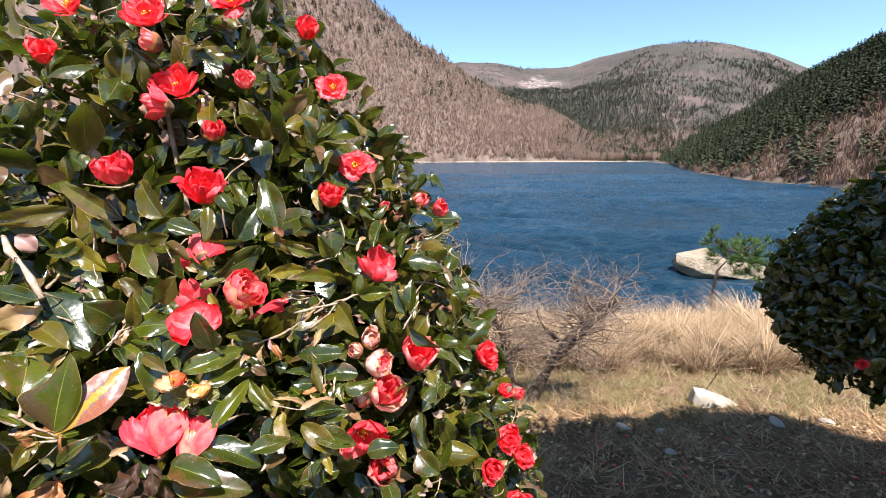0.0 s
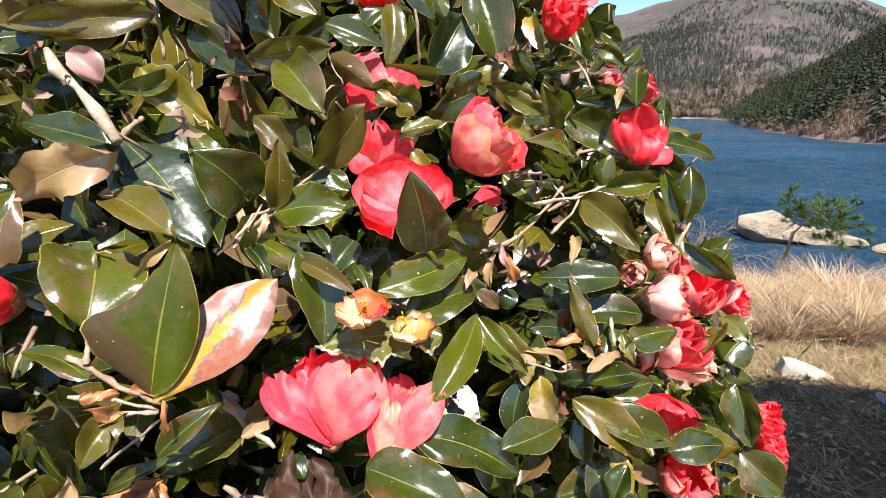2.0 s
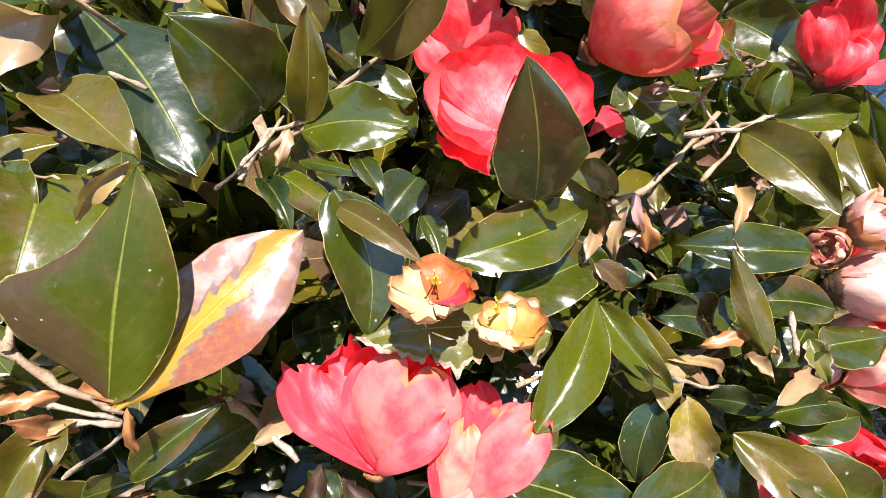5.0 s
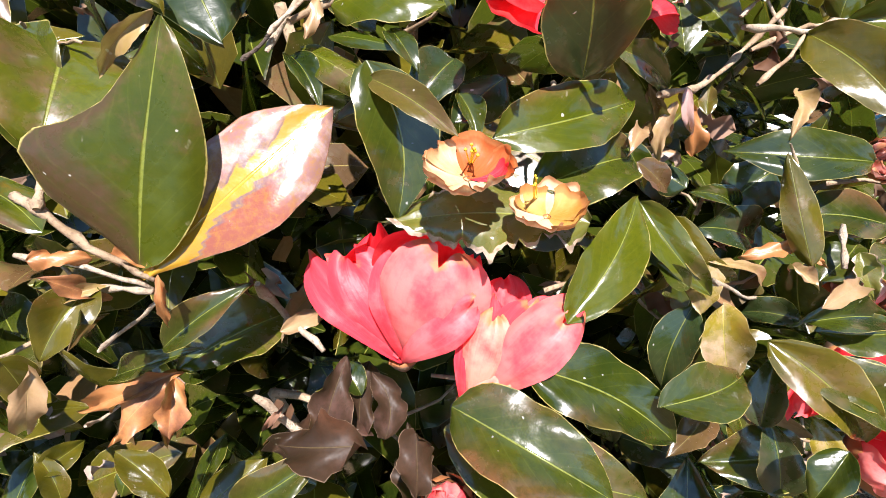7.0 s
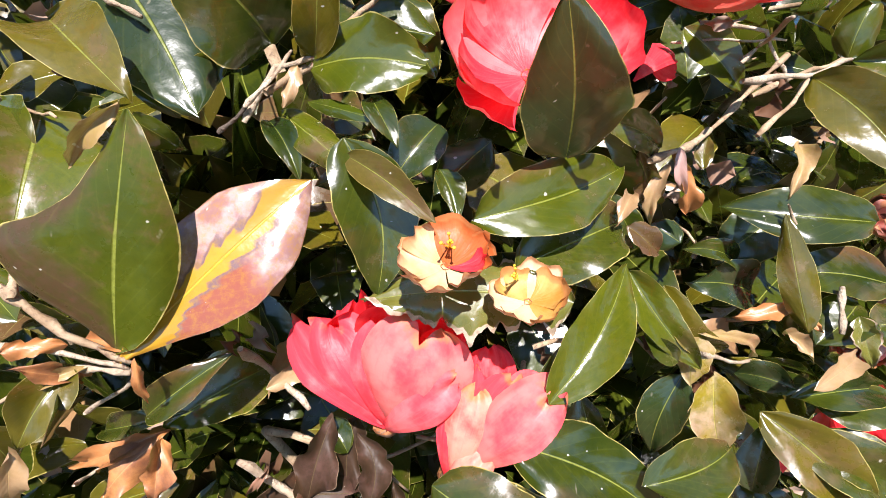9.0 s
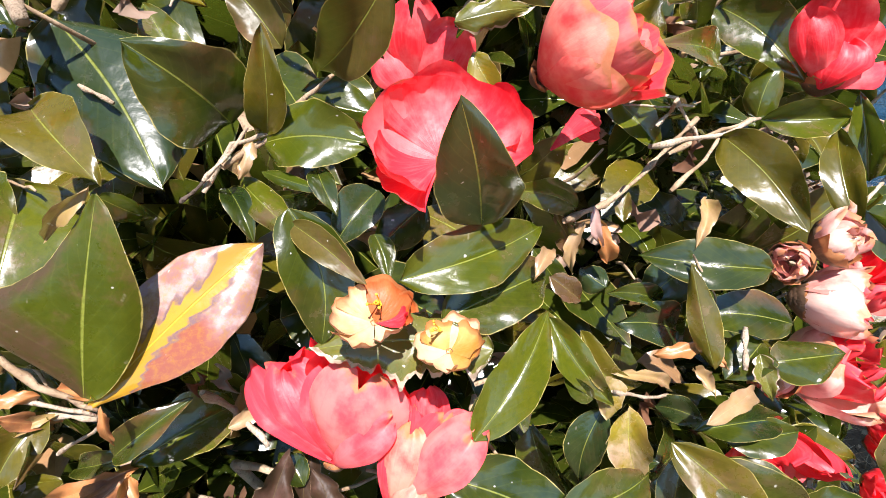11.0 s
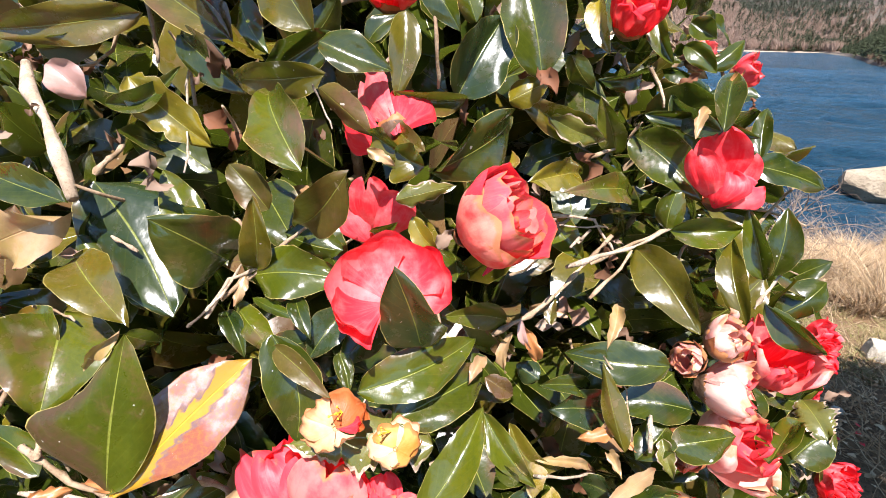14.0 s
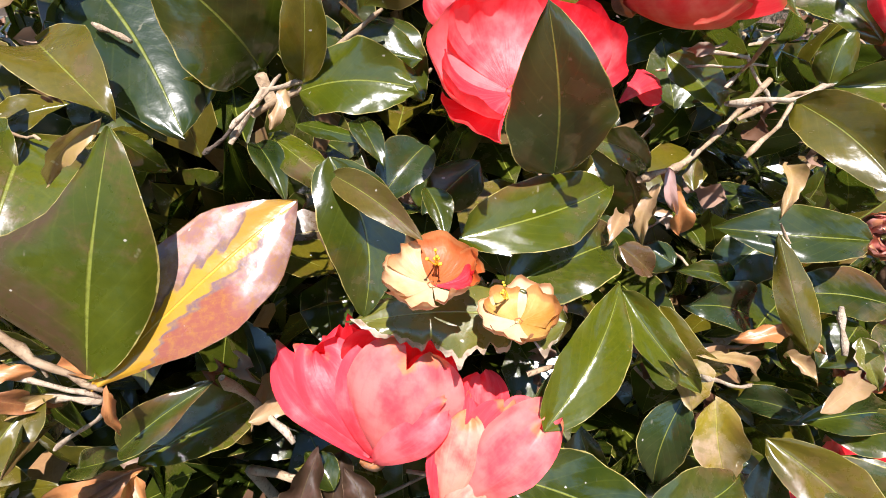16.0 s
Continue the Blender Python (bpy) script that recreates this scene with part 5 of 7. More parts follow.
leaf(-0.2699, 0.4405, 1.3067, -0.2606, 0.4295, 1.2939, 0.0109, 'green', g=0.8)
leaf(-0.2307, 0.4461, 1.3137, -0.2372, 0.4306, 1.3603, 0.0340, 'dark', g=-0.5, fold=0.25, bend=0.1)
leaf(-0.1959, 0.4902, 1.3063, -0.2240, 0.4592, 1.3225, 0.0167, 'fresh', g=-0.1)
leaf(-0.2558, 0.4279, 1.2964, -0.2101, 0.4743, 1.3026, 0.0286, 'fresh', g=-0.1, fold=0.3, bend=0.2)
leaf(-0.2404, 0.4307, 1.2799, -0.2069, 0.4707, 1.2818, 0.0319, 'green', g=0.45, fold=0.2, cut=0.9)
leaf(-0.2207, 0.4310, 1.2700, -0.2877, 0.4169, 1.2666, 0.0320, 'torn', g=0.3, fold=0.08, bend=0.04)
leaf(-0.2231, 0.4138, 1.2397, -0.2019, 0.4617, 1.2702, 0.0236, 'fresh', fold=0.3)
leaf(-0.2265, 0.4246, 1.2343, -0.2195, 0.4364, 1.2500, 0.0081, 'dark')
leaf(-0.2335, 0.4088, 1.2218, -0.1767, 0.4144, 1.1943, 0.0337, 'green', g=-0.1, fold=0.2)
leaf(-0.2606, 0.3979, 1.1935, -0.1831, 0.4035, 1.1740, 0.0422, 'green', g=0.1, fold=0.2)
leaf(-0.2014, 0.4590, 1.2690, -0.1712, 0.4442, 1.2409, 0.0174, 'fresh', g=-0.2, fold=0.5, lean=0.1)
leaf(-0.1878, 0.4594, 1.2646, -0.1583, 0.4600, 1.2412, 0.0149, 'olive', g=-0.1, fold=0.5, lean=0.55)
leaf(-0.1733, 0.4501, 1.2506, -0.1720, 0.4451, 1.2319, 0.0150, 'yellow')
leaf(-0.1637, 0.4507, 1.2352, -0.1543, 0.4410, 1.2049, 0.0208, 'yellow', fold=0.4)
leaf(-0.1572, 0.4714, 1.1797, -0.1493, 0.4451, 1.2013, 0.0147, 'torn', g=0.5)
leaf(-0.1800, 0.4425, 1.2442, -0.1929, 0.4461, 1.2512, 0.0102, 'green')
leaf(-0.1730, 0.4522, 1.2310, -0.1779, 0.4415, 1.1951, 0.0203, 'dark')
leaf(-0.2033, 0.4730, 1.2801, -0.1882, 0.4781, 1.2671, 0.0133, 'bronze', g=0.2)
leaf(-0.2121, 0.4806, 1.2886, -0.1956, 0.4852, 1.2643, 0.0138, 'green', g=0.2)
leaf(-0.1910, 0.4946, 1.2817, -0.2054, 0.4789, 1.3093, 0.0132, 'bronze', g=-0.2)
leaf(-0.1748, 0.5012, 1.2618, -0.1888, 0.5047, 1.2677, 0.0176, 'dark')
leaf(-0.1424, 0.5204, 1.2426, -0.1749, 0.4947, 1.2626, 0.0155, 'green', g=0.3)
leaf(-0.1324, 0.5169, 1.2321, -0.1675, 0.4965, 1.2452, 0.0290, 'dark')
leaf(-0.1301, 0.5311, 1.2655, -0.1515, 0.5227, 1.2411, 0.0300, 'dark')
leaf(-0.1774, 0.4972, 1.2773, -0.1888, 0.4962, 1.3034, 0.0092, 'rust', g=0.2)
leaf(-0.1718, 0.5142, 1.2918, -0.1704, 0.5266, 1.3032, 0.0089, 'olive')
leaf(-0.1057, 0.5066, 1.2805, -0.1626, 0.5088, 1.2779, 0.0287, 'green', g=0.45, fold=0.22, bend=0.18)
leaf(-0.0885, 0.5061, 1.2537, -0.1351, 0.5008, 1.2527, 0.0271, 'green', g=0.3, fold=0.1, bend=0.12)
leaf(-0.1180, 0.5016, 1.2383, -0.0881, 0.4974, 1.2346, 0.0221, 'fresh', g=-0.2)
leaf(-0.1380, 0.4465, 1.2343, -0.0976, 0.4694, 1.2275, 0.0169, 'green', g=-0.3, bend=0.2)
leaf(-0.1395, 0.4379, 1.2467, -0.1109, 0.4719, 1.2388, 0.0089, 'tan', g=0.3)
leaf(-0.1069, 0.4861, 1.2482, -0.1006, 0.4746, 1.2331, 0.0112, 'torn', g=0.3)
leaf(-0.1434, 0.4504, 1.2211, -0.1003, 0.4413, 1.1878, 0.0271, 'olive', g=-0.2, fold=0.4)
leaf(-0.1315, 0.4468, 1.2144, -0.0818, 0.4486, 1.1956, 0.0279, 'green', g=0.1)
leaf(-0.1869, 0.4120, 1.2123, -0.1509, 0.4419, 1.2091, 0.0247, 'green', g=0.2, fold=0.3)
leaf(-0.1294, 0.4606, 1.2263, -0.1459, 0.4731, 1.2183, 0.0161, 'dark')
leaf(-0.1343, 0.4453, 1.1810, -0.1337, 0.4588, 1.2088, 0.0186, 'dark')
leaf(-0.1507, 0.4827, 1.2405, -0.1222, 0.4936, 1.2478, 0.0081, 'rust')
leaf(-0.1289, 0.4894, 1.2450, -0.1205, 0.4770, 1.2436, 0.0060, 'rust')

# leaves low down
leaf(-0.3663, 0.3862, 1.2170, -0.3382, 0.4064, 1.2385, 0.0164, 'green', g=0.7)
leaf(-0.3489, 0.4382, 1.1989, -0.3776, 0.3981, 1.1920, 0.0345, 'fresh')
leaf(-0.4118, 0.3966, 1.1801, -0.3596, 0.3980, 1.2087, 0.0135, 'green', g=0.4)
leaf(-0.3744, 0.3772, 1.2501, -0.3787, 0.3559, 1.2339, 0.0186, 'olive', g=-0.1, bend=0.25)
leaf(-0.3852, 0.3813, 1.2307, -0.3605, 0.3538, 1.2448, 0.0090, 'bronze', g=-0.3, lean=0.3)
leaf(-0.3754, 0.3969, 1.1927, -0.4185, 0.3856, 1.1698, 0.0128, 'rust', g=0.1, bend=0.3)
leaf(-0.3739, 0.3945, 1.1927, -0.3942, 0.3740, 1.1686, 0.0198, 'rust', fold=-0.5, bend=0.3)
leaf(-0.3735, 0.3930, 1.1937, -0.3693, 0.3764, 1.1723, 0.0130, 'rust', g=-0.1, fold=0.6, bend=0.2)
leaf(-0.3867, 0.3568, 1.2281, -0.3985, 0.3540, 1.1993, 0.0113, 'tan', g=-0.2, bend=0.3)
leaf(-0.3455, 0.4606, 1.1974, -0.3393, 0.4208, 1.2004, 0.0151, 'tan', g=0.2)
leaf(-0.3715, 0.3822, 1.2575, -0.3538, 0.3825, 1.2558, 0.0065, 'rust', g=0.1)
leaf(-0.3803, 0.3654, 1.2642, -0.3697, 0.3761, 1.2608, 0.0074, 'rust', g=0.2)
leaf(-0.3513, 0.3807, 1.2546, -0.3564, 0.3827, 1.2326, 0.0045, 'rust', g=0.2)
leaf(-0.2963, 0.4075, 1.1663, -0.3383, 0.3978, 1.1533, 0.0287, 'shaded_umber', g=-0.7)
leaf(-0.3021, 0.4282, 1.1894, -0.3007, 0.4110, 1.1595, 0.0168, 'shaded_umber', g=-0.7, lean=0.2)
leaf(-0.2705, 0.3950, 1.1483, -0.2792, 0.4123, 1.1748, 0.0201, 'shaded_umber', g=-0.7)
leaf(-0.3016, 0.4159, 1.1808, -0.3183, 0.4243, 1.1887, 0.0151, 'green', g=-0.3)
leaf(-0.3150, 0.3927, 1.1455, -0.3371, 0.3902, 1.1522, 0.0148, 'dark')
leaf(-0.1698, 0.4614, 1.1939, -0.1451, 0.4498, 1.2076, 0.0218, 'green', g=0.3)
leaf(-0.1598, 0.4412, 1.1895, -0.1786, 0.4118, 1.1887, 0.0156, 'bronze')
leaf(-0.1198, 0.4430, 1.1933, -0.1074, 0.4322, 1.1705, 0.0135, 'yellow')
leaf(-0.1211, 0.4345, 1.1541, -0.1307, 0.4492, 1.1831, 0.0216, 'dark')
leaf(-0.4203, 0.3587, 1.1604, -0.4152, 0.3769, 1.1603, 0.0142, 'olive', g=-0.2)
leaf(-0.4097, 0.3624, 1.2205, -0.4175, 0.3659, 1.1923, 0.0164, 'olive')
leaf(-0.3890, 0.3653, 1.1483, -0.3867, 0.3761, 1.1604, 0.0109, 'fresh')
leaf(-0.4113, 0.3577, 1.1467, -0.4223, 0.3632, 1.1678, 0.0116, 'olive')

# leaves of the upper front
leaf(-0.4312, 0.5372, 1.4564, -0.5167, 0.5042, 1.4456, 0.0285, 'olive', fold=0.3)
leaf(-0.4913, 0.5141, 1.4357, -0.4535, 0.5345, 1.4499, 0.0222, 'dull_shaded', g=-0.4)
leaf(-0.4569, 0.5085, 1.4094, -0.4755, 0.5049, 1.4278, 0.0250, 'pinkish', g=0.2, bend=0.35)
leaf(-0.4554, 0.5180, 1.4047, -0.4133, 0.5394, 1.4264, 0.0171, 'green', g=0.2, lean=0.5)
leaf(-0.4432, 0.5280, 1.4203, -0.3974, 0.5363, 1.3770, 0.0350, 'yellow', g=-0.1, fold=0.3)
leaf(-0.4061, 0.5356, 1.4443, -0.3521, 0.5163, 1.4142, 0.0319, 'green', g=-0.4)
leaf(-0.3684, 0.5474, 1.4655, -0.3411, 0.5248, 1.4351, 0.0183, 'fresh')
leaf(-0.3877, 0.5452, 1.4714, -0.3665, 0.5304, 1.4408, 0.0159, 'bronze', g=0.2)
leaf(-0.3675, 0.5303, 1.4426, -0.4494, 0.5488, 1.4870, 0.0282, 'olive')
leaf(-0.2941, 0.4975, 1.4271, -0.3589, 0.5160, 1.4229, 0.0252, 'olive', g=-0.1, bend=0.2)
leaf(-0.2986, 0.5160, 1.4460, -0.3390, 0.5157, 1.4251, 0.0278, 'green', g=-0.1)
leaf(-0.3040, 0.5084, 1.4466, -0.3433, 0.5393, 1.4898, 0.0385, 'olive', g=-0.2, fold=0.3)
leaf(-0.3003, 0.5069, 1.4422, -0.2643, 0.5124, 1.4286, 0.0247, 'green', g=0.6, fold=0.3)
leaf(-0.2619, 0.5295, 1.4571, -0.2633, 0.5150, 1.4150, 0.0195, 'olive', g=-0.1)
leaf(-0.2815, 0.5229, 1.4406, -0.2651, 0.5315, 1.4544, 0.0149, 'green', g=0.8)
leaf(-0.2310, 0.5416, 1.4136, -0.2642, 0.5143, 1.4189, 0.0160, 'olive', g=-0.1)
leaf(-0.2370, 0.5420, 1.4139, -0.2158, 0.5680, 1.4565, 0.0402, 'dark', g=-0.6)
leaf(-0.1913, 0.5595, 1.4235, -0.2162, 0.5894, 1.4881, 0.0418, 'green', g=0.6, fold=0.35)
leaf(-0.2561, 0.5415, 1.4746, -0.2344, 0.5360, 1.4472, 0.0195, 'green', g=0.8)
leaf(-0.2300, 0.5567, 1.4526, -0.2467, 0.5652, 1.4832, 0.0176, 'fresh')
leaf(-0.2313, 0.4716, 1.3897, -0.2073, 0.5461, 1.4046, 0.0324, 'green', g=-0.2, fold=0.2)
leaf(-0.2943, 0.4909, 1.4217, -0.2647, 0.4845, 1.4008, 0.0181, 'dull_shaded', g=-0.4)
leaf(-0.2481, 0.4758, 1.3960, -0.2658, 0.4847, 1.4027, 0.0187, 'olive', g=-0.2)
leaf(-0.2409, 0.4884, 1.3946, -0.2636, 0.5128, 1.4051, 0.0161, 'olive')
leaf(-0.2886, 0.4578, 1.3890, -0.3260, 0.4970, 1.4185, 0.0324, 'fresh', g=0.1, fold=0.4)
leaf(-0.2631, 0.4492, 1.3921, -0.3008, 0.4682, 1.3590, 0.0262, 'dull_shaded', g=-0.3)
leaf(-0.2357, 0.4704, 1.3918, -0.2497, 0.4725, 1.3980, 0.0231, 'olive', g=-0.1)
leaf(-0.2467, 0.4620, 1.3780, -0.2230, 0.4750, 1.3828, 0.0119, 'torn', g=0.1)
leaf(-0.2411, 0.4689, 1.3683, -0.2283, 0.4677, 1.3526, 0.0118, 'yellow')
leaf(-0.2641, 0.4763, 1.3550, -0.2471, 0.4657, 1.3661, 0.0089, 'fresh')
leaf(-0.2195, 0.4951, 1.3800, -0.2038, 0.5398, 1.3868, 0.0194, 'yellow')
leaf(-0.1910, 0.5113, 1.3773, -0.1633, 0.5765, 1.3665, 0.0217, 'yellow', g=0.2)
leaf(-0.1308, 0.5954, 1.3497, -0.1740, 0.5207, 1.3701, 0.0227, 'fresh', g=0.2)
leaf(-0.1852, 0.5644, 1.3424, -0.1555, 0.5541, 1.3175, 0.0234, 'fresh', g=0.3, fold=0.3)
leaf(-0.1946, 0.4918, 1.2837, -0.2189, 0.4718, 1.3194, 0.0257, 'fresh', g=0.3)
leaf(-0.3137, 0.4766, 1.3490, -0.2823, 0.4782, 1.3421, 0.0271, 'green', g=-0.2)
leaf(-0.1765, 0.6039, 1.4360, -0.1592, 0.6149, 1.4145, 0.0185, 'green', g=0.3)
leaf(-0.1570, 0.5947, 1.3922, -0.2064, 0.5604, 1.4159, 0.0245, 'olive')
leaf(-0.1858, 0.5661, 1.4029, -0.1492, 0.5911, 1.3861, 0.0176, 'torn', g=0.3)
leaf(-0.2088, 0.5551, 1.4117, -0.1876, 0.5644, 1.4225, 0.0197, 'yellow')

# leaves towards the lake
leaf(-0.1234, 0.5678, 1.3239, -0.0896, 0.5227, 1.2937, 0.0328, 'olive', g=-0.2, fold=0.3)
leaf(-0.0575, 0.5476, 1.2894, -0.0604, 0.5943, 1.3276, 0.0202, 'olive', g=-0.2)
leaf(-0.0356, 0.5926, 1.3002, -0.0533, 0.6023, 1.3455, 0.0204, 'fresh')
leaf(-0.0309, 0.5944, 1.3029, -0.0278, 0.6097, 1.3461, 0.0250, 'green', g=0.3)
leaf(-0.0309, 0.5916, 1.2837, 0.0131, 0.5874, 1.2531, 0.0248, 'green')
leaf(-0.0998, 0.5919, 1.3291, -0.0550, 0.5965, 1.3331, 0.0250, 'fresh', g=0.2)
leaf(-0.1021, 0.5918, 1.3297, -0.0971, 0.6004, 1.3587, 0.0213, 'fresh', g=-0.1)
leaf(-0.1282, 0.6288, 1.3840, -0.0835, 0.5965, 1.3498, 0.0372, 'green', g=0.25, fold=0.3)
leaf(-0.1229, 0.6254, 1.3990, -0.0506, 0.6188, 1.3878, 0.0167, 'green', g=-0.2)
leaf(-0.0790, 0.6030, 1.3934, -0.0684, 0.6461, 1.4263, 0.0215, 'green', g=0.3)
leaf(-0.0850, 0.6398, 1.4291, -0.0646, 0.6533, 1.4460, 0.0167, 'green', g=0.3)
leaf(-0.1022, 0.6474, 1.4426, -0.0808, 0.6398, 1.4257, 0.0169, 'fresh', g=0.1)
leaf(-0.1617, 0.6524, 1.4720, -0.1512, 0.6292, 1.4359, 0.0193, 'yellow', g=-0.1)
leaf(-0.1224, 0.6572, 1.4618, -0.1076, 0.6437, 1.4300, 0.0172, 'fresh', g=-0.2)
leaf(-0.0807, 0.6015, 1.3936, -0.1062, 0.6385, 1.4108, 0.0210, 'dark', g=-0.2)
leaf(-0.1386, 0.6198, 1.3724, -0.1550, 0.6040, 1.4117, 0.0215, 'fresh', g=-0.1)
leaf(-0.1278, 0.6362, 1.4245, -0.1568, 0.6076, 1.4208, 0.0227, 'green', g=-0.2)
leaf(-0.1019, 0.4850, 1.2453, -0.0660, 0.5004, 1.2458, 0.0252, 'green', g=0.5)
leaf(-0.0429, 0.5047, 1.2265, -0.0116, 0.5474, 1.2255, 0.0277, 'fresh')
leaf(-0.0034, 0.5661, 1.2284, 0.0053, 0.5402, 1.2169, 0.0259, 'torn', g=0.5)
leaf(-0.1267, 0.4757, 1.2433, -0.1418, 0.4984, 1.2831, 0.0156, 'olive', g=-0.2)
leaf(-0.1024, 0.4969, 1.2478, -0.1187, 0.4811, 1.2341, 0.0256, 'green')
leaf(-0.1000, 0.6549, 1.4567, -0.0830, 0.6499, 1.4464, 0.0192, 'green', g=0.2)
leaf(-0.0435, 0.6325, 1.3720, -0.0374, 0.6593, 1.4025, 0.0159, 'green')

# flowers
f = calyx(-0.2808, 0.4131, 1.2047, 0.0139, -0.2425, 0.3553, 0.9028, "large rose-pink bloom, half open")
petal(f, -0.2875, 0.4321, 1.2039, -0.2742, 0.4275, 1.2621, 0.0379, 'red', -0.2, -0.1, g=0.2)
petal(f, -0.2721, 0.4241, 1.2142, -0.2580, 0.4285, 1.2509, 0.0216, 'red', -0.15, -0.1)
petal(f, -0.3014, 0.4334, 1.2016, -0.2983, 0.4304, 1.2551, 0.0256, 'red', -0.2, -0.1)
petal(f, -0.2824, 0.4139, 1.2068, -0.3220, 0.4263, 1.2422, 0.0251, 'rose', 0.28, 0.2, ruffle=0.055)
petal(f, -0.2819, 0.4161, 1.2043, -0.3062, 0.4258, 1.2465, 0.0262, 'rose', 0.3, 0.2, g=0.1, ruffle=0.03)
petal(f, -0.2797, 0.4142, 1.2064, -0.2863, 0.4227, 1.2506, 0.0236, 'rose', 0.3, 0.2, ruffle=0.03)
petal(f, -0.2791, 0.4129, 1.2110, -0.2674, 0.4170, 1.2581, 0.0389, 'blush', 0.3, 0.2, g=0.12, ruffle=0.05)
petal(f, -0.2810, 0.4104, 1.2106, -0.2551, 0.4128, 1.2428, 0.0180, 'rose', 0.32, 0.22, g=-0.25, ruffle=0.03)
petal(f, -0.2832, 0.4125, 1.2100, -0.3068, 0.4282, 1.2222, 0.0136, 'rose', 0.3, 0.2, ruffle=0.05)
f = calyx(-0.2541, 0.4037, 1.1970, 0.0140, 0.3572, 0.2876, 0.8886, "faded pink bloom, rumpled petals")
petal(f, -0.2427, 0.4192, 1.2198, -0.2457, 0.4327, 1.2431, 0.0194, 'red', -0.1, 0.0, ruffle=0.05)
petal(f, -0.2367, 0.4182, 1.2232, -0.2260, 0.4253, 1.2408, 0.0162, 'red', -0.15, 0.0, ruffle=0.04)
petal(f, -0.2475, 0.4132, 1.2095, -0.2501, 0.4245, 1.2374, 0.0138, 'rose', 0.25, 0.1, ruffle=0.04)
petal(f, -0.2502, 0.4071, 1.2033, -0.2216, 0.4154, 1.2438, 0.0215, 'blush', 0.3, 0.16, g=0.1, ruffle=0.065)
petal(f, -0.2505, 0.4089, 1.2006, -0.2350, 0.4224, 1.2402, 0.0196, 'blush', 0.3, 0.14, g=0.1, ruffle=0.05)
petal(f, -0.2530, 0.4039, 1.2027, -0.2471, 0.4161, 1.2368, 0.0159, 'coral', 0.32, 0.18, ruffle=0.06)
petal(f, -0.2545, 0.4051, 1.1975, -0.2540, 0.4150, 1.2315, 0.0125, 'rose', 0.3, 0.18)
petal(f, -0.2544, 0.3994, 1.2019, -0.2397, 0.4054, 1.2172, 0.0125, 'coral', 0.35, 0.25, ruffle=0.05)
f = calyx(-0.2604, 0.4141, 1.2865, 0.0033, 0.0888, -0.2466, 0.9650, "withered orange-brown bloom with a pale side")
bowl_petal(f, 0.0148, 0.0072, 62, 120, 'amber', ruffle=0.075)
bowl_petal(f, 0.0132, 0.0072, 10, 70, 'amber', ruffle=0.075)
bowl_petal(f, 0.0129, 0.0072, 135, 60, 'cream', ruffle=0.075)
bowl_petal(f, 0.0140, 0.0072, 185, 80, 'cream', ruffle=0.075)
bowl_petal(f, 0.0145, 0.0072, 240, 70, 'cream', ruffle=0.075)
bowl_petal(f, 0.0113, 0.0072, 298, 60, 'cream', ruffle=0.075)
bowl_petal(f, 0.0111, 0.0072, 348, 44, 'red', ruffle=0.075)
stamens(f, -0.2614, 0.4226, 1.2882, -0.2598, 0.4133, 1.2961, 0.0046, 6)
f = calyx(-0.2351, 0.4200, 1.2748, 0.0028, -0.0536, -0.2634, 0.9632, "withered yellow bloom, its petals folded into a shallow bowl")
bowl_petal(f, 0.0128, 0.0061, 88, 80, 'cream', ruffle=0.075)
bowl_petal(f, 0.0111, 0.0061, 40, 110, 'husk', ruffle=0.075)
bowl_petal(f, 0.0118, 0.0061, -20, 100, 'husk', ruffle=0.075)
bowl_petal(f, 0.0105, 0.0061, 150, 90, 'husk', ruffle=0.075)
bowl_petal(f, 0.0116, 0.0061, 205, 90, 'cream', ruffle=0.075)
bowl_petal(f, 0.0109, 0.0061, 275, 80, 'cream', ruffle=0.075)
stamens(f, -0.2396, 0.4255, 1.2790, -0.2398, 0.4161, 1.2874, 0.0036, 5)
f = calyx(-0.2450, 0.4428, 1.3366, 0.0050, 0.1886, -0.5886, 0.7861, "open red bloom with two arched petals")
bowl_petal(f, 0.0256, 0.0155, 62, 130, 'red', ruffle=0.04)
bowl_petal(f, 0.0276, 0.0155, 14, 80, 'red', ruffle=0.04)
bowl_petal(f, 0.0231, 0.0155, 112, 90, 'red', ruffle=0.04)
bowl_petal(f, 0.0241, 0.0155, 160, 120, 'rose', ruffle=0.04)
bowl_petal(f, 0.0216, 0.0155, 212, 80, 'red', ruffle=0.04)
bowl_petal(f, 0.0238, 0.0078, 225, 60, 'red', ruffle=0.04)
stamens(f, -0.2462, 0.4642, 1.3385, -0.2476, 0.4536, 1.3420, 0.0050, 6)
petal(f, -0.2104, 0.4941, 1.3290, -0.1888, 0.5714, 1.3306, 0.0131, 'red', 0.2, 0.1)
petal(f, -0.2051, 0.5302, 1.3323, -0.1872, 0.5447, 1.3243, 0.0103, 'rose', 0.2, 0.1)
f = calyx(-0.2192, 0.4671, 1.3603, 0.0130, 0.8054, -0.2297, 0.5465, "full salmon-pink bloom of many rumpled petals")
bowl_petal(f, 0.0213, 0.0314, 15, 118, 'blush', lift=1.15, close=0.25, ruffle=0.07)
bowl_petal(f, 0.0213, 0.0332, 87, 118, 'rose', lift=1.15, close=0.2, ruffle=0.07)
bowl_petal(f, 0.0213, 0.0301, 159, 118, 'coral', lift=1.15, close=0.3, ruffle=0.07)
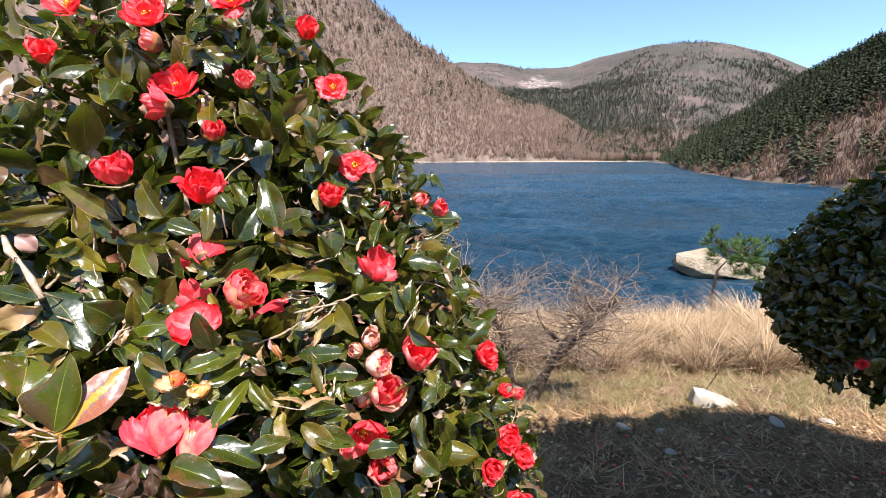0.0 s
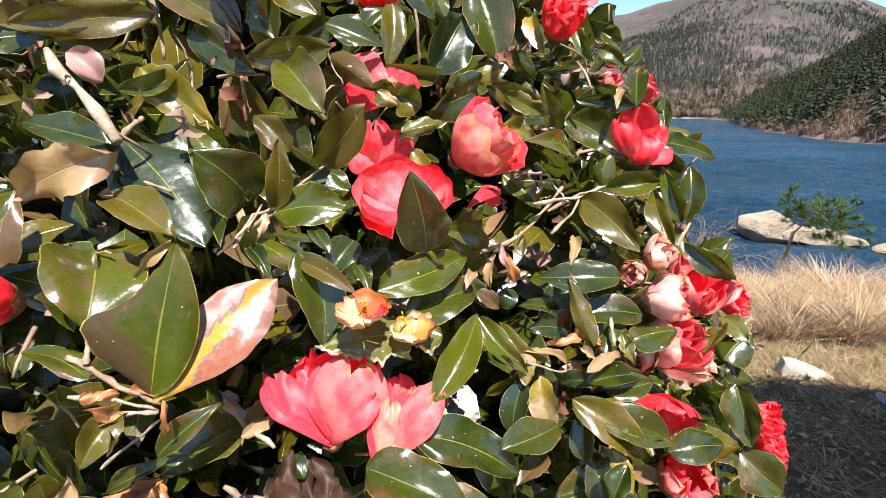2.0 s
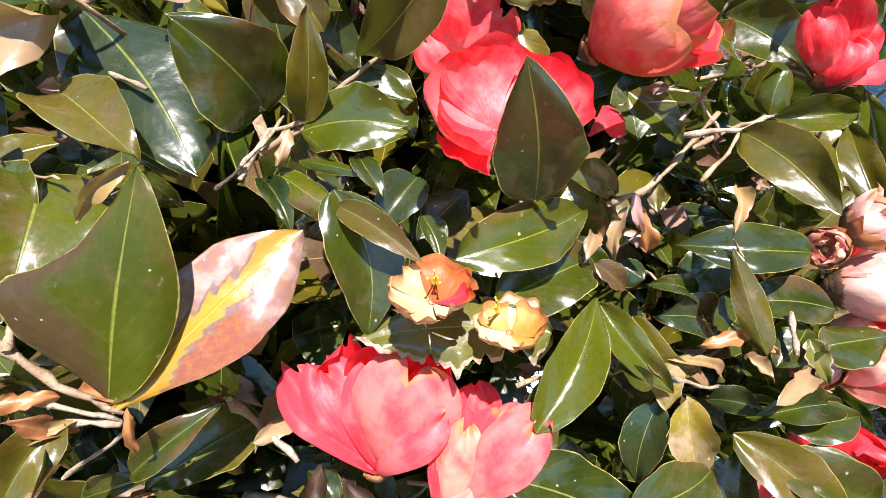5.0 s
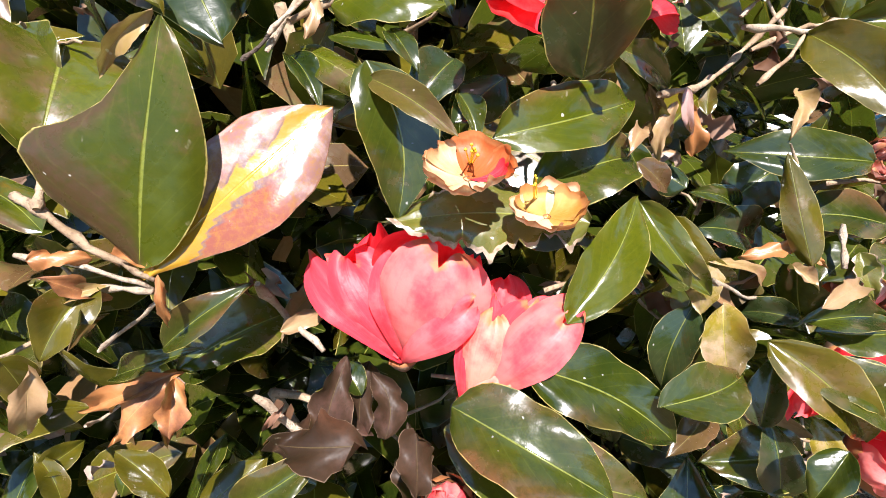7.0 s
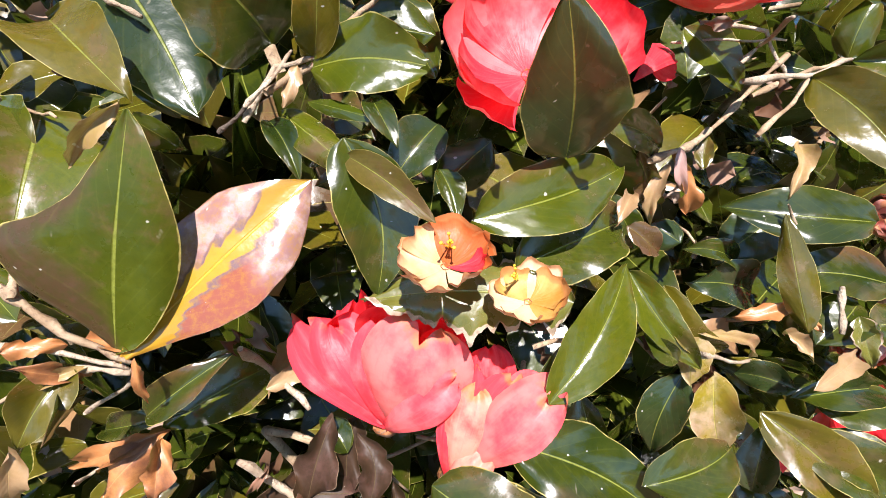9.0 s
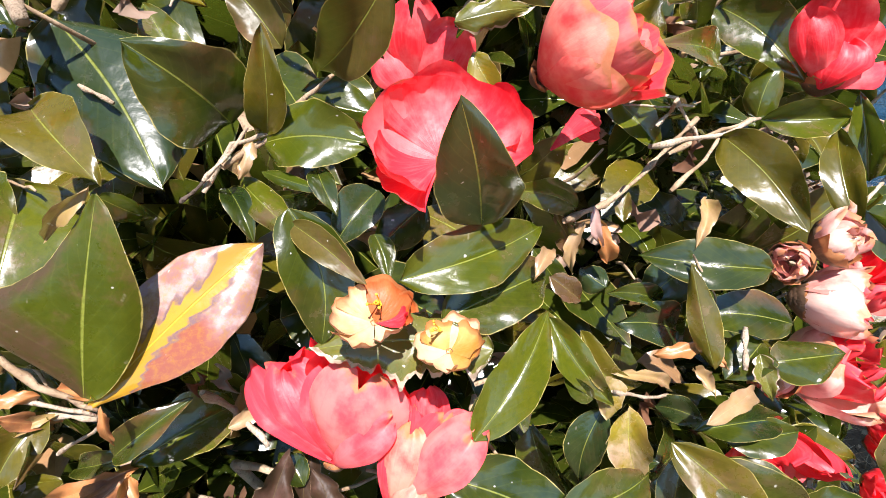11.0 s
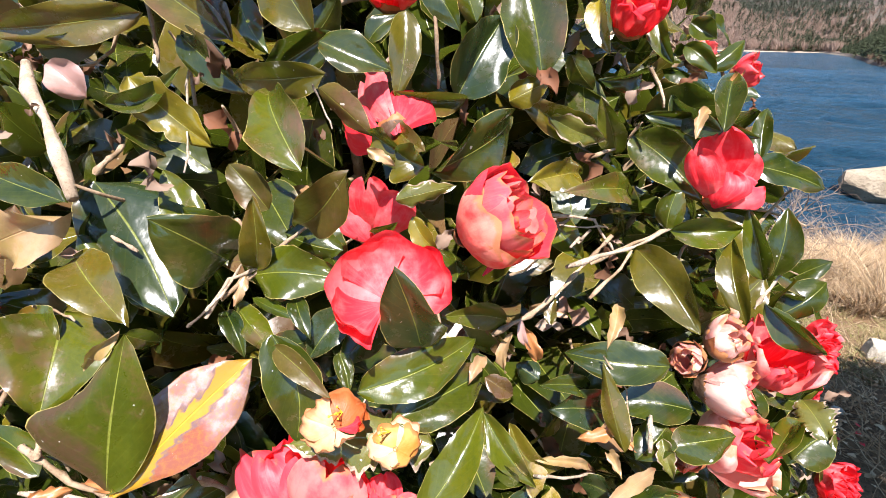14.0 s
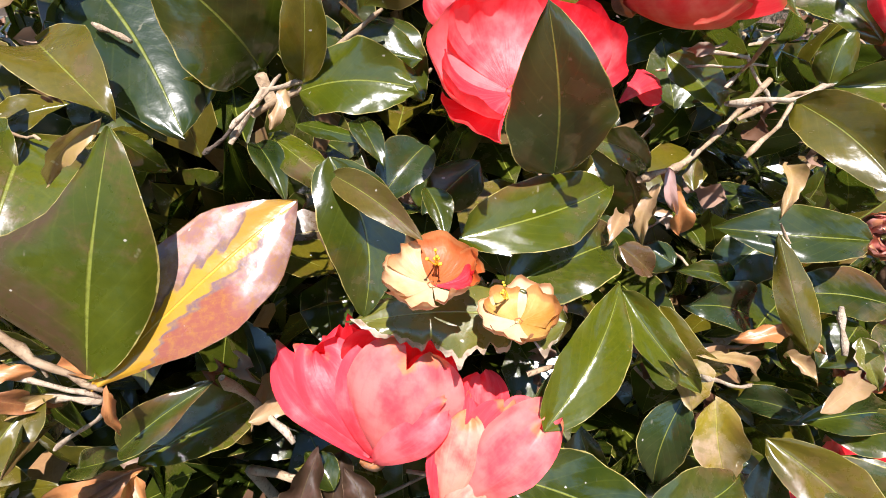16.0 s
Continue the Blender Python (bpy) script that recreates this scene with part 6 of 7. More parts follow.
bowl_petal(f, 0.0213, 0.0289, 231, 118, 'coral', lift=1.15, close=0.35, ruffle=0.07)
bowl_petal(f, 0.0213, 0.0358, 303, 118, 'rose', lift=1.15, close=0.1, ruffle=0.07)
bowl_petal(f, 0.0176, 0.0329, 50, 112, 'rose', lift=1.1, close=0.42, ruffle=0.07)
bowl_petal(f, 0.0176, 0.0351, 122, 112, 'pink', lift=1.1, close=0.42, ruffle=0.07)
bowl_petal(f, 0.0176, 0.0373, 194, 112, 'blush', lift=1.1, close=0.42, ruffle=0.07)
bowl_petal(f, 0.0176, 0.0329, 266, 112, 'coral', lift=1.1, close=0.42, ruffle=0.07)
bowl_petal(f, 0.0176, 0.0351, 338, 112, 'pink', lift=1.1, close=0.42, ruffle=0.07)
bowl_petal(f, 0.0125, 0.0339, 20, 105, 'blush', lift=1.05, close=0.45, ruffle=0.09)
bowl_petal(f, 0.0125, 0.0358, 92, 105, 'pink', lift=1.05, close=0.45, ruffle=0.09)
bowl_petal(f, 0.0125, 0.0339, 164, 105, 'rose', lift=1.05, close=0.45, ruffle=0.09)
bowl_petal(f, 0.0125, 0.0358, 236, 105, 'blush', lift=1.05, close=0.45, ruffle=0.09)
bowl_petal(f, 0.0125, 0.0339, 308, 105, 'pink', lift=1.05, close=0.45, ruffle=0.09)
bowl_petal(f, 0.0071, 0.0320, 40, 100, 'blush', lift=1.0, close=0.4, ruffle=0.12)
bowl_petal(f, 0.0071, 0.0339, 130, 100, 'pink', lift=1.0, close=0.4, ruffle=0.12)
bowl_petal(f, 0.0071, 0.0320, 220, 100, 'blush', lift=1.0, close=0.4, ruffle=0.12)
bowl_petal(f, 0.0071, 0.0339, 310, 100, 'pink', lift=1.0, close=0.4, ruffle=0.12)
f = calyx(-0.2654, 0.4807, 1.3464, 0.0208, 0.0034, -0.0594, 0.9982, "deep red bloom in the shade of leaves")
petal(f, -0.2663, 0.4830, 1.3469, -0.2637, 0.4709, 1.3833, 0.0204, 'red', 0.2, 0.1)
petal(f, -0.2643, 0.4744, 1.3495, -0.2777, 0.4729, 1.3657, 0.0157, 'rose', 0.25, 0.1)
petal(f, -0.2630, 0.4789, 1.3491, -0.2480, 0.4735, 1.3759, 0.0205, 'red', 0.2, 0.1)
f = calyx(-0.2591, 0.4995, 1.3993, 0.0202, -0.3717, 0.8443, 0.3859, "red bloom behind leaves")
petal(f, -0.2569, 0.4979, 1.4026, -0.2900, 0.5365, 1.4233, 0.0222, 'pink', 0.2, 0.1)
petal(f, -0.2566, 0.4969, 1.4014, -0.2551, 0.5268, 1.4167, 0.0272, 'red', 0.25, 0.15)
petal(f, -0.2577, 0.4957, 1.4002, -0.2676, 0.5257, 1.4178, 0.0243, 'rose', 0.2, 0.1)
petal(f, -0.2594, 0.4915, 1.3954, -0.2892, 0.5045, 1.4022, 0.0239, 'red', 0.2, 0.1)
f = calyx(-0.0741, 0.6013, 1.3438, 0.0265, 0.0952, 0.0741, 0.9927, "bright red bloom half open beside a glossy leaf")
petal(f, -0.0708, 0.6078, 1.3470, -0.0771, 0.6121, 1.3928, 0.0330, 'red', -0.25, -0.1)
petal(f, -0.0689, 0.6062, 1.3478, -0.0553, 0.6155, 1.3786, 0.0226, 'red', -0.25, -0.1)
petal(f, -0.0752, 0.5979, 1.3481, -0.0941, 0.5891, 1.3823, 0.0210, 'red', 0.2, 0.15)
petal(f, -0.0741, 0.5948, 1.3474, -0.0513, 0.6023, 1.3624, 0.0235, 'rose', 0.3, 0.25)
petal(f, -0.0768, 0.5929, 1.3466, -0.0728, 0.5952, 1.3707, 0.0298, 'red', 0.3, 0.25)
bloom(-0.1392, 0.6159, 1.4682, 0.034, 0.2, -0.5, 0.7, "cup", "red", "rose")
bloom(-0.1204, 0.7131, 1.5097, 0.027, 0.1, -0.9, 0.35, "open", "red")
bloom(-0.0757, 0.7056, 1.4429, 0.016, 0.3, -0.7, 0.5, "bud", "pink")

# twigs
twig(((-0.3463, 0.4327, 1.3129), (-0.3424, 0.4366, 1.3163), (-0.3366, 0.4389, 1.3222)), 0.0014, 'bark')
twig(((-0.3365, 0.4363, 1.3217), (-0.3299, 0.4406, 1.3286), (-0.3315, 0.4614, 1.3362)), 0.0014, 'pale_twig')
twig(((-0.3319, 0.4427, 1.3253), (-0.3256, 0.4613, 1.3309), (-0.3067, 0.4687, 1.3496), (-0.2949, 0.4714, 1.3584)), 0.0017, 'twig')
twig(((-0.2009, 0.4762, 1.3054), (-0.1841, 0.5011, 1.3042), (-0.1713, 0.5225, 1.3073), (-0.1522, 0.5520, 1.3193), (-0.1400, 0.5597, 1.3341)), 0.0022, 'twig')
twig(((-0.1511, 0.5522, 1.3163), (-0.1248, 0.5671, 1.3277), (-0.1013, 0.5930, 1.3294)), 0.0021, 'twig')
twig(((-0.1605, 0.5499, 1.3303), (-0.1540, 0.5550, 1.3376), (-0.1678, 0.4891, 1.3528)), 0.0018, 'pale_twig')
twig(((-0.1882, 0.5701, 1.3348), (-0.1672, 0.5548, 1.3391), (-0.1435, 0.5573, 1.3398)), 0.0012, 'pale_twig')
twig(((-0.2347, 0.4572, 1.3343), (-0.2286, 0.4497, 1.3291), (-0.2251, 0.4485, 1.3259)), 0.0005, 'pale_twig')
twig(((-0.3944, 0.3784, 1.2775), (-0.3852, 0.3771, 1.2751), (-0.3707, 0.3766, 1.2643), (-0.3543, 0.3812, 1.2527)), 0.0022, 'twig')
twig(((-0.3828, 0.3753, 1.2759), (-0.3853, 0.3803, 1.2802), (-0.3862, 0.3830, 1.2860)), 0.0025, 'twig')
twig(((-0.3879, 0.3676, 1.2636), (-0.3711, 0.3745, 1.2584), (-0.3563, 0.3816, 1.2485)), 0.0017, 'pale_twig')
twig(((-0.3755, 0.3778, 1.2480), (-0.3560, 0.3811, 1.2479)), 0.0018, 'pale_twig')
twig(((-0.4006, 0.3872, 1.2060), (-0.3767, 0.3855, 1.2260), (-0.3582, 0.3833, 1.2419)), 0.0015, 'pale_twig')
twig(((-0.4198, 0.4182, 1.3221), (-0.4185, 0.4258, 1.3157), (-0.3967, 0.4187, 1.3170)), 0.0013, 'twig')
twig(((-0.3416, 0.4132, 1.2332), (-0.3419, 0.4279, 1.2075), (-0.3196, 0.4194, 1.1986)), 0.0031, 'pale_twig')
twig(((-0.3137, 0.3973, 1.1679), (-0.3242, 0.3982, 1.1720), (-0.3351, 0.3910, 1.1958)), 0.0036, 'pale_twig')
twig(((-0.1134, 0.4930, 1.2566), (-0.1134, 0.4793, 1.2429)), 0.0017, 'pale_twig')
twig(((-0.1421, 0.4986, 1.2867), (-0.1267, 0.5002, 1.2655), (-0.1233, 0.4794, 1.2481)), 0.0009, 'twig')
twig(((-0.1729, 0.4454, 1.2476), (-0.1575, 0.4572, 1.2366), (-0.1396, 0.4757, 1.2236)), 0.0015, 'pale_twig')
twig(((-0.3912, 0.4450, 1.3516), (-0.3737, 0.4417, 1.3466)), 0.0013, 'pale_twig')
twig(((-0.4036, 0.3731, 1.1777), (-0.4094, 0.3826, 1.1688), (-0.3920, 0.3907, 1.1842)), 0.0014, 'pale_twig')
twig(((-0.4855, 0.5011, 1.4284), (-0.3935, 0.4338, 1.3746)), 0.0045, 'pale_twig')
twig(((-0.4141, 0.4641, 1.3765), (-0.4091, 0.4705, 1.3838), (-0.4222, 0.4933, 1.3855)), 0.0030, 'twig')
twig(((-0.3397, 0.4387, 1.3156), (-0.3321, 0.4508, 1.3323), (-0.3228, 0.4618, 1.3343)), 0.0020, 'pale_twig')
twig(((-0.4520, 0.5649, 1.4760), (-0.4414, 0.5542, 1.4527), (-0.4391, 0.5498, 1.4273)), 0.0029, 'twig')
twig(((-0.4160, 0.5484, 1.4228), (-0.4129, 0.5336, 1.3893), (-0.3650, 0.4722, 1.3792)), 0.0013, 'pale_twig')
twig(((-0.2527, 0.5445, 1.4735), (-0.2455, 0.5292, 1.4439), (-0.2458, 0.5351, 1.4190)), 0.0022, 'twig')
twig(((-0.1668, 0.5203, 1.3274), (-0.1290, 0.5625, 1.3248), (-0.1000, 0.5920, 1.3299)), 0.0024, 'pale_twig')
twig(((-0.1509, 0.5297, 1.3041), (-0.1325, 0.5542, 1.3144), (-0.1261, 0.5646, 1.3234)), 0.0020, 'twig')
twig(((-0.0394, 0.5851, 1.2818), (-0.0281, 0.5944, 1.2990), (-0.0180, 0.6008, 1.3164)), 0.0021, 'pale_twig')
twig(((-0.2919, 0.4806, 1.4239), (-0.2907, 0.4849, 1.4155), (-0.2823, 0.4776, 1.4047)), 0.0009, 'pale_twig')
twig(((-0.1797, 0.5556, 1.3455), (-0.1517, 0.5604, 1.3428), (-0.1370, 0.5567, 1.3226)), 0.0018, 'pale_twig')
twig(((-0.1581, 0.5939, 1.3736), (-0.1362, 0.6232, 1.3759), (-0.1240, 0.6247, 1.3941)), 0.0021, 'twig')
leaf(-0.3127, 0.3982, 1.1690, -0.3094, 0.4210, 1.1966, 0.0203, 'shaded_umber', g=-0.7)
leaf(-0.2848, 0.3999, 1.1772, -0.2966, 0.4168, 1.1953, 0.0163, 'shaded_umber', g=-0.7, lean=0.3)
leaf(-0.2469, 0.4559, 1.3362, -0.2376, 0.4611, 1.3392, 0.0035, 'rust', g=0.2, bend=0.3)

# withered shreds
leaf(-0.1919, 0.4860, 1.3020, -0.1931, 0.4836, 1.2763, 0.0075, 'tan', g=0.2, bend=0.3, lean=0.3)
leaf(-0.2041, 0.4733, 1.2929, -0.2096, 0.4577, 1.2868, 0.0082, 'tan', g=0.3, bend=0.3)
leaf(-0.1881, 0.4929, 1.3064, -0.1809, 0.4930, 1.2877, 0.0058, 'pinkish', g=0.2, bend=0.3, lean=0.4)
leaf(-0.1338, 0.4761, 1.2410, -0.1297, 0.4601, 1.2417, 0.0079, 'tan', g=0.3, bend=0.3)
leaf(-0.3395, 0.4190, 1.2051, -0.3301, 0.4454, 1.1994, 0.0103, 'tan', g=0.2, bend=0.3)
leaf(-0.3773, 0.3643, 1.2594, -0.3783, 0.3809, 1.2394, 0.0072, 'rust', g=0.1, bend=0.3)
leaf(-0.3790, 0.3672, 1.2475, -0.3700, 0.3792, 1.2487, 0.0054, 'tan', g=0.1, bend=0.3)
leaf(-0.1732, 0.4510, 1.2521, -0.1421, 0.4743, 1.2274, 0.0066, 'tan', g=0.2, bend=0.3)
leaf(-0.1345, 0.5288, 1.3025, -0.1401, 0.5042, 1.2868, 0.0099, 'tan', g=0.2, bend=0.3)
leaf(-0.0898, 0.6054, 1.4065, -0.0990, 0.5852, 1.3906, 0.0084, 'tan', g=0.2)
leaf(-0.0766, 0.6307, 1.4123, -0.0641, 0.6437, 1.4259, 0.0083, 'rust', g=0.2)
leaf(-0.3266, 0.4562, 1.3324, -0.3286, 0.4461, 1.3195, 0.0070, 'tan', g=0.3)
leaf(-0.2589, 0.4618, 1.4001, -0.2475, 0.4657, 1.3922, 0.0060, 'tan', g=0.3)

# leaves round about
leaf(0.0130, 0.5730, 1.2240, 0.0020, 0.5420, 1.1870, 0.0271, 'green')
leaf(-0.1240, 0.4600, 1.2230, -0.0910, 0.4660, 1.2260, 0.0212, 'green')
leaf(-0.1240, 0.4540, 1.2090, -0.0890, 0.4450, 1.2000, 0.0248, 'green')
leaf(-0.2570, 0.3920, 1.2130, -0.2010, 0.3800, 1.2000, 0.0354, 'green')
leaf(-0.2820, 0.3720, 1.2090, -0.3110, 0.3690, 1.2030, 0.0212, 'shaded_umber')
leaf(-0.2650, 0.3760, 1.2160, -0.2620, 0.3670, 1.1960, 0.0142, 'shaded_umber')
leaf(-0.3250, 0.3590, 1.1770, -0.2970, 0.3760, 1.1960, 0.0189, 'green')
leaf(-0.1140, 0.4280, 1.1940, -0.1240, 0.4170, 1.1750, 0.0177, 'green')
leaf(-0.3460, 0.3540, 1.1830, -0.3680, 0.3580, 1.1940, 0.0142, 'olive')
leaf(-0.0750, 0.4680, 1.1730, -0.0360, 0.4760, 1.1740, 0.0271, 'green')
leaf(-0.0160, 0.4900, 1.1580, 0.0100, 0.4790, 1.1370, 0.0378, 'green')
leaf(-0.1060, 0.4570, 1.1580, -0.1500, 0.4460, 1.1510, 0.0342, 'green')
leaf(-0.0120, 0.5170, 1.1960, -0.0050, 0.4970, 1.1580, 0.0295, 'green')
leaf(-0.0140, 0.5350, 1.2050, 0.0100, 0.5480, 1.2230, 0.0307, 'green')

# further blooms
bloom(-0.093, 0.513, 1.284, 0.020, -0.5, -0.8, 0.4, "bud", "dusky")
bloom(-0.074, 0.518, 1.296, 0.024, 0.5, -0.5, 0.7, "bud", "dusky")
bloom(-0.068, 0.512, 1.267, 0.032, 0.9, -0.3, 0.25, "half", "dusky", "pink")
bloom(-0.018, 0.570, 1.250, 0.042, 0.1, -0.35, 0.8, "cup", "pink", "red")
bloom(-0.057, 0.504, 1.234, 0.042, 0.45, -0.4, 0.6, "half", "dusky", "rose")
bloom(-0.085, 0.500, 1.228, 0.026, -0.6, -0.6, -0.1, "bud", "dusky")
bloom(-0.351, 0.495, 1.510, 0.036, -0.1, -0.4, 0.9, "cup", "rose", "red")
bloom(-0.277, 0.540, 1.486, 0.042, 0.2, -0.5, 0.8, "cup", "red")
bloom(-0.351, 0.645, 1.625, 0.038, 0.1, -0.7, 0.7, "wide", "red")
bloom(-0.345, 0.585, 1.590, 0.034, -0.9, -0.4, 0.2, "cup", "rose")
bloom(-0.533, 0.647, 1.667, 0.034, 0.4, -0.5, 0.7, "cup", "rose", "red")
bloom(-0.380, 0.640, 1.715, 0.036, 0.1, -0.7, 0.7, "wide", "red", "rose")
bloom(-0.290, 0.700, 1.750, 0.033, 0.0, -0.8, 0.6, "open", "red")
bloom(-0.500, 0.660, 1.735, 0.033, 0.0, -0.8, 0.6, "wide", "red")
bloom(-0.365, 0.620, 1.672, 0.028, -0.5, -0.6, 0.4, "bud", "pink")
bloom(-0.277, 0.582, 1.555, 0.028, 0.3, -0.6, 0.6, "bud", "rose")
bloom(-0.270, 0.680, 1.630, 0.026, 0.3, -0.6, 0.6, "cup", "pink")
bloom(-0.167, 0.790, 1.639, 0.029, 0.12, -0.9, 0.35, "open", "red")
bloom(-0.220, 0.840, 1.740, 0.034, 0.3, -0.6, 0.6, "cup", "red")
bloom(-0.029, 0.900, 1.439, 0.034, 0.5, -0.5, 0.6, "bud", "pink")
bloom(0.010, 0.860, 1.425, 0.034, 0.7, -0.5, 0.5, "cup", "rose")
bloom(-0.081, 0.475, 1.195, 0.036, 0.2, -0.7, -0.2, "wide", "red")
bloom(-0.056, 0.462, 1.157, 0.038, 0.1, -0.7, 0.6, "bud", "pink", "rose")
bloom(0.086, 0.715, 1.188, 0.034, 0.6, -0.6, 0.4, "double", "red")
bloom(0.130, 0.795, 1.080, 0.028, 0.7, -0.5, 0.3, "cup", "red")
bloom(0.160, 0.820, 1.060, 0.026, 0.7, -0.5, 0.3, "bud", "rose")
bloom(0.119, 0.668, 1.061, 0.034, 0.4, -0.7, 0.4, "double", "red")
bloom(0.089, 0.607, 1.048, 0.030, 0.3, -0.8, 0.4, "double", "red")
bloom(0.149, 0.696, 1.009, 0.030, 0.6, -0.6, 0.4, "double", "red")
bloom(0.130, 0.620, 0.975, 0.042, 0.4, -0.7, 0.6, "cup", "red")
bloom(-0.500, 0.410, 1.390, 0.036, -0.2, -0.8, 0.4, "cup", "red")
bloom(-0.455, 0.385, 1.305, 0.036, -0.3, -0.8, 0.4, "cup", "red")
bloom(-0.255, 0.380, 1.170, 0.022, 0.0, -0.6, 0.7, "bud", "pink")

twig(((-0.265, 0.770, 1.660), (-0.258, 0.763, 1.600)), 0.0045, "pale_twig")

# stems inside the bush
def stems(bush, n, seed, lift):
    rs = np.random.RandomState(seed)
    for k in range(n):
        rods = []
        a, z = rs.rand() * 6.2832, rs.uniform(bush.low + 0.3, bush.high - 0.1)
        r = float(bush.radius(np.array(z))) - 0.10
        end = Vector((bush.c.x + r * math.cos(a), bush.c.y + r * math.sin(a), z))
        foot = Vector((bush.c.x + 0.06 * rs.randn(), bush.c.y + 0.06 * rs.randn(), lift))
        knee = Vector((bush.c.x + 0.25 * r * math.cos(a), bush.c.y + 0.25 * r * math.sin(a), lift + (z - lift) * 0.45))
        pts = bent(foot, knee, 4, 0.05, k) + bent(knee, end, 5, 0.08, k + 99)[1:]
        rods.append(tube(pts, [0.014 * (1 - 0.085 * i) for i in range(len(pts))], 6))
        for j in range(5):
            q = pts[rs.randint(5, len(pts))]
            w = (end - Vector((bush.c.x, bush.c.y, z))).normalized() + Vector(rs.randn(3)) * 0.8
            grow(rods, q, w, rs.uniform(0.06, 0.10), 0.0028, 1, rs, 0.8)
        bush.put("stem", tube_mesh("stem", rods, M["twig"]), Matrix())


stems(main, 34, 3, main.ob.location.z - 0.02)


def snags(bush, n, seed):
    """Short dead twigs that poke out between the leaves."""
    rs = np.random.RandomState(seed)
    p, nrm = bush.skin(n, (0.0, 0.06), rs)
    rods = []
    for q, d in zip(p, nrm):
        w = Vector(d) + Vector(rs.randn(3)) * 0.9
        ln = rs.uniform(0.015, 0.055)
        pts = bent(Vector(q) - w.normalized() * ln, Vector(q) + w.normalized() * 0.008, 3, 0.12, rs.randint(9999))
        rods.append(tube(pts, [0.0015, 0.0012, 0.0010, 0.0008], 5))
    ob = bush.put("dead_twig", tube_mesh("dead_twig", rods, M["twig"]), Matrix(), "short dead twigs")
    ob["kind"] = "stuff"


snags(main, 700, 6)


def crumbs(bush, n, seed):
    """Curled shreds of withered leaves and petals caught between the leaves."""
    rs = np.random.RandomState(seed)
    p, nrm = bush.skin(n, (0.004, 0.07), rs)
    f = frames_from(p, rs.randn(n, 3)[:len(p)], nrm + rs.randn(n, 3)[:len(p)] * 0.8)
    ln = rs.uniform(0.008, 0.026, len(p))
    sc = np.stack([ln * rs.uniform(0.4, 1.1, len(p)), ln, ln], 1)
    me = scatter("withered_litter", leaf_grid(1.0, 0.6, 0.7, 0.3, 4, 7, 0.4, 5, 0.5), f, sc, M["crumb"])
    bush.put("withered_litter", me, Matrix(), "curled brown and beige shreds of dead leaves")["kind"] = "stuff"


crumbs(main, 1900, 61)

# ---- the mass of leaves ----
MIX = [("green", 0.70), ("olive", 0.22), ("brown", 0.05), ("dry", 0.03)]
clothe(main, 7, ((1900, (0.008, 0.045)), (1700, (0.03, 0.08)), (4000, (0.08, 0.16)), (9000, (0.16, 0.36))), MIX, 190, lambda p: (p[:, 1] < 0.8) & (p[:, 2] > 0.95) & (p[:, 2] < 1.8) & (p[:, 0] > -0.75))
side = Bush((2.45, 1.98), lambda z: np.clip(0.80 * (1 - np.clip((z - 0.68) / 1.02, 0, 1) ** 2.3) * np.clip(0.28 + z, 0, 1), 0.02, None), 0.46, 1.66, "dense dark camellia bush standing in the shade")
stems(side, 22, 8, side.ob.location.z - 0.02)
clothe(side, 9, ((4600, (-0.03, 0.04)), (4200, (0.04, 0.12)), (3500, (0.12, 0.3))), [("green", 0.9), ("olive", 0.1)], 200, lambda p: (p[:, 0] < 2.1) & (p[:, 1] < 2.3) & (p[:, 2] > 0.4), -2.4)


for fx, fy, fz in ((1.60, 1.62, 0.74), (1.72, 1.45, 0.60), (1.80, 1.62, 1.12)):
    bloom(fx, fy, fz, 0.036, -0.6, -0.7, 0.3, "cup", "red", owner=side)


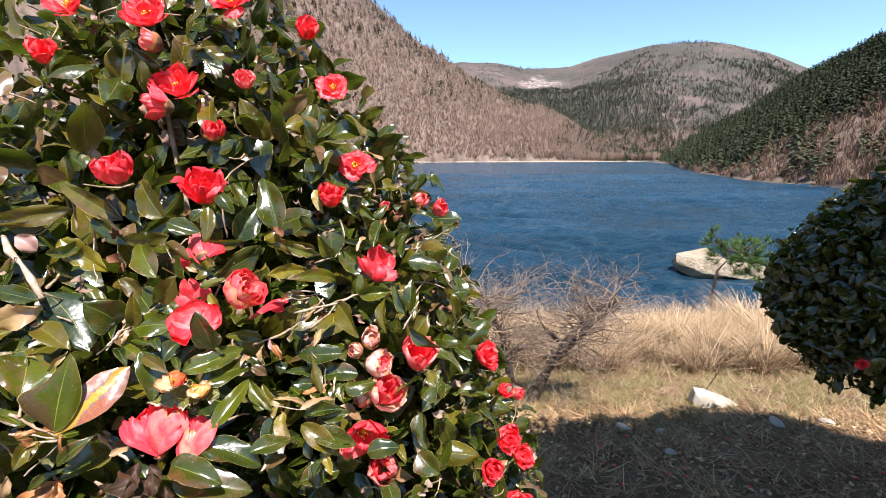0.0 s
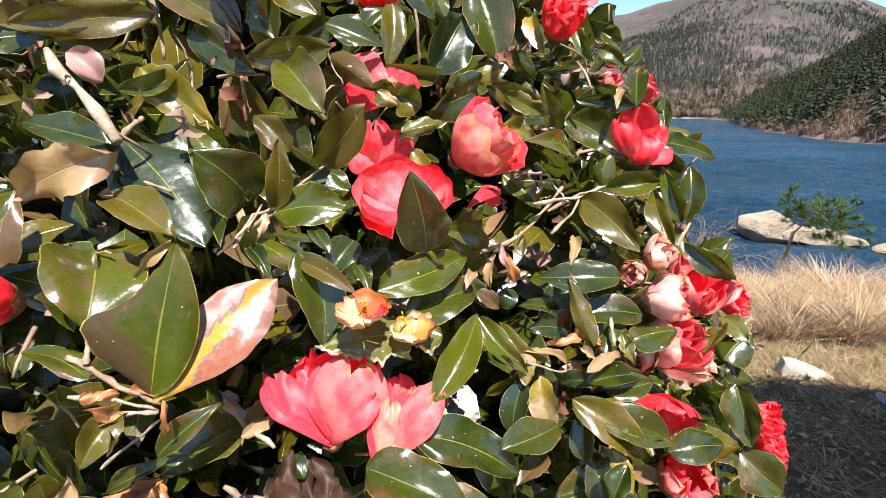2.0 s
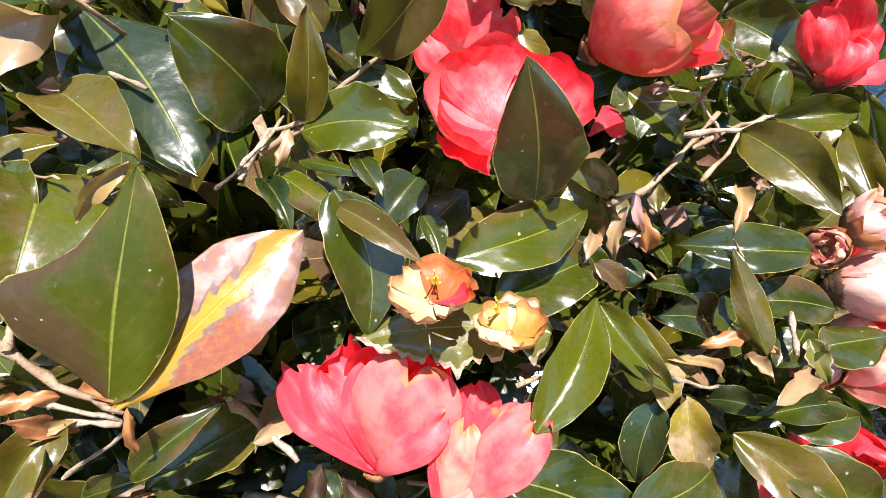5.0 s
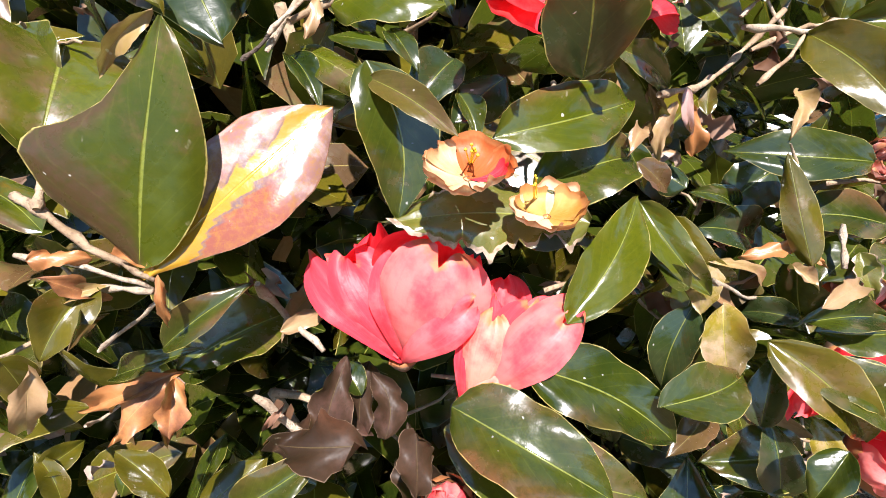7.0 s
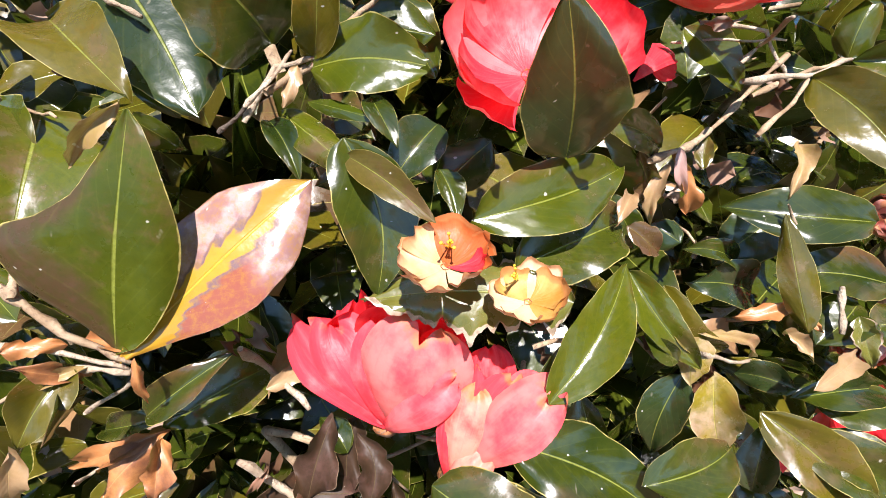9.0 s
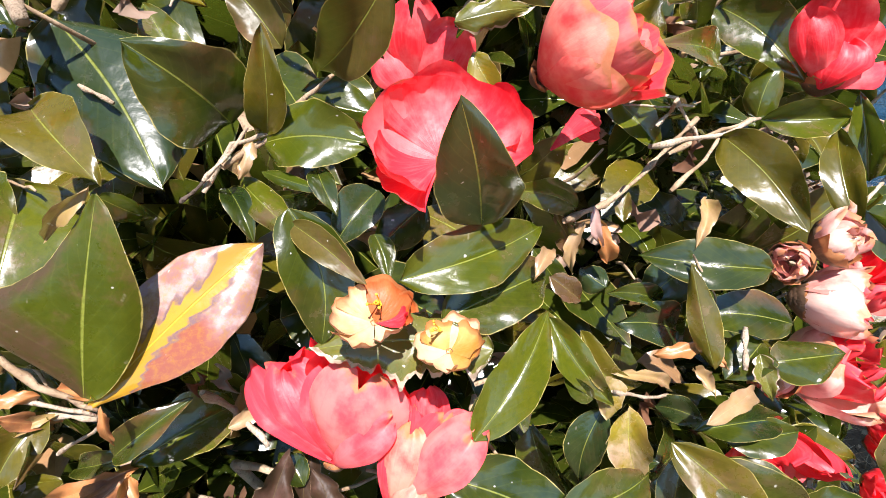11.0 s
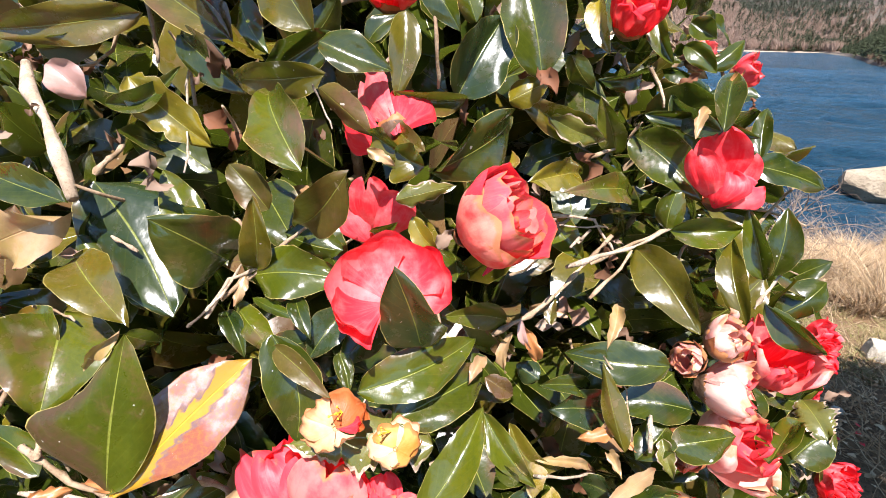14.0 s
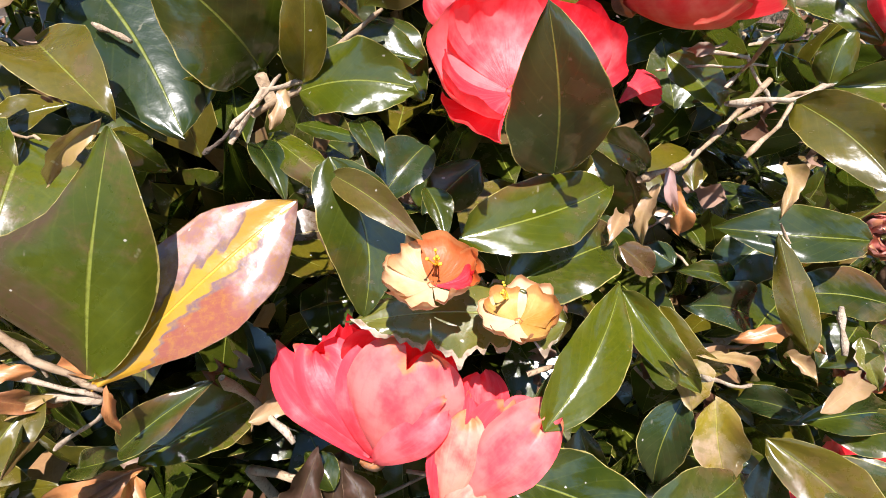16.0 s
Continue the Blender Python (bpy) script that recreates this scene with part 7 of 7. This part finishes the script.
# ---- the tree that shades the path ----
def shade_tree():
    thing = new("evergreen_tree")
    x, y = 2.9, -1.2
    thing.location = (x, y, height(x, y))
    tagged(thing, "tall evergreen tree with a dense round crown", "tree")
    rs = np.random.RandomState(17)
    base = thing.location.z
    mid = Vector((2.5 - x, -0.15 - y, 3.2 - base))
    trunk = bent((0, 0, -0.05), mid - Vector((0, 0, 0.7)), 7, 0.06, 4)
    part("trunk", tube_mesh("trunk", [tube(trunk, [0.12 - 0.008 * i for i in range(8)], 10, 0.2)], M["bark"]), thing, "dark tapering trunk")
    rods = []
    for k in range(26):
        d = Vector(rs.randn(3)).normalized()
        end = mid + Vector((d.x * 1.35, d.y * 1.25, d.z * 0.7))
        pts = bent(trunk[-1 - (k % 3)], end, 5, 0.1, k)
        rods.append(tube(pts, [0.045 - 0.007 * i for i in range(6)], 6))
    part("limbs", tube_mesh("limbs", rods, M["bark"]), thing)
    n = 17000
    d = rs.randn(n, 3)
    d /= np.linalg.norm(d, axis=1, keepdims=True)
    lump = 1 + 0.10 * np.sin(d[:, 0] * 7 + 2) * np.sin(d[:, 1] * 6) + 0.07 * np.sin(d[:, 2] * 11)
    p = np.array(mid) + d * np.array((1.75, 1.42, 0.8)) * (rs.uniform(0.55, 1.0, n) ** 0.5 * lump)[:, None]
    f = frames_from(p, rs.randn(n, 3) + d, d + (0, 0, 0.8) + rs.randn(n, 3) * 0.5)
    ln = rs.uniform(0.10, 0.17, n)
    crown = part("crown", scatter("crown", leaf_grid(1.0, 0.5, 0.25, 0.12, 2, 4), f, np.repeat(ln[:, None], 3, 1), M["green_cluster"]), thing, "dense dark green leaves")
    crown["kind"] = "stuff"


shade_tree()

# a bare seedling beside the white stone
seedling = new("bare_seedling")
seedling.location = (2.16, 3.72, height(2.16, 3.72))
tagged(seedling, "thin leafless seedling beside a white stone", "seedling")
part("stem", tube_mesh("stem", [tube(bent((0, 0, -0.03), (0.22, 0.02, 0.34), 6, 0.08, 3), [0.0075, 0.0068, 0.006, 0.0052, 0.0045, 0.0036, 0.0024], 6), tube(bent((0.07, 0.01, 0.12), (0.02, 0.0, 0.2), 4, 0.1, 4), [0.0025, 0.0022, 0.002, 0.0017, 0.0013], 5)], M["bark"]), seedling)

# fallen petals on the soil
for i in range(26):
    rs = random.Random(i + 50)
    fx, fy = rs.uniform(0.9, 2.7), rs.uniform(1.7, 3.1)
    v, f, uv = petal_grid(0.03, 0.7, 70, 100, 0.0, i, 4, 4)
    ob = new("fallen_petal", mesh_of("fallen_petal", v, f, M["red"], uv))
    ob.matrix_basis = pose(fx, fy, height(fx, fy) + 0.012, rs.uniform(-15, 15), rs.uniform(-15, 15), rs.uniform(0, 360))
    tagged(ob, "red camellia petal fallen on straw litter", "petal", group="fallen petals")
